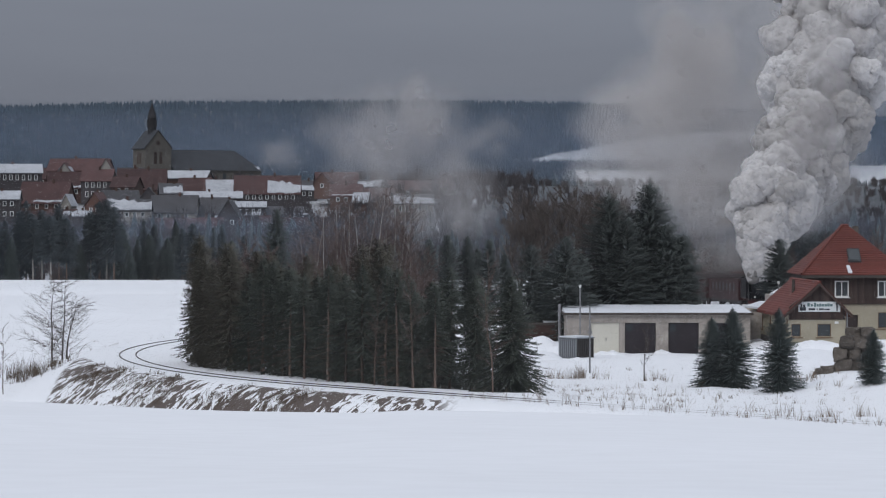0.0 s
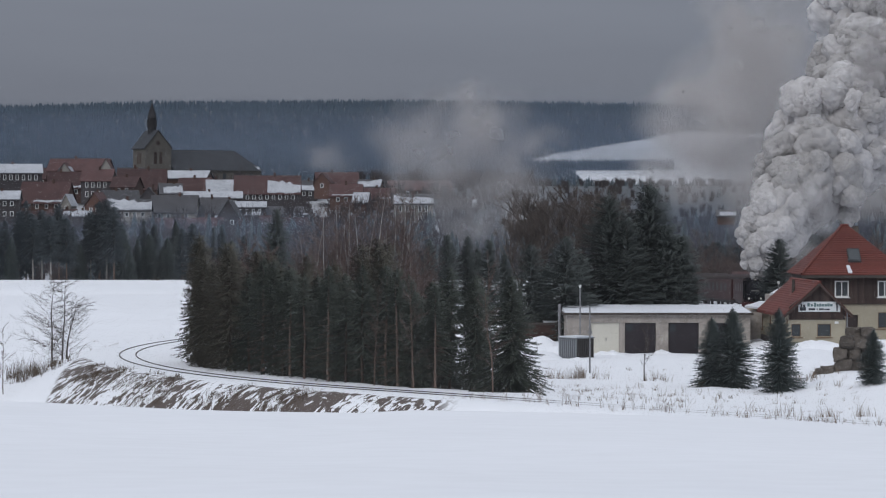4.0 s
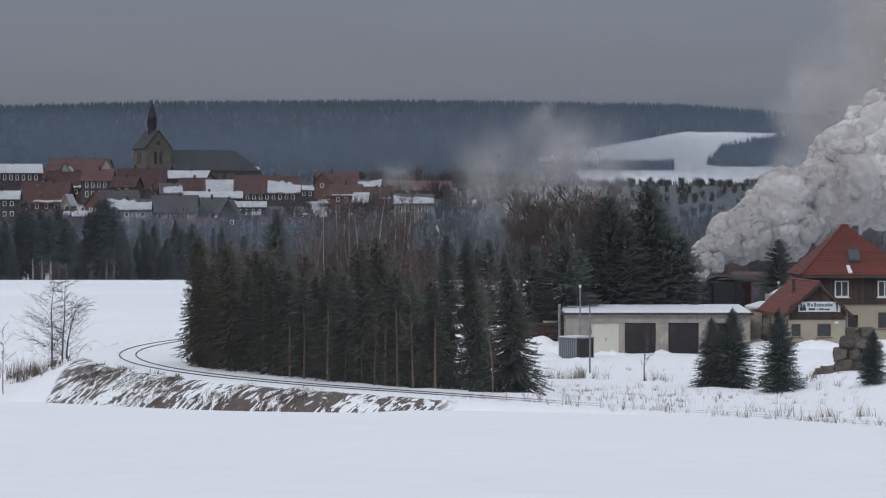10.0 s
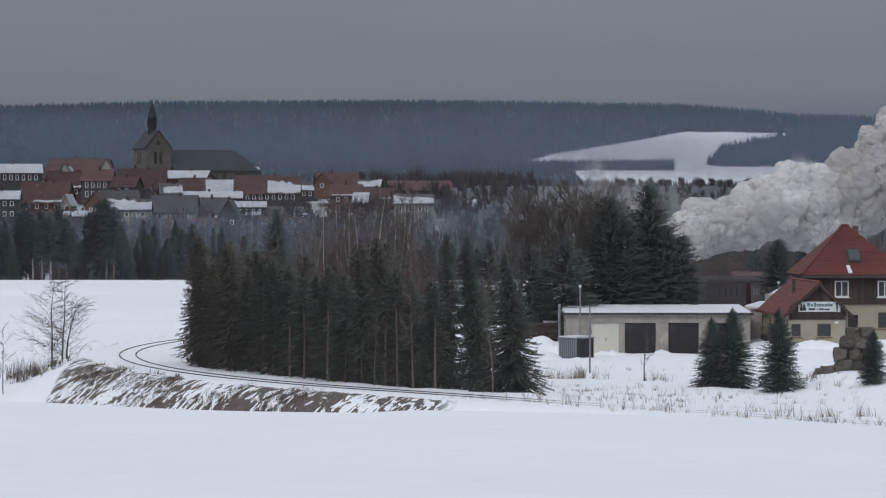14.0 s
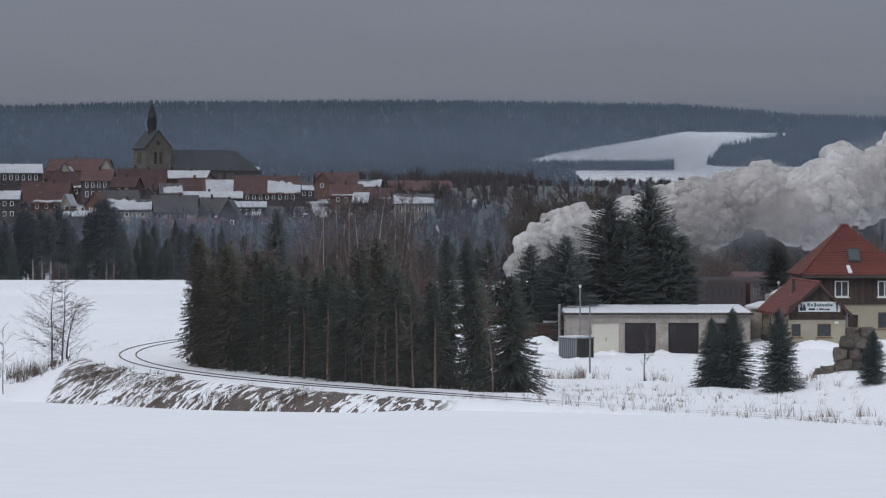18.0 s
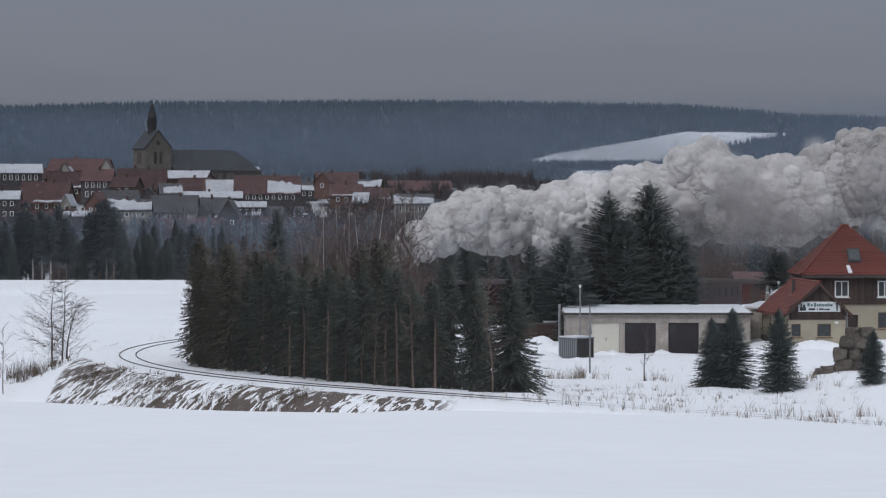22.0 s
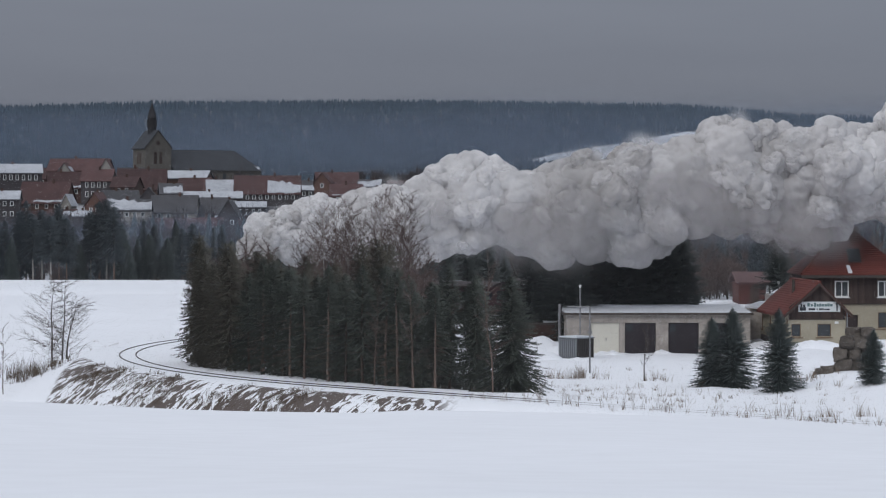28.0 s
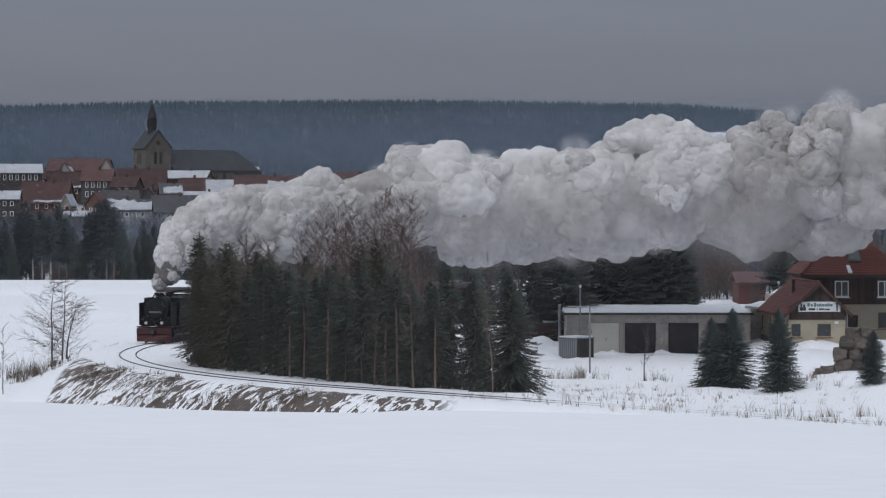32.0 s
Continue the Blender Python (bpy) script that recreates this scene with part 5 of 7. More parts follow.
town_house(-89.56, -78.90, 792, 13.27, 10.38, 5.81, WP, S, "low pale house with thick roof snow", 0.9, 0, 1, 4, 9)
town_house(-86.87, -80.45, 835, 16.91, 13.06, 8.40, WS, S, "slate-hung gable house front", 0, 0, 1, 2, 8, front_gable=True)
town_house(-80.58, -74.45, 838, 18.07, 15.33, 10.49, WS, S, "dark house with a snowy slope", 0.7, 0.2, 1, 2, 8)
town_house(-85.63, -72.75, 905, 22.67, 20.41, 15.36, WB, S, "house with smooth white roof under the church", 0.97, 0, 0, 0, 10)
town_house(-80.24, -70.72, 884, 20.30, 15.88, 10.61, WB, R, "red roofed house with dormers", 0, 0, 0, 0, 9)
town_house(-71.42, -62.62, 880, 19.74, 16.01, 10.60, WP, R, "house with steep snowed roof", 0.93, 0.08, 1, 3, 8)
town_house(-74.68, -57.92, 846, 15.72, 13.93, 7.91, WS, S, "long low building with white roof", 0.96, 0, 1, 7, 8)
town_house(-79.89, -67.55, 802, 14.41, 9.94, 6.09, WP, S, "brown roofed house with pale wall", 0.0, 0, 1, 4, 10)
town_house(-68.51, -59.21, 806, 13.82, 8.55, 5.77, WS, S, "large house with dark roof", 0.12, 0.4, 0, 0, 11)
town_house(-61.54, -55.38, 800, 13.17, 8.25, 4.86, WS, S, "dark slate gable house", 0, 0, 1, 2, 8, front_gable=True)
town_house(-74.44, -64.18, 762, 8.11, 5.62, 2.54, WB, R, "low house with plain red roof", 0, 0, 0, 0, 8)
town_house(-64.14, -56.56, 758, 8.25, 4.76, 1.84, WB, R, "low red roofed barn", 0, 0, 0, 0, 9)
town_house(-100.15, -93.30, 775, 10.04, 8.55, 4.97, WB, S, "small house with snowed roof", 0.9, 0, 1, 3, 7)
town_house(-61.74, -42.50, 870, 20.78, 15.59, 10.57, WS, R, "long slate-hung house with faded red roof", 0.62, 0.52, 1, 9, 12)
town_house(-59.30, -50.60, 838, 12.75, 11.30, 6.63, WS, S, "low building with white flat roof", 0.97, 0, 1, 4, 7, chimney=False)
town_house(-55.28, -51.78, 826, 9.67, 8.72, 5.70, WS, S, "small shed with snow on the roof", 0.97, 0, 0, 0, 5, chimney=False)
town_house(-51.17, -38.21, 842, 11.48, 9.21, 5.16, WS, S, "dark slate house among trees", 0.1, 0.3, 1, 5, 8)
town_house(-54.69, -46.18, 790, 7.94, 6.43, 2.32, WS, R, "dark house with thin snow edge", 0.25, 0.1, 1, 4, 8)
town_house(-45.00, -33.60, 780, 8.25, 5.55, 2.40, WB, R, "reddish roofed house half hidden by trees", 0.0, 0, 0, 0, 8)
town_house(-38.42, -25.62, 900, 22.24, 18.44, 14.11, WB, R, "red roofed house at the end of the town", 0, 0, 1, 4, 9)
town_house(-39.15, -34.35, 893, 21.96, 19.22, 14.07, WO, R, "rust coloured gable end", 0, 0, 1, 1, 6, front_gable=True, chimney=False)
town_house(-26.16, -19.28, 895, 19.93, 17.69, 13.39, WB, S, "house with patchy white roof", 0.85, 0.05, 1, 3, 8)
town_house(-33.38, -24.04, 868, 18.25, 14.91, 10.57, WB, R, "brown house with red roof", 0.1, 0.1, 1, 3, 9)
town_house(-26.15, -21.90, 850, 15.59, 12.81, 9.22, WB, S, "small house with white roof slope", 0.92, 0, 0, 0, 7, chimney=False)
town_house(-24.37, -14.22, 880, 17.20, 13.98, 9.25, WB, R, "plain brown roofed house", 0.15, 0.5, 1, 3, 9)
town_house(-16.81, 2.86, 930, 20.02, 17.16, 12.87, WB, R, "dull red roofed row of houses", 0.0, 0, 1, 6, 9)
town_house(-13.38, -2.77, 800, 14.71, 12.09, 5.32, WP, S, "pale villa with snowy hipped roof", 0.75, 0.02, 2, 5, 9, win_h=1.6)
town_house(2.71, 11.17, 880, 13.98, 11.28, 7.55, WP, S, "pale house with snowy roof", 0.8, 0.1, 1, 3, 8)
town_house(-2.63, 5.55, 760, 5.92, 4.16, 1.53, WP, S, "low house with white roof", 0.95, 0, 1, 4, 8)
town_house(-13.38, -3.42, 740, 3.70, 2.00, -0.14, WB, S, "flat building with snow on its roof", 0.9, 0, 0, 0, 9, chimney=False)
town_house(59.82, 63.51, 640, 10.00, 8.77, 6.80, WB, S, "small hut with patchy snow on the slope", 0.5, 0.2, 0, 0, 6, chimney=False)


def fill_town():
    """Roofs that show between the others."""
    rng = random.Random(17)
    for i in range(34):
        px = -15 + (i % 17) * 35 + rng.uniform(-12, 12)
        row = i // 17
        y = (925, 815)[row] + rng.uniform(-8, 8)
        top = (np.interp(px, (0, 200, 300, 420, 560), (300, 296, 318, 325, 318)) if row == 0 else np.interp(px, (0, 200, 300, 560), (372, 376, 378, 388))) + rng.uniform(-3, 5)
        w = rng.uniform(7, 11)
        x = (px - 784) * y / 5200
        ridge = 8.4 + (385 - top) * y / 5200
        town_house(x, x + w, y, ridge, ridge - rng.uniform(2.4, 4), ridge - 11, rng.choice((WS, WB, WB, WP)), rng.choice((R, R, S)),
                   "town house with weathered roof", rng.choice((0, 0, 0.15, 0.5)), 0.1, 1, 3, 8)


fill_town()


def make_church():
    d = 1000.0
    base = 18.01
    t = thing("church", pose(-101.35, d, base, 0, 0, 31), "stone church with saddle-roofed tower, ridge turret and long slate nave", "church")
    side = 9.8
    zc, za = 32.24 - base, 38.00 - base
    part("tower_wall", Geo().prism([(0, -4), (side, -4), (side, zc), (side / 2, za), (0, zc)], 0, side), STONE_CHURCH, t, "rubble stone tower")
    k = (za - zc) / (side / 2)
    for x0, x1 in ((-0.5, side / 2), (side + 0.5, side / 2)):
        part("tower_roof", Geo().slab([(x0, -0.4, zc - 0.5 * k + 0.3), (x1, -0.4, za + 0.3), (x1, side + 0.4, za + 0.3), (x0, side + 0.4, zc - 0.5 * k + 0.3)], 0.3), SLATE_DARK, t)
    part("cornice", Geo().box(-0.25, -0.25, zc - 0.4, side + 0.25, -0.004, zc), STONE_CHURCH, t)
    part("cornice", Geo().box(-0.25, 0, zc - 0.4, -0.004, side, zc), STONE_CHURCH, t)
    for y in (3.3, 5.3):
        part("belfry_opening", Geo().prism([(-0.06, zc - 5.6), (0.02, zc - 5.6), (0.02, zc - 1.6), (-0.06, zc - 1.6)], y, y + 1.1), WOOD_DARK, t, "dark louvred opening")
    for x in (3.3, 5.3):
        part("belfry_opening", Geo().box(x, -0.06, zc - 5.6, x + 1.1, 0.02, zc - 1.6), WOOD_DARK, t, "dark louvred opening")
    part("clock", Geo().tube((side / 2, -0.12, zc + 1.6), (side / 2, 0.02, zc + 1.6), 0.8, 0.8, 16), WOOD_DARK, t)
    m = side / 2
    zt0, zt1, zt2 = za - 1.0, 42.42 - base, 48.19 - base
    part("turret", Geo().tube((m, m, zt0), (m, m, zt1), 1.55, 1.45, 8), SLATE_SPIRE, t)
    for a in range(8):
        c, s = math.cos(a * math.pi / 4 + 0.39), math.sin(a * math.pi / 4 + 0.39)
        part("turret_louvre", Geo().tube((m + c * 1.38, m + s * 1.38, zt0 + 2.2), (m + c * 1.38, m + s * 1.38, zt1 - 0.6), 0.28, 0.28, 6), IRON_DARK, t)
    part("spire", Geo().tube((m, m, zt1 + 0.004), (m, m, zt2 - 0.6), 1.75, 0.16, 8), SLATE_SPIRE, t)
    part("cross", Geo().box(m - 0.07, m - 0.07, zt2 - 0.7, m + 0.07, m + 0.07, zt2 + 0.7).box(m - 0.35, m - 0.06, zt2 + 0.15, m + 0.35, m + 0.06, zt2 + 0.3), IRON_DARK, t)
    # nave with an apse-like hipped end
    x0, x1, wd = side + 0.02, side + 34.0, 12.5
    ze, zr = 24.74 - base, 31.66 - base
    part("nave_wall", Geo().box(x0, -1.2, -4, x1, wd - 1.2, ze), STONE_CHURCH, t, "nave of rubble stone")
    mid = wd / 2 - 1.2
    part("nave_roof", Geo().add([(x0 - 0.01, -1.9, ze - 0.2), (x1 + 0.6, -1.9, ze - 0.2), (x1 + 0.6, wd - 0.5, ze - 0.2), (x0 - 0.01, wd - 0.5, ze - 0.2), (x0 - 0.01, mid, zr), (x1 - 7.5, mid, zr)],
                               [(0, 1, 5, 4), (1, 2, 5), (2, 3, 4, 5), (3, 0, 4), (3, 2, 1, 0)]), SLATE_DARK, t, "long dark slate roof")
    for i in range(6):
        x = x0 + 3.5 + i * 5.2
        part("nave_window", Geo().box(x, -1.28, ze - 5.6, x + 1.2, -1.18, ze - 1.2), GLASS, t, "tall arched window")
        part("buttress", Geo().box(x - 2.2, -2.1, -4, x - 1.3, -1.204, ze - 1.5), STONE_CHURCH, t)
    part("roof_snow", Geo().slab([(x1 - 1.6, -1.5, ze + 0.45), (x1 - 0.6, -1.5, ze + 0.45), (x1 - 0.6, -0.6, ze + 1.3), (x1 - 1.6, -0.6, ze + 1.3)], 0.15), SNOW_TOWN, t)


make_church()

# ---- woods far off ----
def cone_wood(name, spots, material, label, sides=6, tiers=3):
    """Far conifers: tiered ragged cones, joined, for nobody could count them."""
    rng = random.Random(len(spots))
    g = Geo()
    for x, y, z, h in spots:
        a0 = rng.random() * 6.28
        rad = h * rng.uniform(0.19, 0.27)
        for k in range(tiers):
            z0 = z + h * (0.0 + 0.30 * k)
            z1 = z + h * (0.62 + 0.19 * k if k < tiers - 1 else 1.0)
            r = rad * (1 - 0.30 * k)
            ring = []
            for i in range(sides):
                a = a0 + 6.2832 * i / sides + k
                q = r * rng.uniform(0.7, 1.2)
                ring.append((x + math.cos(a) * q, y + math.sin(a) * q, z0 + h * rng.uniform(-0.05, 0.07)))
            g.add(ring + [(x, y, z1)], [(i, (i + 1) % sides, sides) for i in range(sides)])
    ob = part(name, g, material)
    return tagged(ob, label, "forest", kind="stuff")


def make_hill():
    rng = random.Random(3)
    spots = []
    y = 1060.0
    while y < 2480:
        half = 0.185 * y
        x = -half
        step = 3.4 + (y - 1200) / 900
        while x < half:
            px, py = x + rng.uniform(-2, 2), y + rng.uniform(-5, 5)
            b = px / py
            if not clearing(b, py) and (py > 1240 or b < 0.05):
                h = rng.uniform(3.5, 5.0) if py < 1600 and b > 0.01 else rng.uniform(4.2, 7.0)
                spots.append((px, py, on_ground(px, py) - 0.5, h))
            x += step * rng.uniform(0.7, 1.3)
        y += 7 + (y - 1200) / 150
    # narrow belts of young spruces along the fields
    for i in range(1500):
        py = rng.uniform(1455, 1513)
        b = rng.uniform(0.016, 0.0785)
        spots.append((b * py, py, on_ground(b * py, py) - 0.3, rng.uniform(2.4, 3.8)))
    for i in range(1500):
        b = rng.uniform(0.090, 0.14)
        py = rng.uniform(1500, 1890)
        if not clearing(b, py):
            spots.append((b * py, py, on_ground(b * py, py) - 0.3, rng.uniform(3.0, 5.0)))
    # a few round bushes on the upper field's edge
    for b, py in ((0.0385, 1640), (0.0435, 1668), (0.0465, 1672), (0.049, 1690)):
        spots.append((b * py, py, on_ground(b * py, py) - 0.3, 3.6))
    cone_wood("hill_forest", spots, NEEDLE_FAR, "dense spruce forest covering the far hill, coloured blue-grey for haze", 5, 2)


make_hill()


def wood_edge():
    """The wood at the far end of the left field."""
    # bearing mark, top mark, width, kind: dark spruces, frosted spruces, thin-stemmed pines
    trees = ((-6, 402, 1.0, 0), (8, 392, 1.0, 0), (20, 420, 0.9, 1), (34, 374, 1.0, 0), (46, 356, 0.95, 0), (58, 380, 1.1, 2), (74, 372, 1.0, 2), (90, 384, 1.1, 2), (104, 362, 0.85, 0), (118, 388, 1.0, 0), (130, 402, 1.0, 0),
             (142, 432, 1.0, 1), (160, 376, 1.0, 2), (176, 358, 1.1, 0), (188, 354, 1.1, 2), (202, 366, 1.0, 0), (216, 396, 1.0, 1), (228, 440, 1.0, 1), (243, 424, 0.9, 1), (254, 388, 0.7, 0), (264, 414, 1.1, 1), (274, 396, 0.7, 0), (286, 440, 1.0, 1), (296, 422, 1.1, 1),
             (311, 392, 0.9, 1), (322, 404, 0.8, 0), (341, 396, 1.0, 0), (354, 420, 0.9, 1), (378, 402, 0.6, 0), (393, 398, 0.6, 0), (410, 424, 0.9, 1), (432, 416, 0.8, 0))
    for i, (px, top, wide, kind) in enumerate(trees):
        y = dice.uniform(404, 420)
        gx = (px - 784) * y / 5200
        h = 8.4 + (385 - top) * y / 5200 - on_ground(gx, y)
        meshes = (EDGE[i % 3], BLUE[i % 2], STEMMED[i % 2])[kind]
        plant_tree("spruce_tree", meshes, gx, y, h / 8.0, dice.uniform(0, 360),
                   ("dark spruce at the edge of the snow field", "frosted bluish spruce at the edge of the wood", "dark spruce with a thin bare stem at the field")[kind], "tree", "wood behind the field", squash=wide * (0.85, 0.8, 0.95)[kind])

wood_edge()


def back_woods():
    """Bare brown woods behind the station."""
    for i in range(44):
        px = 1175 + i * 9.5 + dice.uniform(-6, 6)
        y = dice.uniform(290, 360)
        top = dice.uniform(410, 455)
        if 1215 < px < 1370 and y < (330 if px > 1295 else 322):
            continue
        gx = (px - 784) * y / 5200
        kind = TWIGGY[i % 3]
        plant_tree("bare_tree", kind, gx, y, (8.4 + (385 - top) * y / 5200 + 1.0) / 8.0, dice.uniform(0, 360), "bare brown tree in the wood behind the station", "tree", "woods behind the station")


back_woods()


def back_pines():
    # round-headed pines among them
    for k, (px, y, top, wide) in enumerate(((1264, 336, 428, 0.95), (1300, 345, 440, 0.8), (1388, 330, 398, 1.1), (1362, 338, 420, 1.0), (1412, 334, 410, 1.0), (1442, 330, 405, 1.1), (1240, 342, 440, 0.8), (1336, 350, 436, 0.8))):
        gx = (px - 784) * y / 5200
        base = on_ground(gx, y)
        plant_tree("pine_tree", PINE[k % 3], gx, y, (8.4 + (385 - top) * y / 5200 - base) / 8.0, k * 77, "dark round-headed pine behind the station", "tree", "pines behind the station", squash=0.75 * wide)


back_pines()
for i in range(22):
    px, y = 1216 + i * 4.2 + dice.uniform(-3, 3), dice.uniform(323, 336)
    plant_tree("bare_bush", TWIGGY[i % 3], (px - 784) * y / 5200, y, dice.uniform(0.35, 0.6), dice.uniform(0, 360), "low bare brown shrub behind the station track", "bush", "shrubs behind the station", squash=1.5)


def valley_wood():
    """Leafless brown woods in the dip behind the line and round the town, too many to count."""
    rng = random.Random(31)
    g = Geo()
    for i in range(2600):
        y = rng.uniform(470, 1240)
        b = rng.uniform(-0.17, 0.18)
        if y > 740 and b < -0.03 and rng.random() < 0.6:
            continue
        if y > 990 and b < -0.03 or y > 1120 and b > 0.035:
            continue
        x = b * y
        z = on_ground(x, y)
        h = rng.uniform(5, 9) if b < 0.03 or y < 800 else rng.uniform(3, 4.5)
        for k in range(16):
            a, q = rng.uniform(0, 6.28), rng.uniform(0.1, 0.32) * h
            bx, by = x + rng.uniform(-0.6, 0.6), y + rng.uniform(-0.6, 0.6)
            tip = (x + math.cos(a) * q, y + math.sin(a) * q, z + h * rng.uniform(0.55, 1.0))
            w = 0.10 + 0.16 * rng.random()
            g.add([(bx - w, by, z + h * 0.1), (bx + w, by, z + h * 0.1), tip], [(0, 1, 2)])
            mx, mz = (bx + tip[0]) / 2, (z + h * 0.1 + tip[2]) / 2
            g.add([(mx, by, mz), (mx + 0.25, by, mz + 0.1), (mx + rng.uniform(-1.2, 1.2), by, mz + h * 0.25)], [(0, 1, 2)])
    tagged(part("valley_wood", g, TWIG_FAR), "leafless grey-brown woods in the dip", "forest", kind="stuff")
    spots = []
    for i in range(900):
        y = rng.uniform(470, 1240)
        b = rng.uniform(-0.17, 0.18)
        if y > 720 and b < -0.03 or y > 1120 and b > 0.035:
            continue
        spots.append((b * y, y, on_ground(b * y, y), rng.uniform(5, 9) if y < 750 else rng.uniform(2.2, 3.6)))
    for i in range(700):
        y, b = rng.uniform(1000, 1125), rng.uniform(0.03, 0.16)
        spots.append((b * y, y, on_ground(b * y, y), rng.uniform(1.6, 3.0)))
    cone_wood("valley_spruces", spots, NEEDLE_EDGE, "scattered spruces in the dip behind the line")


valley_wood()

# ---- the train ----
def wheel(parent, x, y, r, material=LOCO_RED):
    w = part("wheel", Geo().tube((x, y - 0.05, r), (x, y + 0.05, r), r, r, 18), IRON_DARK, parent)
    part("wheel_disc", Geo().tube((x, y - 0.06, r), (x, y + 0.06, r), r * 0.82, r * 0.82, 14), material, w)
    return w


def make_loco():
    """Local x forward, chimney at x = 0."""
    t = thing("steam_locomotive", pose(0, 0, 0), "black narrow-gauge steam locomotive with red frame and buffer beam", "locomotive")
    part("smokebox", Geo().tube((0.75, 0, 2.25), (-1.0, 0, 2.25), 0.86, 0.86, 24), LOCO_BLACK, t, smooth=False)
    part("smokebox_door", Geo().tube((0.88, 0, 2.25), (0.752, 0, 2.25), 0.56, 0.74, 24), LOCO_BLACK, t)
    part("boiler", Geo().tube((-1.0, 0, 2.28), (-5.6, 0, 2.28), 0.80, 0.80, 24), LOCO_BLACK, t)
    part("chimney", Geo().tube((0, 0, 2.95), (0, 0, 3.28), 0.26, 0.30, 16), LOCO_BLACK, t)
    part("chimney_cap", Geo().tube((0, 0, 3.26), (0, 0, 3.34), 0.34, 0.34, 16), LOCO_BLACK, t)
    part("steam_dome", Geo().tube((-1.9, 0, 2.65), (-1.9, 0, 3.15), 0.36, 0.30, 16), LOCO_BLACK, t)
    part("sand_dome", Geo().tube((-3.3, 0, 2.65), (-3.3, 0, 3.10), 0.34, 0.28, 16), LOCO_BLACK, t)
    for s in (-1, 1):
        part("side_tank", Geo().box(-5.7, s * 0.60, 1.15, -0.55, s * 1.24, 3.0), LOCO_BLACK, t, bevel=0.04)
        part("cylinder", Geo().tube((0.75, s * 0.95, 0.62), (-0.35, s * 0.95, 0.62), 0.33, 0.33, 16), LOCO_BLACK, t)
        part("smoke_deflector", Geo().box(-0.4, s * 1.06, 1.2, 0.95, s * 1.10, 2.7), LOCO_BLACK, t)
        part("running_board", Geo().box(-5.7, s * 0.72, 1.08, 1.1, s * 1.24, 1.13), LOCO_RED, t)
        part("smokebox_saddle", Geo().box(-0.9, s * 0.1, 1.13, 0.7, s * 1.02, 1.75), LOCO_BLACK, t)
        part("buffer_steps", Geo().box(0.95, s * 0.95, 0.35, 1.15, s * 1.2, 0.75), LOCO_BLACK, t)
        part("coupling_rod", Geo().box(-4.6, s * 0.80, 0.46, -0.6, s * 0.84, 0.56), IRON, t)
        for x in (-1.0, -2.0, -3.0, -4.0, -5.0):
            wheel(t, x, s * 0.62, 0.5)
        wheel(t, 0.9, s * 0.6, 0.28)
        wheel(t, -6.6, s * 0.6, 0.28)
        lamp = part("headlight", Geo().tube((1.22, s * 0.55, 1.36), (1.02, s * 0.55, 1.36), 0.12, 0.10, 14), IRON_DARK, t)
        part("lamp_glass", Geo().tube((1.235, s * 0.55, 1.36), (1.222, s * 0.55, 1.36), 0.095, 0.095, 14), HEADLIGHT, lamp, "bright lamp glass")
    lamp = part("headlight", Geo().tube((0.98, 0, 3.12), (0.70, 0, 3.12), 0.14, 0.11, 14), IRON_DARK, t)
    part("lamp_glass", Geo().tube((0.995, 0, 3.12), (0.982, 0, 3.12), 0.08, 0.08, 14), HEADLIGHT, lamp, "bright lamp glass")
    part("front_platform", Geo().box(0.3, -1.1, 1.02, 1.1, 1.1, 1.09), LOCO_BLACK, t)
    part("buffer_beam", Geo().box(1.10, -1.2, 0.60, 1.22, 1.2, 1.015), LOCO_RED, t, bevel=0.02)
    part("snow_plough", Geo().add([(1.15, -1.2, 0.12), (1.15, 1.2, 0.12), (1.15, 1.2, 0.546), (1.15, -1.2, 0.546), (1.55, 0, 0.12), (1.35, 0, 0.546)],
                                 [(0, 4, 5, 3), (4, 1, 2, 5), (0, 3, 2, 1), (0, 1, 4), (3, 5, 2)]), LOCO_RED, t)
    part("coupler", Geo().box(1.22, -0.14, 0.62, 1.65, 0.14, 0.86), IRON_DARK, t, bevel=0.02)
    part("number_plate", Geo().box(0.885, -0.38, 2.02, 0.90, 0.38, 2.14), BRASS, t, "plate with unreadable marks")
    part("frame", Geo().box(-7.3, -0.45, 0.45, 1.1, 0.45, 1.07), LOCO_RED, t)
    cab = part("cab", wall_with_holes(-7.3, -5.7, 1.1, 3.1, -1.25, -1.2, [(-6.9, -6.2, 2.1, 2.8)]).box(-7.3, 1.2, 1.1, -5.7, 1.25, 3.1).box(-5.72, -1.2, 1.1, -5.68, 1.2, 3.1).box(-7.3, -1.2, 1.1, -7.26, 1.2, 3.1), LOCO_BLACK, t)
    arc = [(-1.4 + 2.8 * i / 10, 3.1 + 0.32 * math.sin(math.pi * i / 10)) for i in range(11)]
    roof = Geo()
    verts = [(-5.3, y, z) for y, z in arc] + [(-7.6, y, z) for y, z in arc]
    roof.add(verts + [(x, y, z - 0.05) for x, y, z in verts], [(i, i + 1, i + 12, i + 11) for i in range(10)] + [(i + 22, i + 33, i + 34, i + 23) for i in range(10)] +
             [(i, i + 22, i + 23, i + 1) for i in range(10)] + [(i + 11, i + 12, i + 34, i + 33) for i in range(10)])
    part("cab_roof", roof, LOCO_BLACK, t)
    part("coal_bunker", Geo().box(-8.4, -1.15, 1.1, -7.31, 1.15, 2.3), LOCO_BLACK, t, bevel=0.03)
    return t


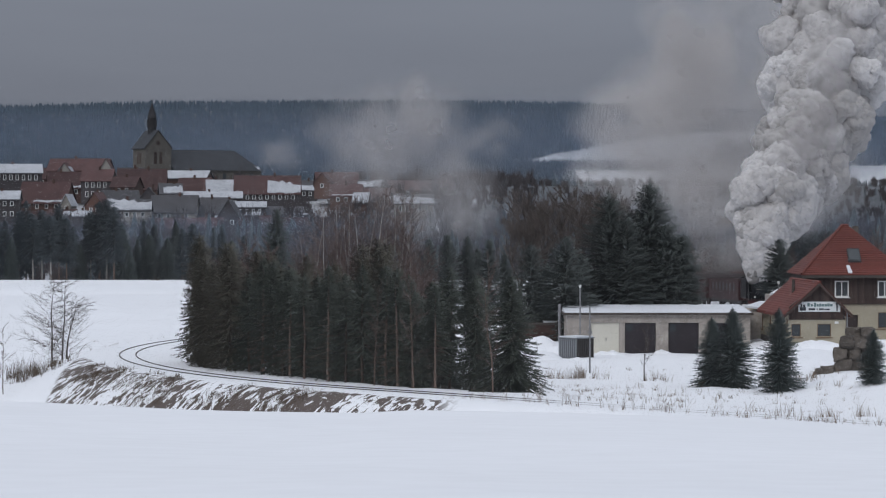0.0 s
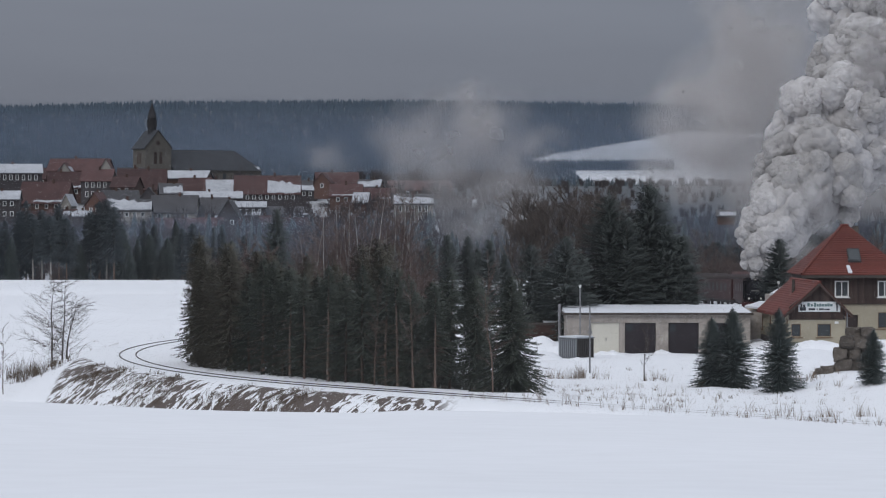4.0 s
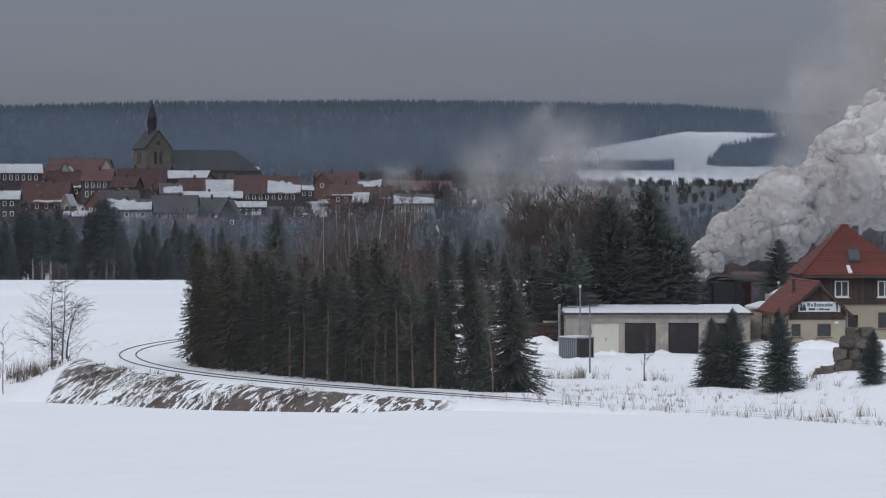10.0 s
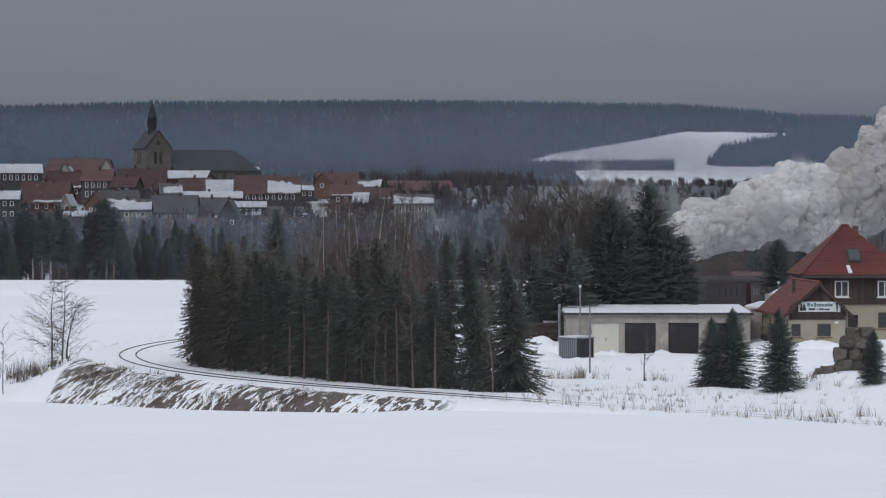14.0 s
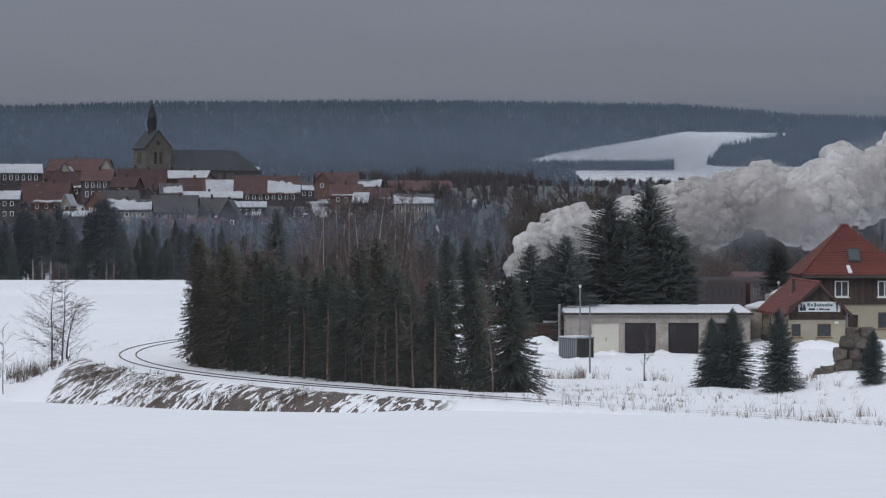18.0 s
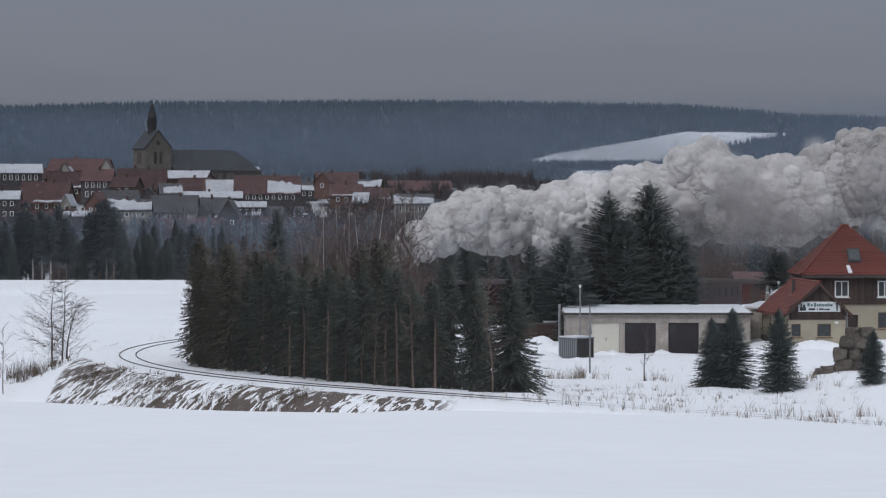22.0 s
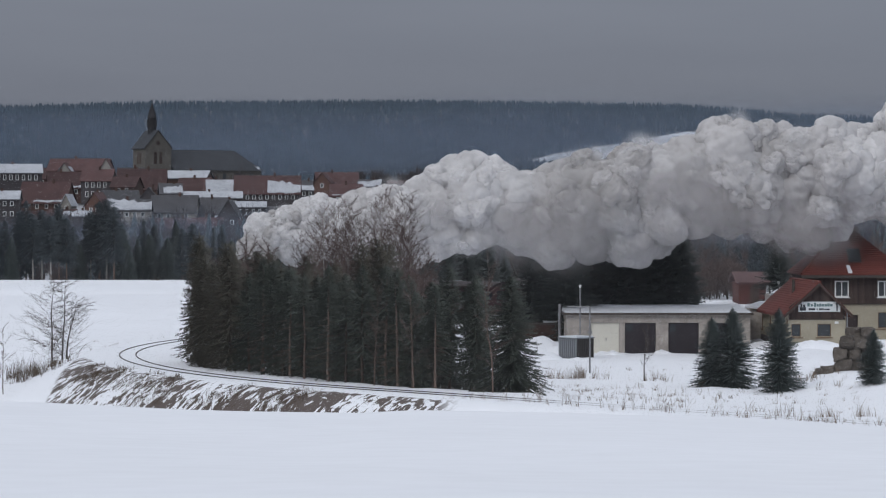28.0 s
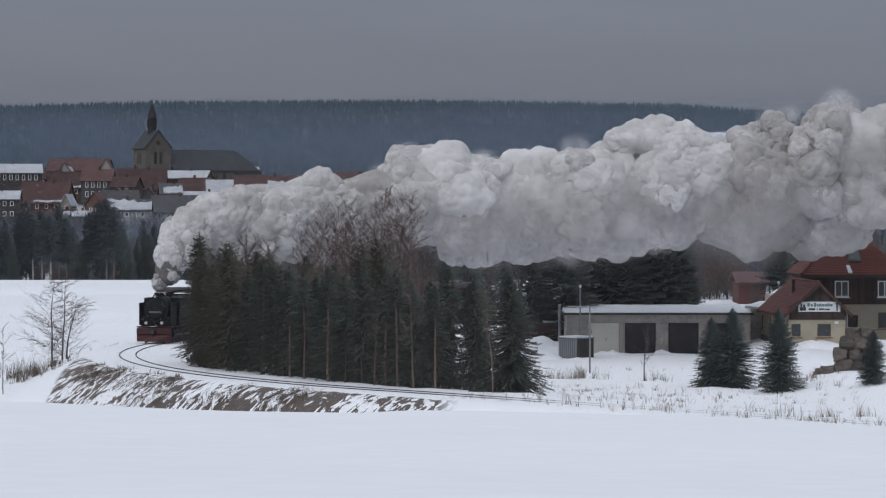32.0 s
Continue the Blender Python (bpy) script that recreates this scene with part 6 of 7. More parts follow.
def make_coach():
    t = thing("passenger_coach", pose(0, 0, 0), "wine-red narrow-gauge passenger coach with grey roof", "railway coach", "coaches")
    ln, hw = 5.6, 1.22
    wins = [(-4.6 + 1.32 * k, -4.6 + 1.32 * k + 0.85, 1.75, 2.5) for k in range(7)]
    for s in (-1, 1):
        g = wall_with_holes(-ln, ln, 0.85, 2.95, s * hw - 0.03, s * hw + 0.03, wins)
        part("side_panel", g, COACH_RED, t)
        for a, b, c, e in wins:
            part("pane", Geo().box(a, s * hw - 0.01, c, b, s * hw + 0.01, e), GLASS_COACH, t)
        for x in (-3.8, -2.6, 2.6, 3.8):
            wheel(t, x, s * 0.55, 0.35, IRON_DARK)
    part("end_wall", Geo().box(ln - 0.04, -hw + 0.04, 0.85, ln + 0.02, hw - 0.04, 2.95), COACH_RED, t)
    part("end_wall", Geo().box(-ln - 0.02, -hw + 0.04, 0.85, -ln + 0.04, hw - 0.04, 2.95), COACH_RED, t)
    part("underframe", Geo().box(-ln - 0.3, -1.0, 0.55, ln + 0.3, 1.0, 0.846), IRON_DARK, t)
    part("roof", Geo().prism([(-1.3, 2.96)] + [(-1.3 + 2.6 * i / 10, 2.96 + 0.38 * math.sin(math.pi * i / 10) ** 0.8) for i in range(11)][1:-1] + [(1.3, 2.96)], -ln - 0.25, ln + 0.25), COACH_ROOF, t)
    roof = t.children[-1]
    roof.rotation_euler = (0, 0, radians(90))
    return t


LOCO = make_loco()
COACHES = [make_coach(), make_coach(), make_coach()]
WHERE_T = (0, 3, 6, 9, 13, 17, 19, 22, 25, 28, 30, 32)
WHERE_S = (112.5, 106.0, 98.5, 87.8, 75.2, 62.6, 56.2, 46.0, 36.0, 25.4, 17.0, 9.9)


def glide(t):
    """Metres that the chimney still has to the apex of the curve, at t seconds."""
    n = len(WHERE_T)
    if t <= 0:
        return WHERE_S[0] - 2.0 * t
    k = min(max(i for i in range(n) if WHERE_T[i] <= t), n - 2)
    slope = []
    for i in (k, k + 1):
        a, b = max(i - 1, 0), min(i + 1, n - 1)
        slope.append((WHERE_S[b] - WHERE_S[a]) / (WHERE_T[b] - WHERE_T[a]))
    if k == 0:
        slope[0] = -2.0
    h = WHERE_T[k + 1] - WHERE_T[k]
    u = (t - WHERE_T[k]) / h
    return ((2 * u ** 3 - 3 * u * u + 1) * WHERE_S[k] + (u ** 3 - 2 * u * u + u) * h * slope[0]
            + (3 * u * u - 2 * u ** 3) * WHERE_S[k + 1] + (u ** 3 - u * u) * h * slope[1])


def vehicle_rows(back, ahead):
    """Poses of a vehicle whose middle runs `back` metres behind the chimney; its origin lies `ahead` metres before its middle."""
    rows = []
    for t in range(0, 33):
        x, y, h = on_track(glide(t) + back)
        rows.append((t, pose(x + ahead * math.cos(radians(h)), y + ahead * math.sin(radians(h)), rail_z(glide(t) + back), 0, 0, h)))
    return rows

# ---- smoke and steam ----
def billow(seed, detail=6, knobs=1.0):
    """A cauliflower lump of radius 1: round knobs on round knobs."""
    bm = bmesh.new()
    rng = random.Random(seed)
    off = Vector((rng.uniform(-50, 50), rng.uniform(-50, 50), rng.uniform(-50, 50)))
    bmesh.ops.create_icosphere(bm, subdivisions=detail, radius=1.0)
    for v in bm.verts:
        p = v.co.normalized()
        k = 0.0
        for scale, amp in ((1.5, 0.44), (3.3, 0.27), (7.0, 0.12), (14.0, 0.03)):
            # each finer order of knobs bends with a slow swirl
            q = p * scale + off + noise.noise_vector(p * scale * 0.6 + off) * 0.35
            near = noise.voronoi(q)[0]
            d = max(0.0, near[0] - math.log(sum(math.exp(9 * (near[0] - n)) for n in near)) / 9 + 0.06)
            k += amp * knobs * (math.sqrt(max(0.0, 1.0 - 1.1 * d * d)) - 0.62)
        v.co = p * (0.88 + k + 0.30 * knobs * noise.noise(p * 0.9 + off * 0.37))
    for f in bm.faces:
        f.smooth = True
    me = bpy.data.meshes.new("puff")
    bm.to_mesh(me)
    bm.free()
    return me


LUMPS = [billow(11 + k) for k in range(5)]


def lumps_in(material):
    out = []
    for me in LUMPS:
        c = me.copy()
        c.materials.append(material)
        out.append(c)
    return out


PUFF_WHITE = lumps_in(SMOKE_WHITE)
PUFF_OLD = lumps_in(SMOKE_OLD)
PUFF_GREY = lumps_in(SMOKE_GREY)
PUFF_DARK = lumps_in(SMOKE_DARK)
WIND_T = (-12, 0, 4, 9, 16, 24, 40)
WIND_X = (1.1, 1.2, 2.2, 2.5, 3.0, 3.3, 3.3)
WIND_Y = (-0.5, -0.5, -1.0, -1.6, -2.2, -2.4, -2.4)
DRIFT_X, DRIFT_Y = [0.0], [0.0]
for step in range(600):
    when = -14 + step * 0.1
    DRIFT_X.append(DRIFT_X[-1] + 0.1 * float(np.interp(when, WIND_T, WIND_X)))
    DRIFT_Y.append(DRIFT_Y[-1] + 0.1 * float(np.interp(when, WIND_T, WIND_Y)))
DRIFT_T = [-14 + 0.1 * k for k in range(601)]


def plume_axis(te, t):
    """The middle of the smoke that left the chimney at te, at the later time t, and the plume's radius there."""
    x, y, h = on_track(glide(te))
    age = max(t - te, 0.0)
    # the jet from the chimney takes up the wind little by little
    lag = 0.95 * (1 - math.exp(-age / 0.95))
    dx = float(np.interp(t - lag, DRIFT_T, DRIFT_X) - np.interp(te, DRIFT_T, DRIFT_X))
    dy = float(np.interp(t - lag, DRIFT_T, DRIFT_Y) - np.interp(te, DRIFT_T, DRIFT_Y))
    hot = float(np.interp(te, (-10, 3, 7, 11, 15, 20, 24), (1.7, 1.5, 1.1, 0.85, 0.66, 0.46, 0.36)))
    jet = float(np.interp(te, (-10, 4, 8, 14, 20), (3.5, 3.2, 2.5, 2.9, 4.0)))
    rise = jet * (1 - math.exp(-age / 0.55)) + hot * age
    wide = float(np.interp(te, (-8, -3, 0, 2, 6, 9, 11, 13, 17, 20, 32), (1.0, 1.2, 1.35, 1.25, 1.05, 0.88, 0.68, 0.66, 0.8, 0.8, 0.75)))
    # the blasts swell and sag unevenly as they age
    aged = min(age / 2.5, 1.0)
    sway = aged * (0.55 * math.sin(te * 1.9) + 0.4 * math.sin(te * 3.7 + 1.3))
    swell = 1 + aged * (0.13 * math.sin(te * 2.6 + 0.7) + 0.10 * math.sin(te * 5.3))
    return Vector((x + dx, y + dy, 3.3 + rail_z(glide(te)) + rise + sway)), (0.33 + 2.05 * wide * age ** 0.45) * swell


PLUME_ROWS = []


def puff(plume, rng, kind, size, te, reach=1.0, gap=0.0, inner=0.0):
    """One lump of the plume: it waits below the line until its smoke is let out, then keeps its place in the growing plume."""
    join = max((max(size * 1.12 - 0.35, 0.0) / 1.6) ** (1 / 0.45), 0.04) + gap
    start = te + join
    if size > 0.75:
        start += max(0.0, 0.14 - start % 0.5)
    if start > 31.97:
        return
    a, b = rng.uniform(0, 2 * math.pi), math.sqrt(rng.uniform(inner, 1)) * reach
    along = rng.uniform(-0.3, 0.3) if size > 0.75 else 0.0
    ob = part("smoke_puff", kind[rng.randrange(5)], None, plume)
    ob.scale = (size * rng.uniform(0.95, 1.2), size, size * rng.uniform(0.85, 1.05))
    spin = Vector((rng.uniform(-1, 1), rng.uniform(-1, 1), rng.uniform(-1, 1))).normalized()
    turn0, turn1 = rng.uniform(0, 360), rng.uniform(-9, 9)

    def at(t):
        p, rad = plume_axis(te, t)
        rad = max(rad - size * 0.9, 0.02)
        if size < 0.86:
            rad = min(rad, 2.0)
        run = (plume_axis(te - 0.25, t)[0] - p).normalized()
        side = run.cross(Vector((0, 1, 0))).normalized()
        p = p + run * along + side.cross(run) * (math.sin(a) * b * rad) + side * (math.cos(a) * b * rad)
        return Matrix.Translation(p) @ Matrix.Rotation(radians(turn0 + turn1 * (t - te)), 4, spin)

    x, y, h = on_track(glide(te))
    below = Matrix.Translation((x, y, -4.0 - size)) @ Matrix.Rotation(radians(turn0), 4, spin)
    if start > 0.5:
        rows, t = [(0, below), (start - 0.2, below), (start - 0.1, below), (start, at(start))], start
    else:
        rows, t = [(0, at(0.0))], 0.0
    for more in (0.1, 0.2, 0.4, 0.9, 1.7, 3.1, 5.1, 8.0, 12.0, 17.0, 23.0):
        if t + more < 31.95 - 0.1 * (more > 1):
            rows.append((t + more, at(t + more)))
    rows.append((32, at(32.0)))
    PLUME_ROWS.append((ob, rows))


def emit():
    rng = random.Random(21)
    plume = thing("smoke_plume", pose(0, 0, 0), "billowing white and grey steam plume trailing from the locomotive", "smoke", kind="stuff")
    def tone(te):
        """The fire smokes by fits, most while the train starts: whole stretches come out whiter or greyer."""
        n = 0.55 * math.sin(te * 0.9 + 1.0) + 0.4 * math.sin(te * 2.3) + rng.uniform(-0.35, 0.35)
        n += float(np.interp(te, (-14, 4, 9, 16, 23, 32), (0.25, 0.25, 0.15, 0.0, -0.3, -0.35)))
        if n > 0.45:
            return PUFF_GREY
        return PUFF_OLD if n > -0.35 else PUFF_WHITE

    # the narrow jet at the chimney's lip
    te = -0.6
    while te < 31.93:
        puff(plume, rng, PUFF_GREY if rng.random() < 0.6 else PUFF_OLD, rng.uniform(0.18, 0.30), te, 0.8)
        te += 0.06
    # fine lumps round the chimney, the dark ones in the core
    te = -1.5
    while te < 31.97:
        dark = rng.random() < 0.4
        puff(plume, rng, PUFF_DARK if dark else (PUFF_GREY if rng.random() < 0.8 else PUFF_OLD), rng.uniform(0.28, 0.60), te, 0.5 if dark else 0.97)
        te += 0.042
    te = -1.5
    while te < 31.8:
        n = rng.random()
        puff(plume, rng, PUFF_DARK if n < 0.28 else (PUFF_GREY if n < 0.8 else tone(te)), rng.uniform(0.55, 0.85), te, 0.6 if n < 0.28 else 1.0, 0.0, 0.2)
        te += 0.05
    # knobs on the surface, lumps below it, large clouds in the heart
    te = -14.0
    while te < 31.6:
        puff(plume, rng, tone(te), rng.uniform(0.76, 1.3) if rng.random() < 0.7 else rng.uniform(1.2, 1.7), te, 1.0, 0.2, 0.4)
        te += 0.047
    te = -14.0
    while te < 30.6:
        puff(plume, rng, tone(te), rng.uniform(1.5, 2.3), te, 0.95, 0.2, 0.25)
        te += 0.095
    te = -14.0
    while te < 28.0:
        puff(plume, rng, tone(te), rng.uniform(2.4, 3.3) * float(np.interp(te, (6, 9, 15, 19), (1, 0.72, 0.72, 1))), te, 0.85)
        te += 0.2
    return plume


emit()


def veil_mesh(material):
    bm = bmesh.new()
    bmesh.ops.create_icosphere(bm, subdivisions=4, radius=1.0)
    for f in bm.faces:
        f.smooth = True
    me = bpy.data.meshes.new("wisp")
    bm.to_mesh(me)
    bm.free()
    me.materials.append(material)
    return me


def drifting():
    """Older smoke that drifts off: a grey cloud over the station, thin wisps far behind the town."""
    rng = random.Random(5)
    hazes, thins, softs = [veil_mesh(SMOKE_DRIFT)], [veil_mesh(SMOKE_THIN)], [veil_mesh(SMOKE_SOFT), veil_mesh(SMOKE_FRINGE)]
    far = thing("drifting_smoke", pose(0, 0, 0), "thin bluish smoke wisps drifting off behind the town", "smoke", kind="stuff")
    for x, y, d, r, tall in ((690, 200, 600, 9, 1.0), (740, 185, 620, 7, 1.2), (650, 270, 640, 10, 1.1), (720, 290, 610, 11, 1.2), (790, 330, 600, 10, 1.2), (830, 280, 640, 9, 1.0), (880, 240, 660, 7, 0.8), (740, 160, 620, 5, 1.0), (840, 370, 590, 9, 0.9),
                          (690, 250, 600, 12, 1.2), (760, 240, 600, 12, 1.2), (640, 330, 600, 11, 1.0), (800, 400, 590, 10, 0.8), (600, 220, 640, 10, 0.9), (500, 270, 700, 9, 0.6), (730, 390, 580, 10, 0.8), (660, 220, 610, 5, 1.0), (770, 220, 610, 6, 1.2), (620, 250, 615, 5, 1.2)):
        ob = part("smoke_wisp", hazes[0], None, far)
        ob.scale = (r * 1.05, r * 0.6, r * 1.1 * tall)
        px, pz = (x - 784) * d / 5200, 8.4 + (385 - y) * d / 5200
        vx = rng.uniform(2.6, 3.2)
        a = rng.uniform(-10, 10)
        sink = rng.uniform(0.8, 1.2)
        PLUME_ROWS.append((ob, [(t, pose(px + vx * t, d, pz - fall * sink, 0, a + t * 0.8, 0)) for t, fall in ((0, 0), (7, 3), (12, 12), (17, 36), (24, 64), (32, 90))]))
    near = thing("old_smoke", pose(0, 0, 0), "grey spent smoke spreading over the station", "smoke", kind="stuff")
    for x, y, d, r, tall in ((1240, 60, 285, 4.0, 1.0), (1200, 190, 290, 5.0, 1.0), (1130, 220, 300, 4.5, 0.8), (1280, 250, 290, 6.0, 1.0), (1180, 310, 300, 5.0, 0.9), (1300, 340, 290, 5.0, 0.9), (1460, 300, 285, 5.0, 1.0), (1380, 180, 290, 5, 1.0), (1150, 150, 295, 4, 0.8), (1240, 130, 285, 4.5, 1.1), (1100, 280, 300, 4, 0.8), (1250, 390, 292, 5, 0.6), (1350, 90, 290, 5, 1.0)):
        d += 28
        vx, vz = rng.uniform(1.5, 1.9), rng.uniform(-0.05, 0.25)
        # each cloud is a heap of smaller ones
        for k in range(5):
            q = r * (1.15 if k == 0 else rng.uniform(0.5, 0.85))
            ob = part("smoke_wisp", thins[0], None, near)
            ob.scale = (q * 1.3, q * 0.7, q * 1.3 * tall)
            px = (x - 784) * d / 5200 + (rng.uniform(-1.0, 1.0) * r if k else 0)
            pz = 8.4 + (385 - y) * d / 5200 + (rng.uniform(-0.9, 0.9) * r if k else 0)
            a, w = rng.uniform(-10, 10), vx + rng.uniform(-0.1, 0.1)
            PLUME_ROWS.append((ob, [(t, pose(px + w * t + 0.16 * max(0, t - 5) ** 2, d + k - 0.4 * t, pz + vz * t, 0, a + t, 0)) for t in (0, 5, 7, 9, 12, 16, 24, 32)]))
    # loose smoke round the older plume
    loose = thing("loose_smoke", pose(0, 0, 0), "soft pale smoke fraying off the older plume", "smoke", kind="stuff")
    te = -14.0
    while te < 30.0:
        young = rng.random() < 0.55
        if te > 27.0:
            young = True
        ob = part("smoke_wisp", softs[1 if young else 0], None, loose)
        size = rng.uniform(0.9, 1.7) if young else rng.uniform(1.8, 4.2)
        ob.scale = (size * 1.15, size * 0.8, size)
        age0 = rng.uniform(0.9, 1.8) if young else rng.uniform(3.0, 4.5)
        start = te + age0
        start += max(0.0, 0.25 - start % 1.0)
        a, b = rng.uniform(0, 6.283) if young else rng.gauss(math.pi, 1.3), rng.uniform(0.85, 1.1) if young else rng.uniform(0.6, 1.0)

        def at(t, te=te, a=a, b=b, size=size):
            p, rad = plume_axis(te, t)
            rad = max(rad - size * 0.45, 0.1) * b
            return pose(p.x, p.y - abs(math.sin(a)) * rad, p.z + math.cos(a) * rad, 0, math.degrees(a) + 4 * (t - te), 0)

        x, y, h = on_track(glide(te))
        below = pose(x, y, -5.0 - size, 0, math.degrees(a), 0)
        if start > 0.5:
            rows = [(0, below), (start - 0.3, below), (start - 0.12, below), (start, at(start)), (start + 0.1, at(start + 0.1))]
            t = start + 0.1
        else:
            rows, t = [(0, at(0.0))], 0.0
        for more in (0.6, 1.6, 3.0, 5.0, 8.0, 12.0, 17.0, 23.0):
            if t + more < 31.6:
                rows.append((t + more, at(t + more)))
        rows.append((32, at(32.0)))
        PLUME_ROWS.append((ob, rows))
        te += 0.12


drifting()


def valley_haze():
    """Transparent blue-grey shells, added before town and hill to imitate the haze of distance."""
    rng = random.Random(44)
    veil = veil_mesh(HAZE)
    haze = thing("valley_haze", pose(0, 0, 0), "thin blue-grey shells imitating distance haze over the valley", "haze", kind="stuff")
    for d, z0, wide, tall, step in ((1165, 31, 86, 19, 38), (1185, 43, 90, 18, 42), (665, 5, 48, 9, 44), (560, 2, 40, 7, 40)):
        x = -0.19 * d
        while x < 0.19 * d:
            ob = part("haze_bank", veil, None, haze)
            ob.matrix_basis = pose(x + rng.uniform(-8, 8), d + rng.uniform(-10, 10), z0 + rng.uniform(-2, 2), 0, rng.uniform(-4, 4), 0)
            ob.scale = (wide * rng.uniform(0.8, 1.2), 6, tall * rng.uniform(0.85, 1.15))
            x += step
    # nearer shells, added so that a faint grey veil lifts the dark tones
    near, veil = thing("meadow_mist", pose(0, 0, 0), "faint grey shells added to lift the dark tones", "haze", kind="stuff"), veil_mesh(NEAR_VEIL)
    for x, d, z, wide, tall in ((-6, 116, 3, 34, 15), (8, 119, 3, 34, 15), (0, 300, 4, 80, 26), (-30, 305, 3, 60, 24), (30, 310, 3, 60, 24)):
        ob = part("mist_bank", veil, None, near)
        ob.matrix_basis = pose(x, d, z)
        ob.scale = (wide, 2, tall)


valley_haze()

# ---- grasses, brushwood and snow heaps ----
def blades(name, zones, material, label, seed, width=0.014, more=1.0):
    """Dry stalks standing in the snow: zones of (x, y, spread x, spread y, count, height)."""
    rng = random.Random(seed)
    g = Geo()
    for x0, y0, sx, sy, count, tall in zones:
        tuft_x, tuft_y, left, taller = x0, y0, 0, 1.0
        for _ in range(int(count * more)):
            if left == 0:
                # stalks stand in tufts of uneven size
                tuft_x, tuft_y, left, taller = x0 + rng.gauss(0, sx), y0 + rng.gauss(0, sy), rng.choice((1, 2, 4, 7, 12)), rng.uniform(0.5, 1.25)
            left -= 1
            x, y = tuft_x + rng.gauss(0, 0.09), tuft_y + rng.gauss(0, 0.09)
            z = on_ground(x, y) - 0.05
            h = tall * taller * rng.uniform(0.35, 1.15)
            lx, ly = rng.gauss(0, 0.3) * h, rng.gauss(0, 0.2) * h
            a = rng.uniform(0, 3.14)
            wx, wy = math.cos(a) * width, math.sin(a) * width
            m = (x + lx * 0.4, y + ly * 0.4, z + h * 0.6)
            g.add([(x - wx, y - wy, z), (x + wx, y + wy, z), (m[0] + wx * 0.7, m[1] + wy * 0.7, m[2]), (m[0] - wx * 0.7, m[1] - wy * 0.7, m[2]), (x + lx, y + ly, z + h)], [(0, 1, 2, 3), (3, 2, 4)])
    return tagged(part(name, g, material), label, "grass", kind="stuff")


def bank_zones():
    rng = random.Random(9)
    out = []
    for _ in range(900):
        s = rng.uniform(-46, 4)
        x, y, h = on_track(s)
        off = rng.uniform(2.6, 7.5)
        px, py = x + math.sin(radians(h)) * off, y - math.cos(radians(h)) * off
        n = noise.noise(Vector((px * 0.35, py * 0.35, 0)))
        if n > -0.05 and px > -20.5:
            out.append((px, py, 0.45, 0.32, 50, 0.27))
    return out


blades("bank_grass", bank_zones(), GRASS_BANK, "brown dead grass tufts on the snowy railway bank", 1, 0.012, 0.7)


def line_zones():
    rng = random.Random(12)
    out = []
    for _ in range(120):
        s = rng.uniform(-92, -54)
        x, y, h = on_track(s)
        off = rng.uniform(-2.6, 2.2)
        if abs(off) < 0.8:
            off = 1.2
        out.append((x + math.sin(radians(h)) * off, y - math.cos(radians(h)) * off, 0.5, 0.4, rng.randrange(2, 9), rng.uniform(0.3, 0.75)))
    return out


blades("line_side_grass", line_zones(), GRASS_DRY, "thin dry grass stalks along the railway line", 2, 0.010, 1.5)
blades("meadow_tufts", [(8.10, 180, 0.9, 0.5, 240, 0.85), (13.04, 178, 0.5, 0.5, 70, 0.7), (15.25, 172, 0.3, 0.3, 60, 0.8), (10.53, 168, 1.8, 2.0, 90, 0.5), (8.70, 164, 2.5, 3.0, 120, 0.4), (12.03, 158, 2.5, 3.0, 130, 0.5),
                        (21.70, 172, 0.8, 1.0, 110, 0.7), (18.72, 172, 0.8, 1.0, 40, 0.5), (22.72, 165, 1.5, 1.5, 60, 0.5), (18.17, 125, 0.6, 0.4, 40, 0.7), (13.73, 125, 0.3, 0.3, 14, 0.5), (16.48, 124, 0.5, 0.3, 26, 0.6), (5.42, 160, 0.8, 0.8, 60, 0.4), (7.06, 170, 2.0, 3.0, 120, 0.3), (11.55, 190, 4.0, 3.0, 80, 0.25), (13.89, 162, 2.5, 3.0, 110, 0.35), (19.32, 158, 3.0, 3.0, 110, 0.35), (14.88, 150, 4.0, 3.0, 120, 0.3)],
       GRASS_DRY, "tufts of dry grass standing in the snow", 3, 0.009, 1.7)
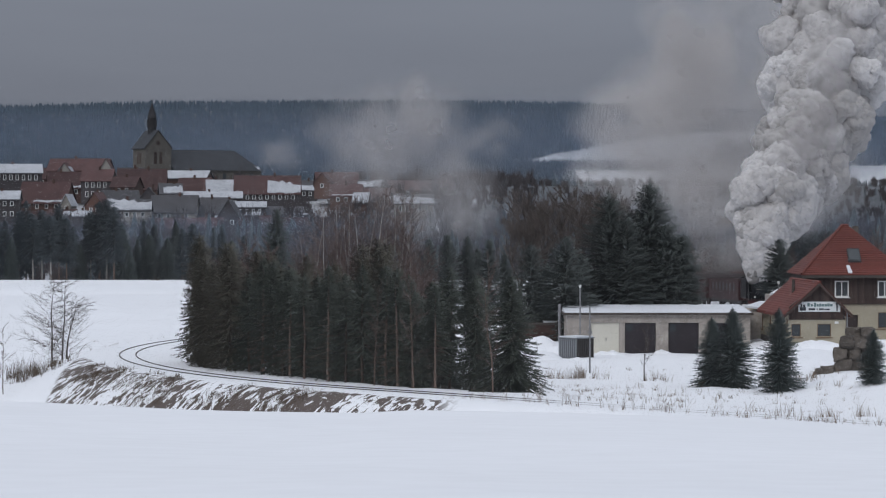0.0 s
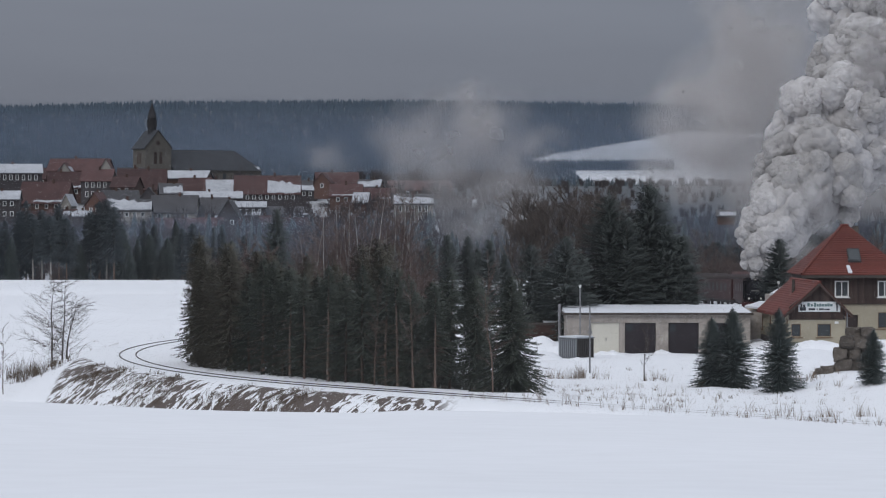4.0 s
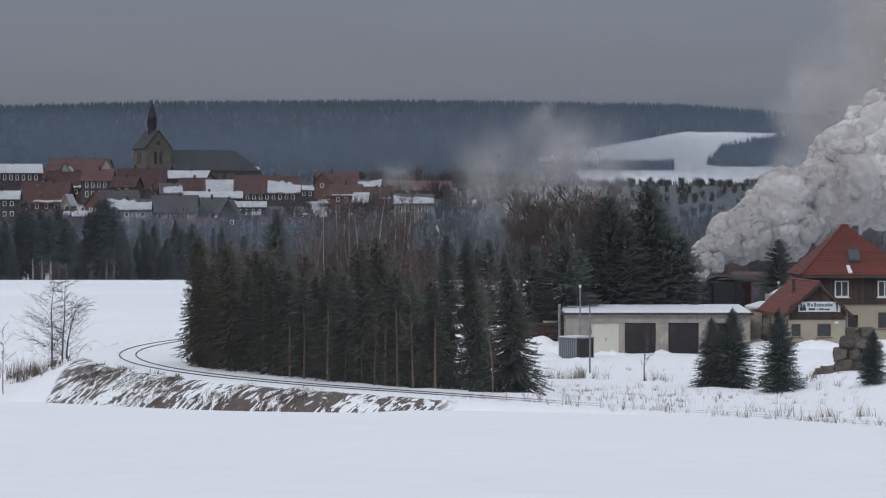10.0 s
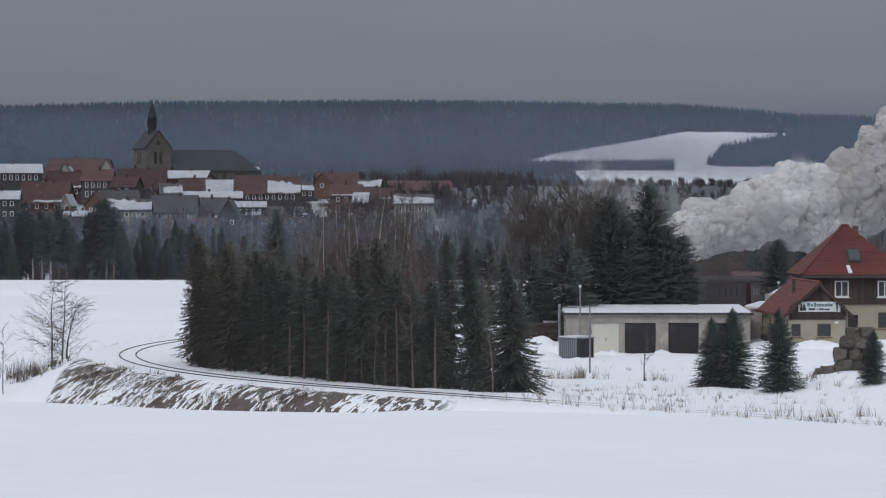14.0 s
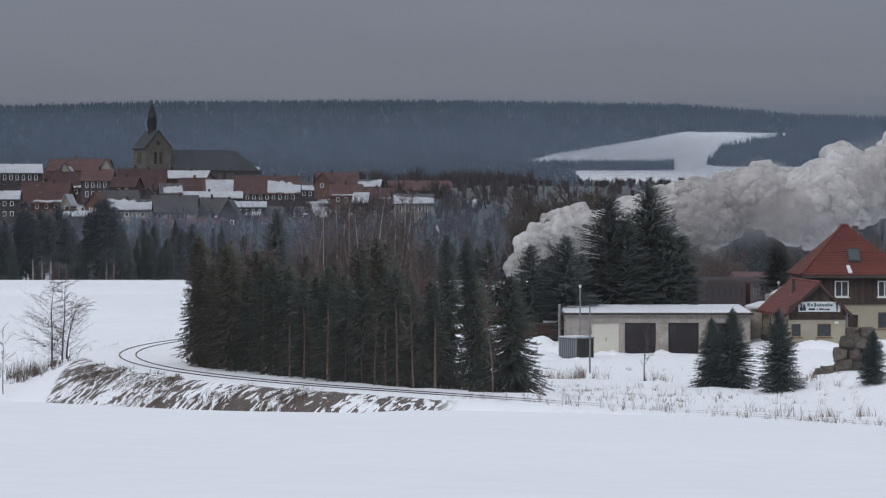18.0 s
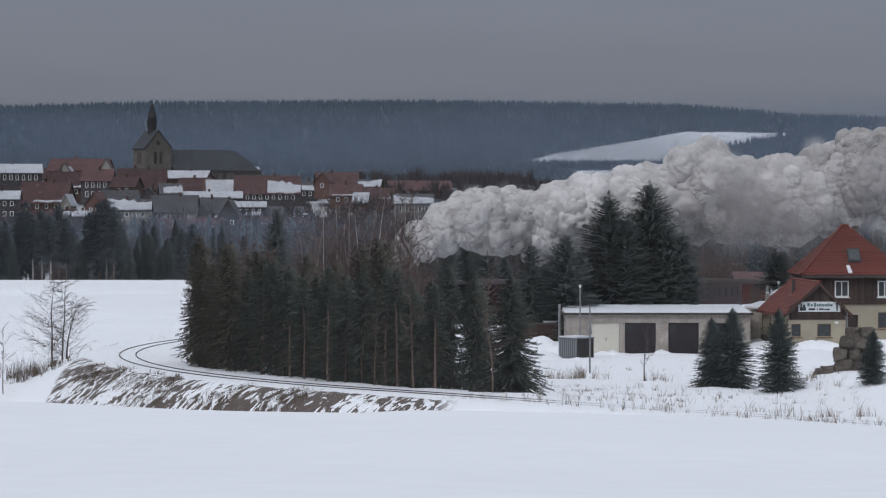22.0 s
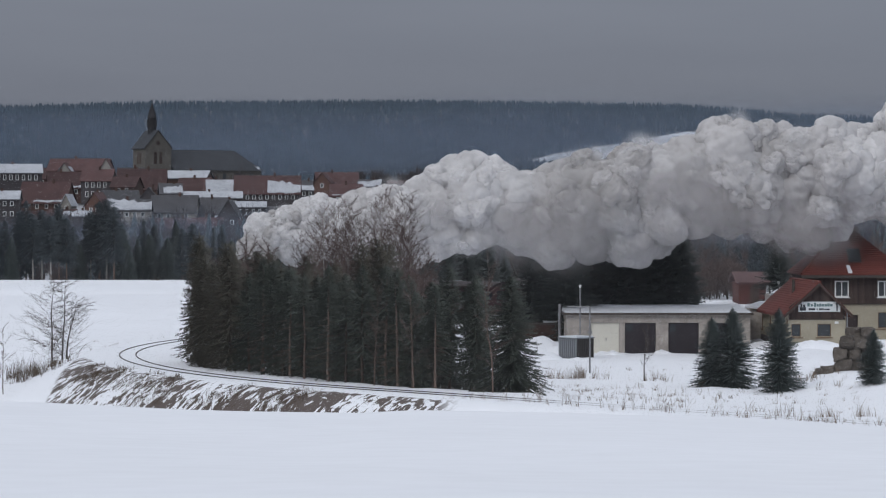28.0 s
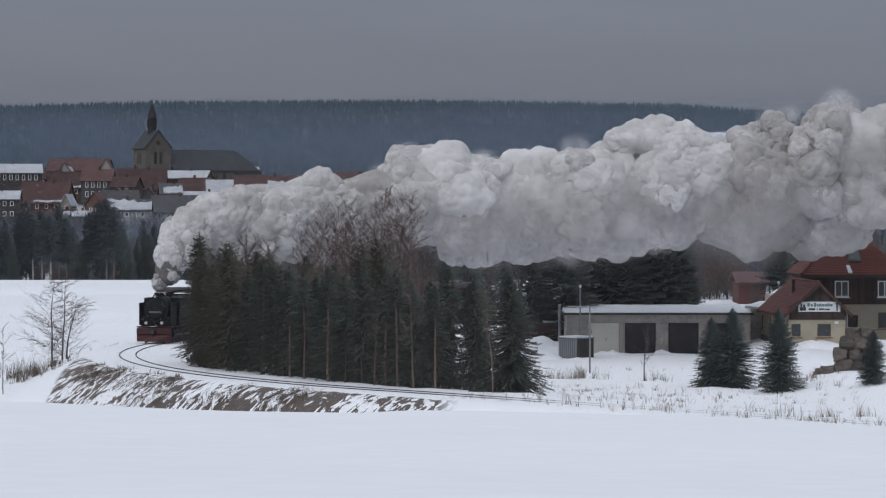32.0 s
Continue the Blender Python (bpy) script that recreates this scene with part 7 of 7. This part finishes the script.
blades("brushwood", [(-24.50, 176, 1.0, 0.6, 420, 1.0), (-25.23, 174, 0.5, 0.5, 120, 0.8), (-23.85, 180, 0.6, 0.5, 120, 0.7), (-25.75, 180, 0.3, 0.4, 40, 1.5)], GRASS_BANK, "reddish brown brushwood at the foot of the bank", 4, 0.012)
blades("weed_stems", [(-38.53, 396, 0.5, 0.3, 40, 0.6), (-23.81, 212, 2.5, 2.0, 60, 0.35), (-21.55, 206, 2.0, 0.6, 60, 0.4)], GRASS_DRY, "few dry weeds on the snow field", 5, 0.012)


def snow_mound(x, y, w, d, h, seed):
    rng = random.Random(seed)
    off = Vector((rng.uniform(-9, 9), rng.uniform(-9, 9), 0))
    n, m = 14, 8
    g = Geo()
    v = []
    for j in range(m + 1):
        for i in range(n + 1):
            u, q = i / n * 2 - 1, j / m * 2 - 1
            k = max(0.0, 1 - u * u) * max(0.0, 1 - q * q)
            v.append((x + u * w / 2, y + q * d / 2, on_ground(x, y) - 0.12 + h * k ** 0.7 * (0.8 + 0.5 * noise.noise(Vector((u * 2.5, q * 2, 0)) + off)) + 0.0))
    f = [(j * (n + 1) + i, j * (n + 1) + i + 1, (j + 1) * (n + 1) + i + 1, (j + 1) * (n + 1) + i) for j in range(m) for i in range(n)]
    ob = part("snow_mound", g.add(v, f), SNOW, smooth=True)
    return tagged(ob, "heap of shovelled snow beside the buildings", "snow heap", "snow heaps")


snow_mound(26.00, 203, 4.29, 2.6, 0.65, 1)
snow_mound(12.01, 211, 3.04, 2.0, 0.49, 2)
snow_mound(15.86, 212.4, 1.47, 1.2, 0.42, 3)
snow_mound(7.14, 205, 2.76, 2.5, 0.78, 4)
snow_mound(21.82, 203, 1.56, 2.0, 0.52, 5)
snow_mound(9.21, 203, 2.34, 1.5, 0.33, 6)
snow_mound(30.40, 205, 2.37, 2.0, 0.59, 7)

snow_mound(6.80, 213.5, 6.14, 5.0, 1.35, 8)
# ---- what moves ----
def motions():
    walk(LOCO, vehicle_rows(3.3, 3.3))
    walk(COACHES[0], vehicle_rows(15.2, 0.0))
    walk(COACHES[1], vehicle_rows(27.6, 0.0))
    walk(COACHES[2], vehicle_rows(40.0, 0.0))
    for ob, rows in PLUME_ROWS:
        walk(ob, rows)


motions()
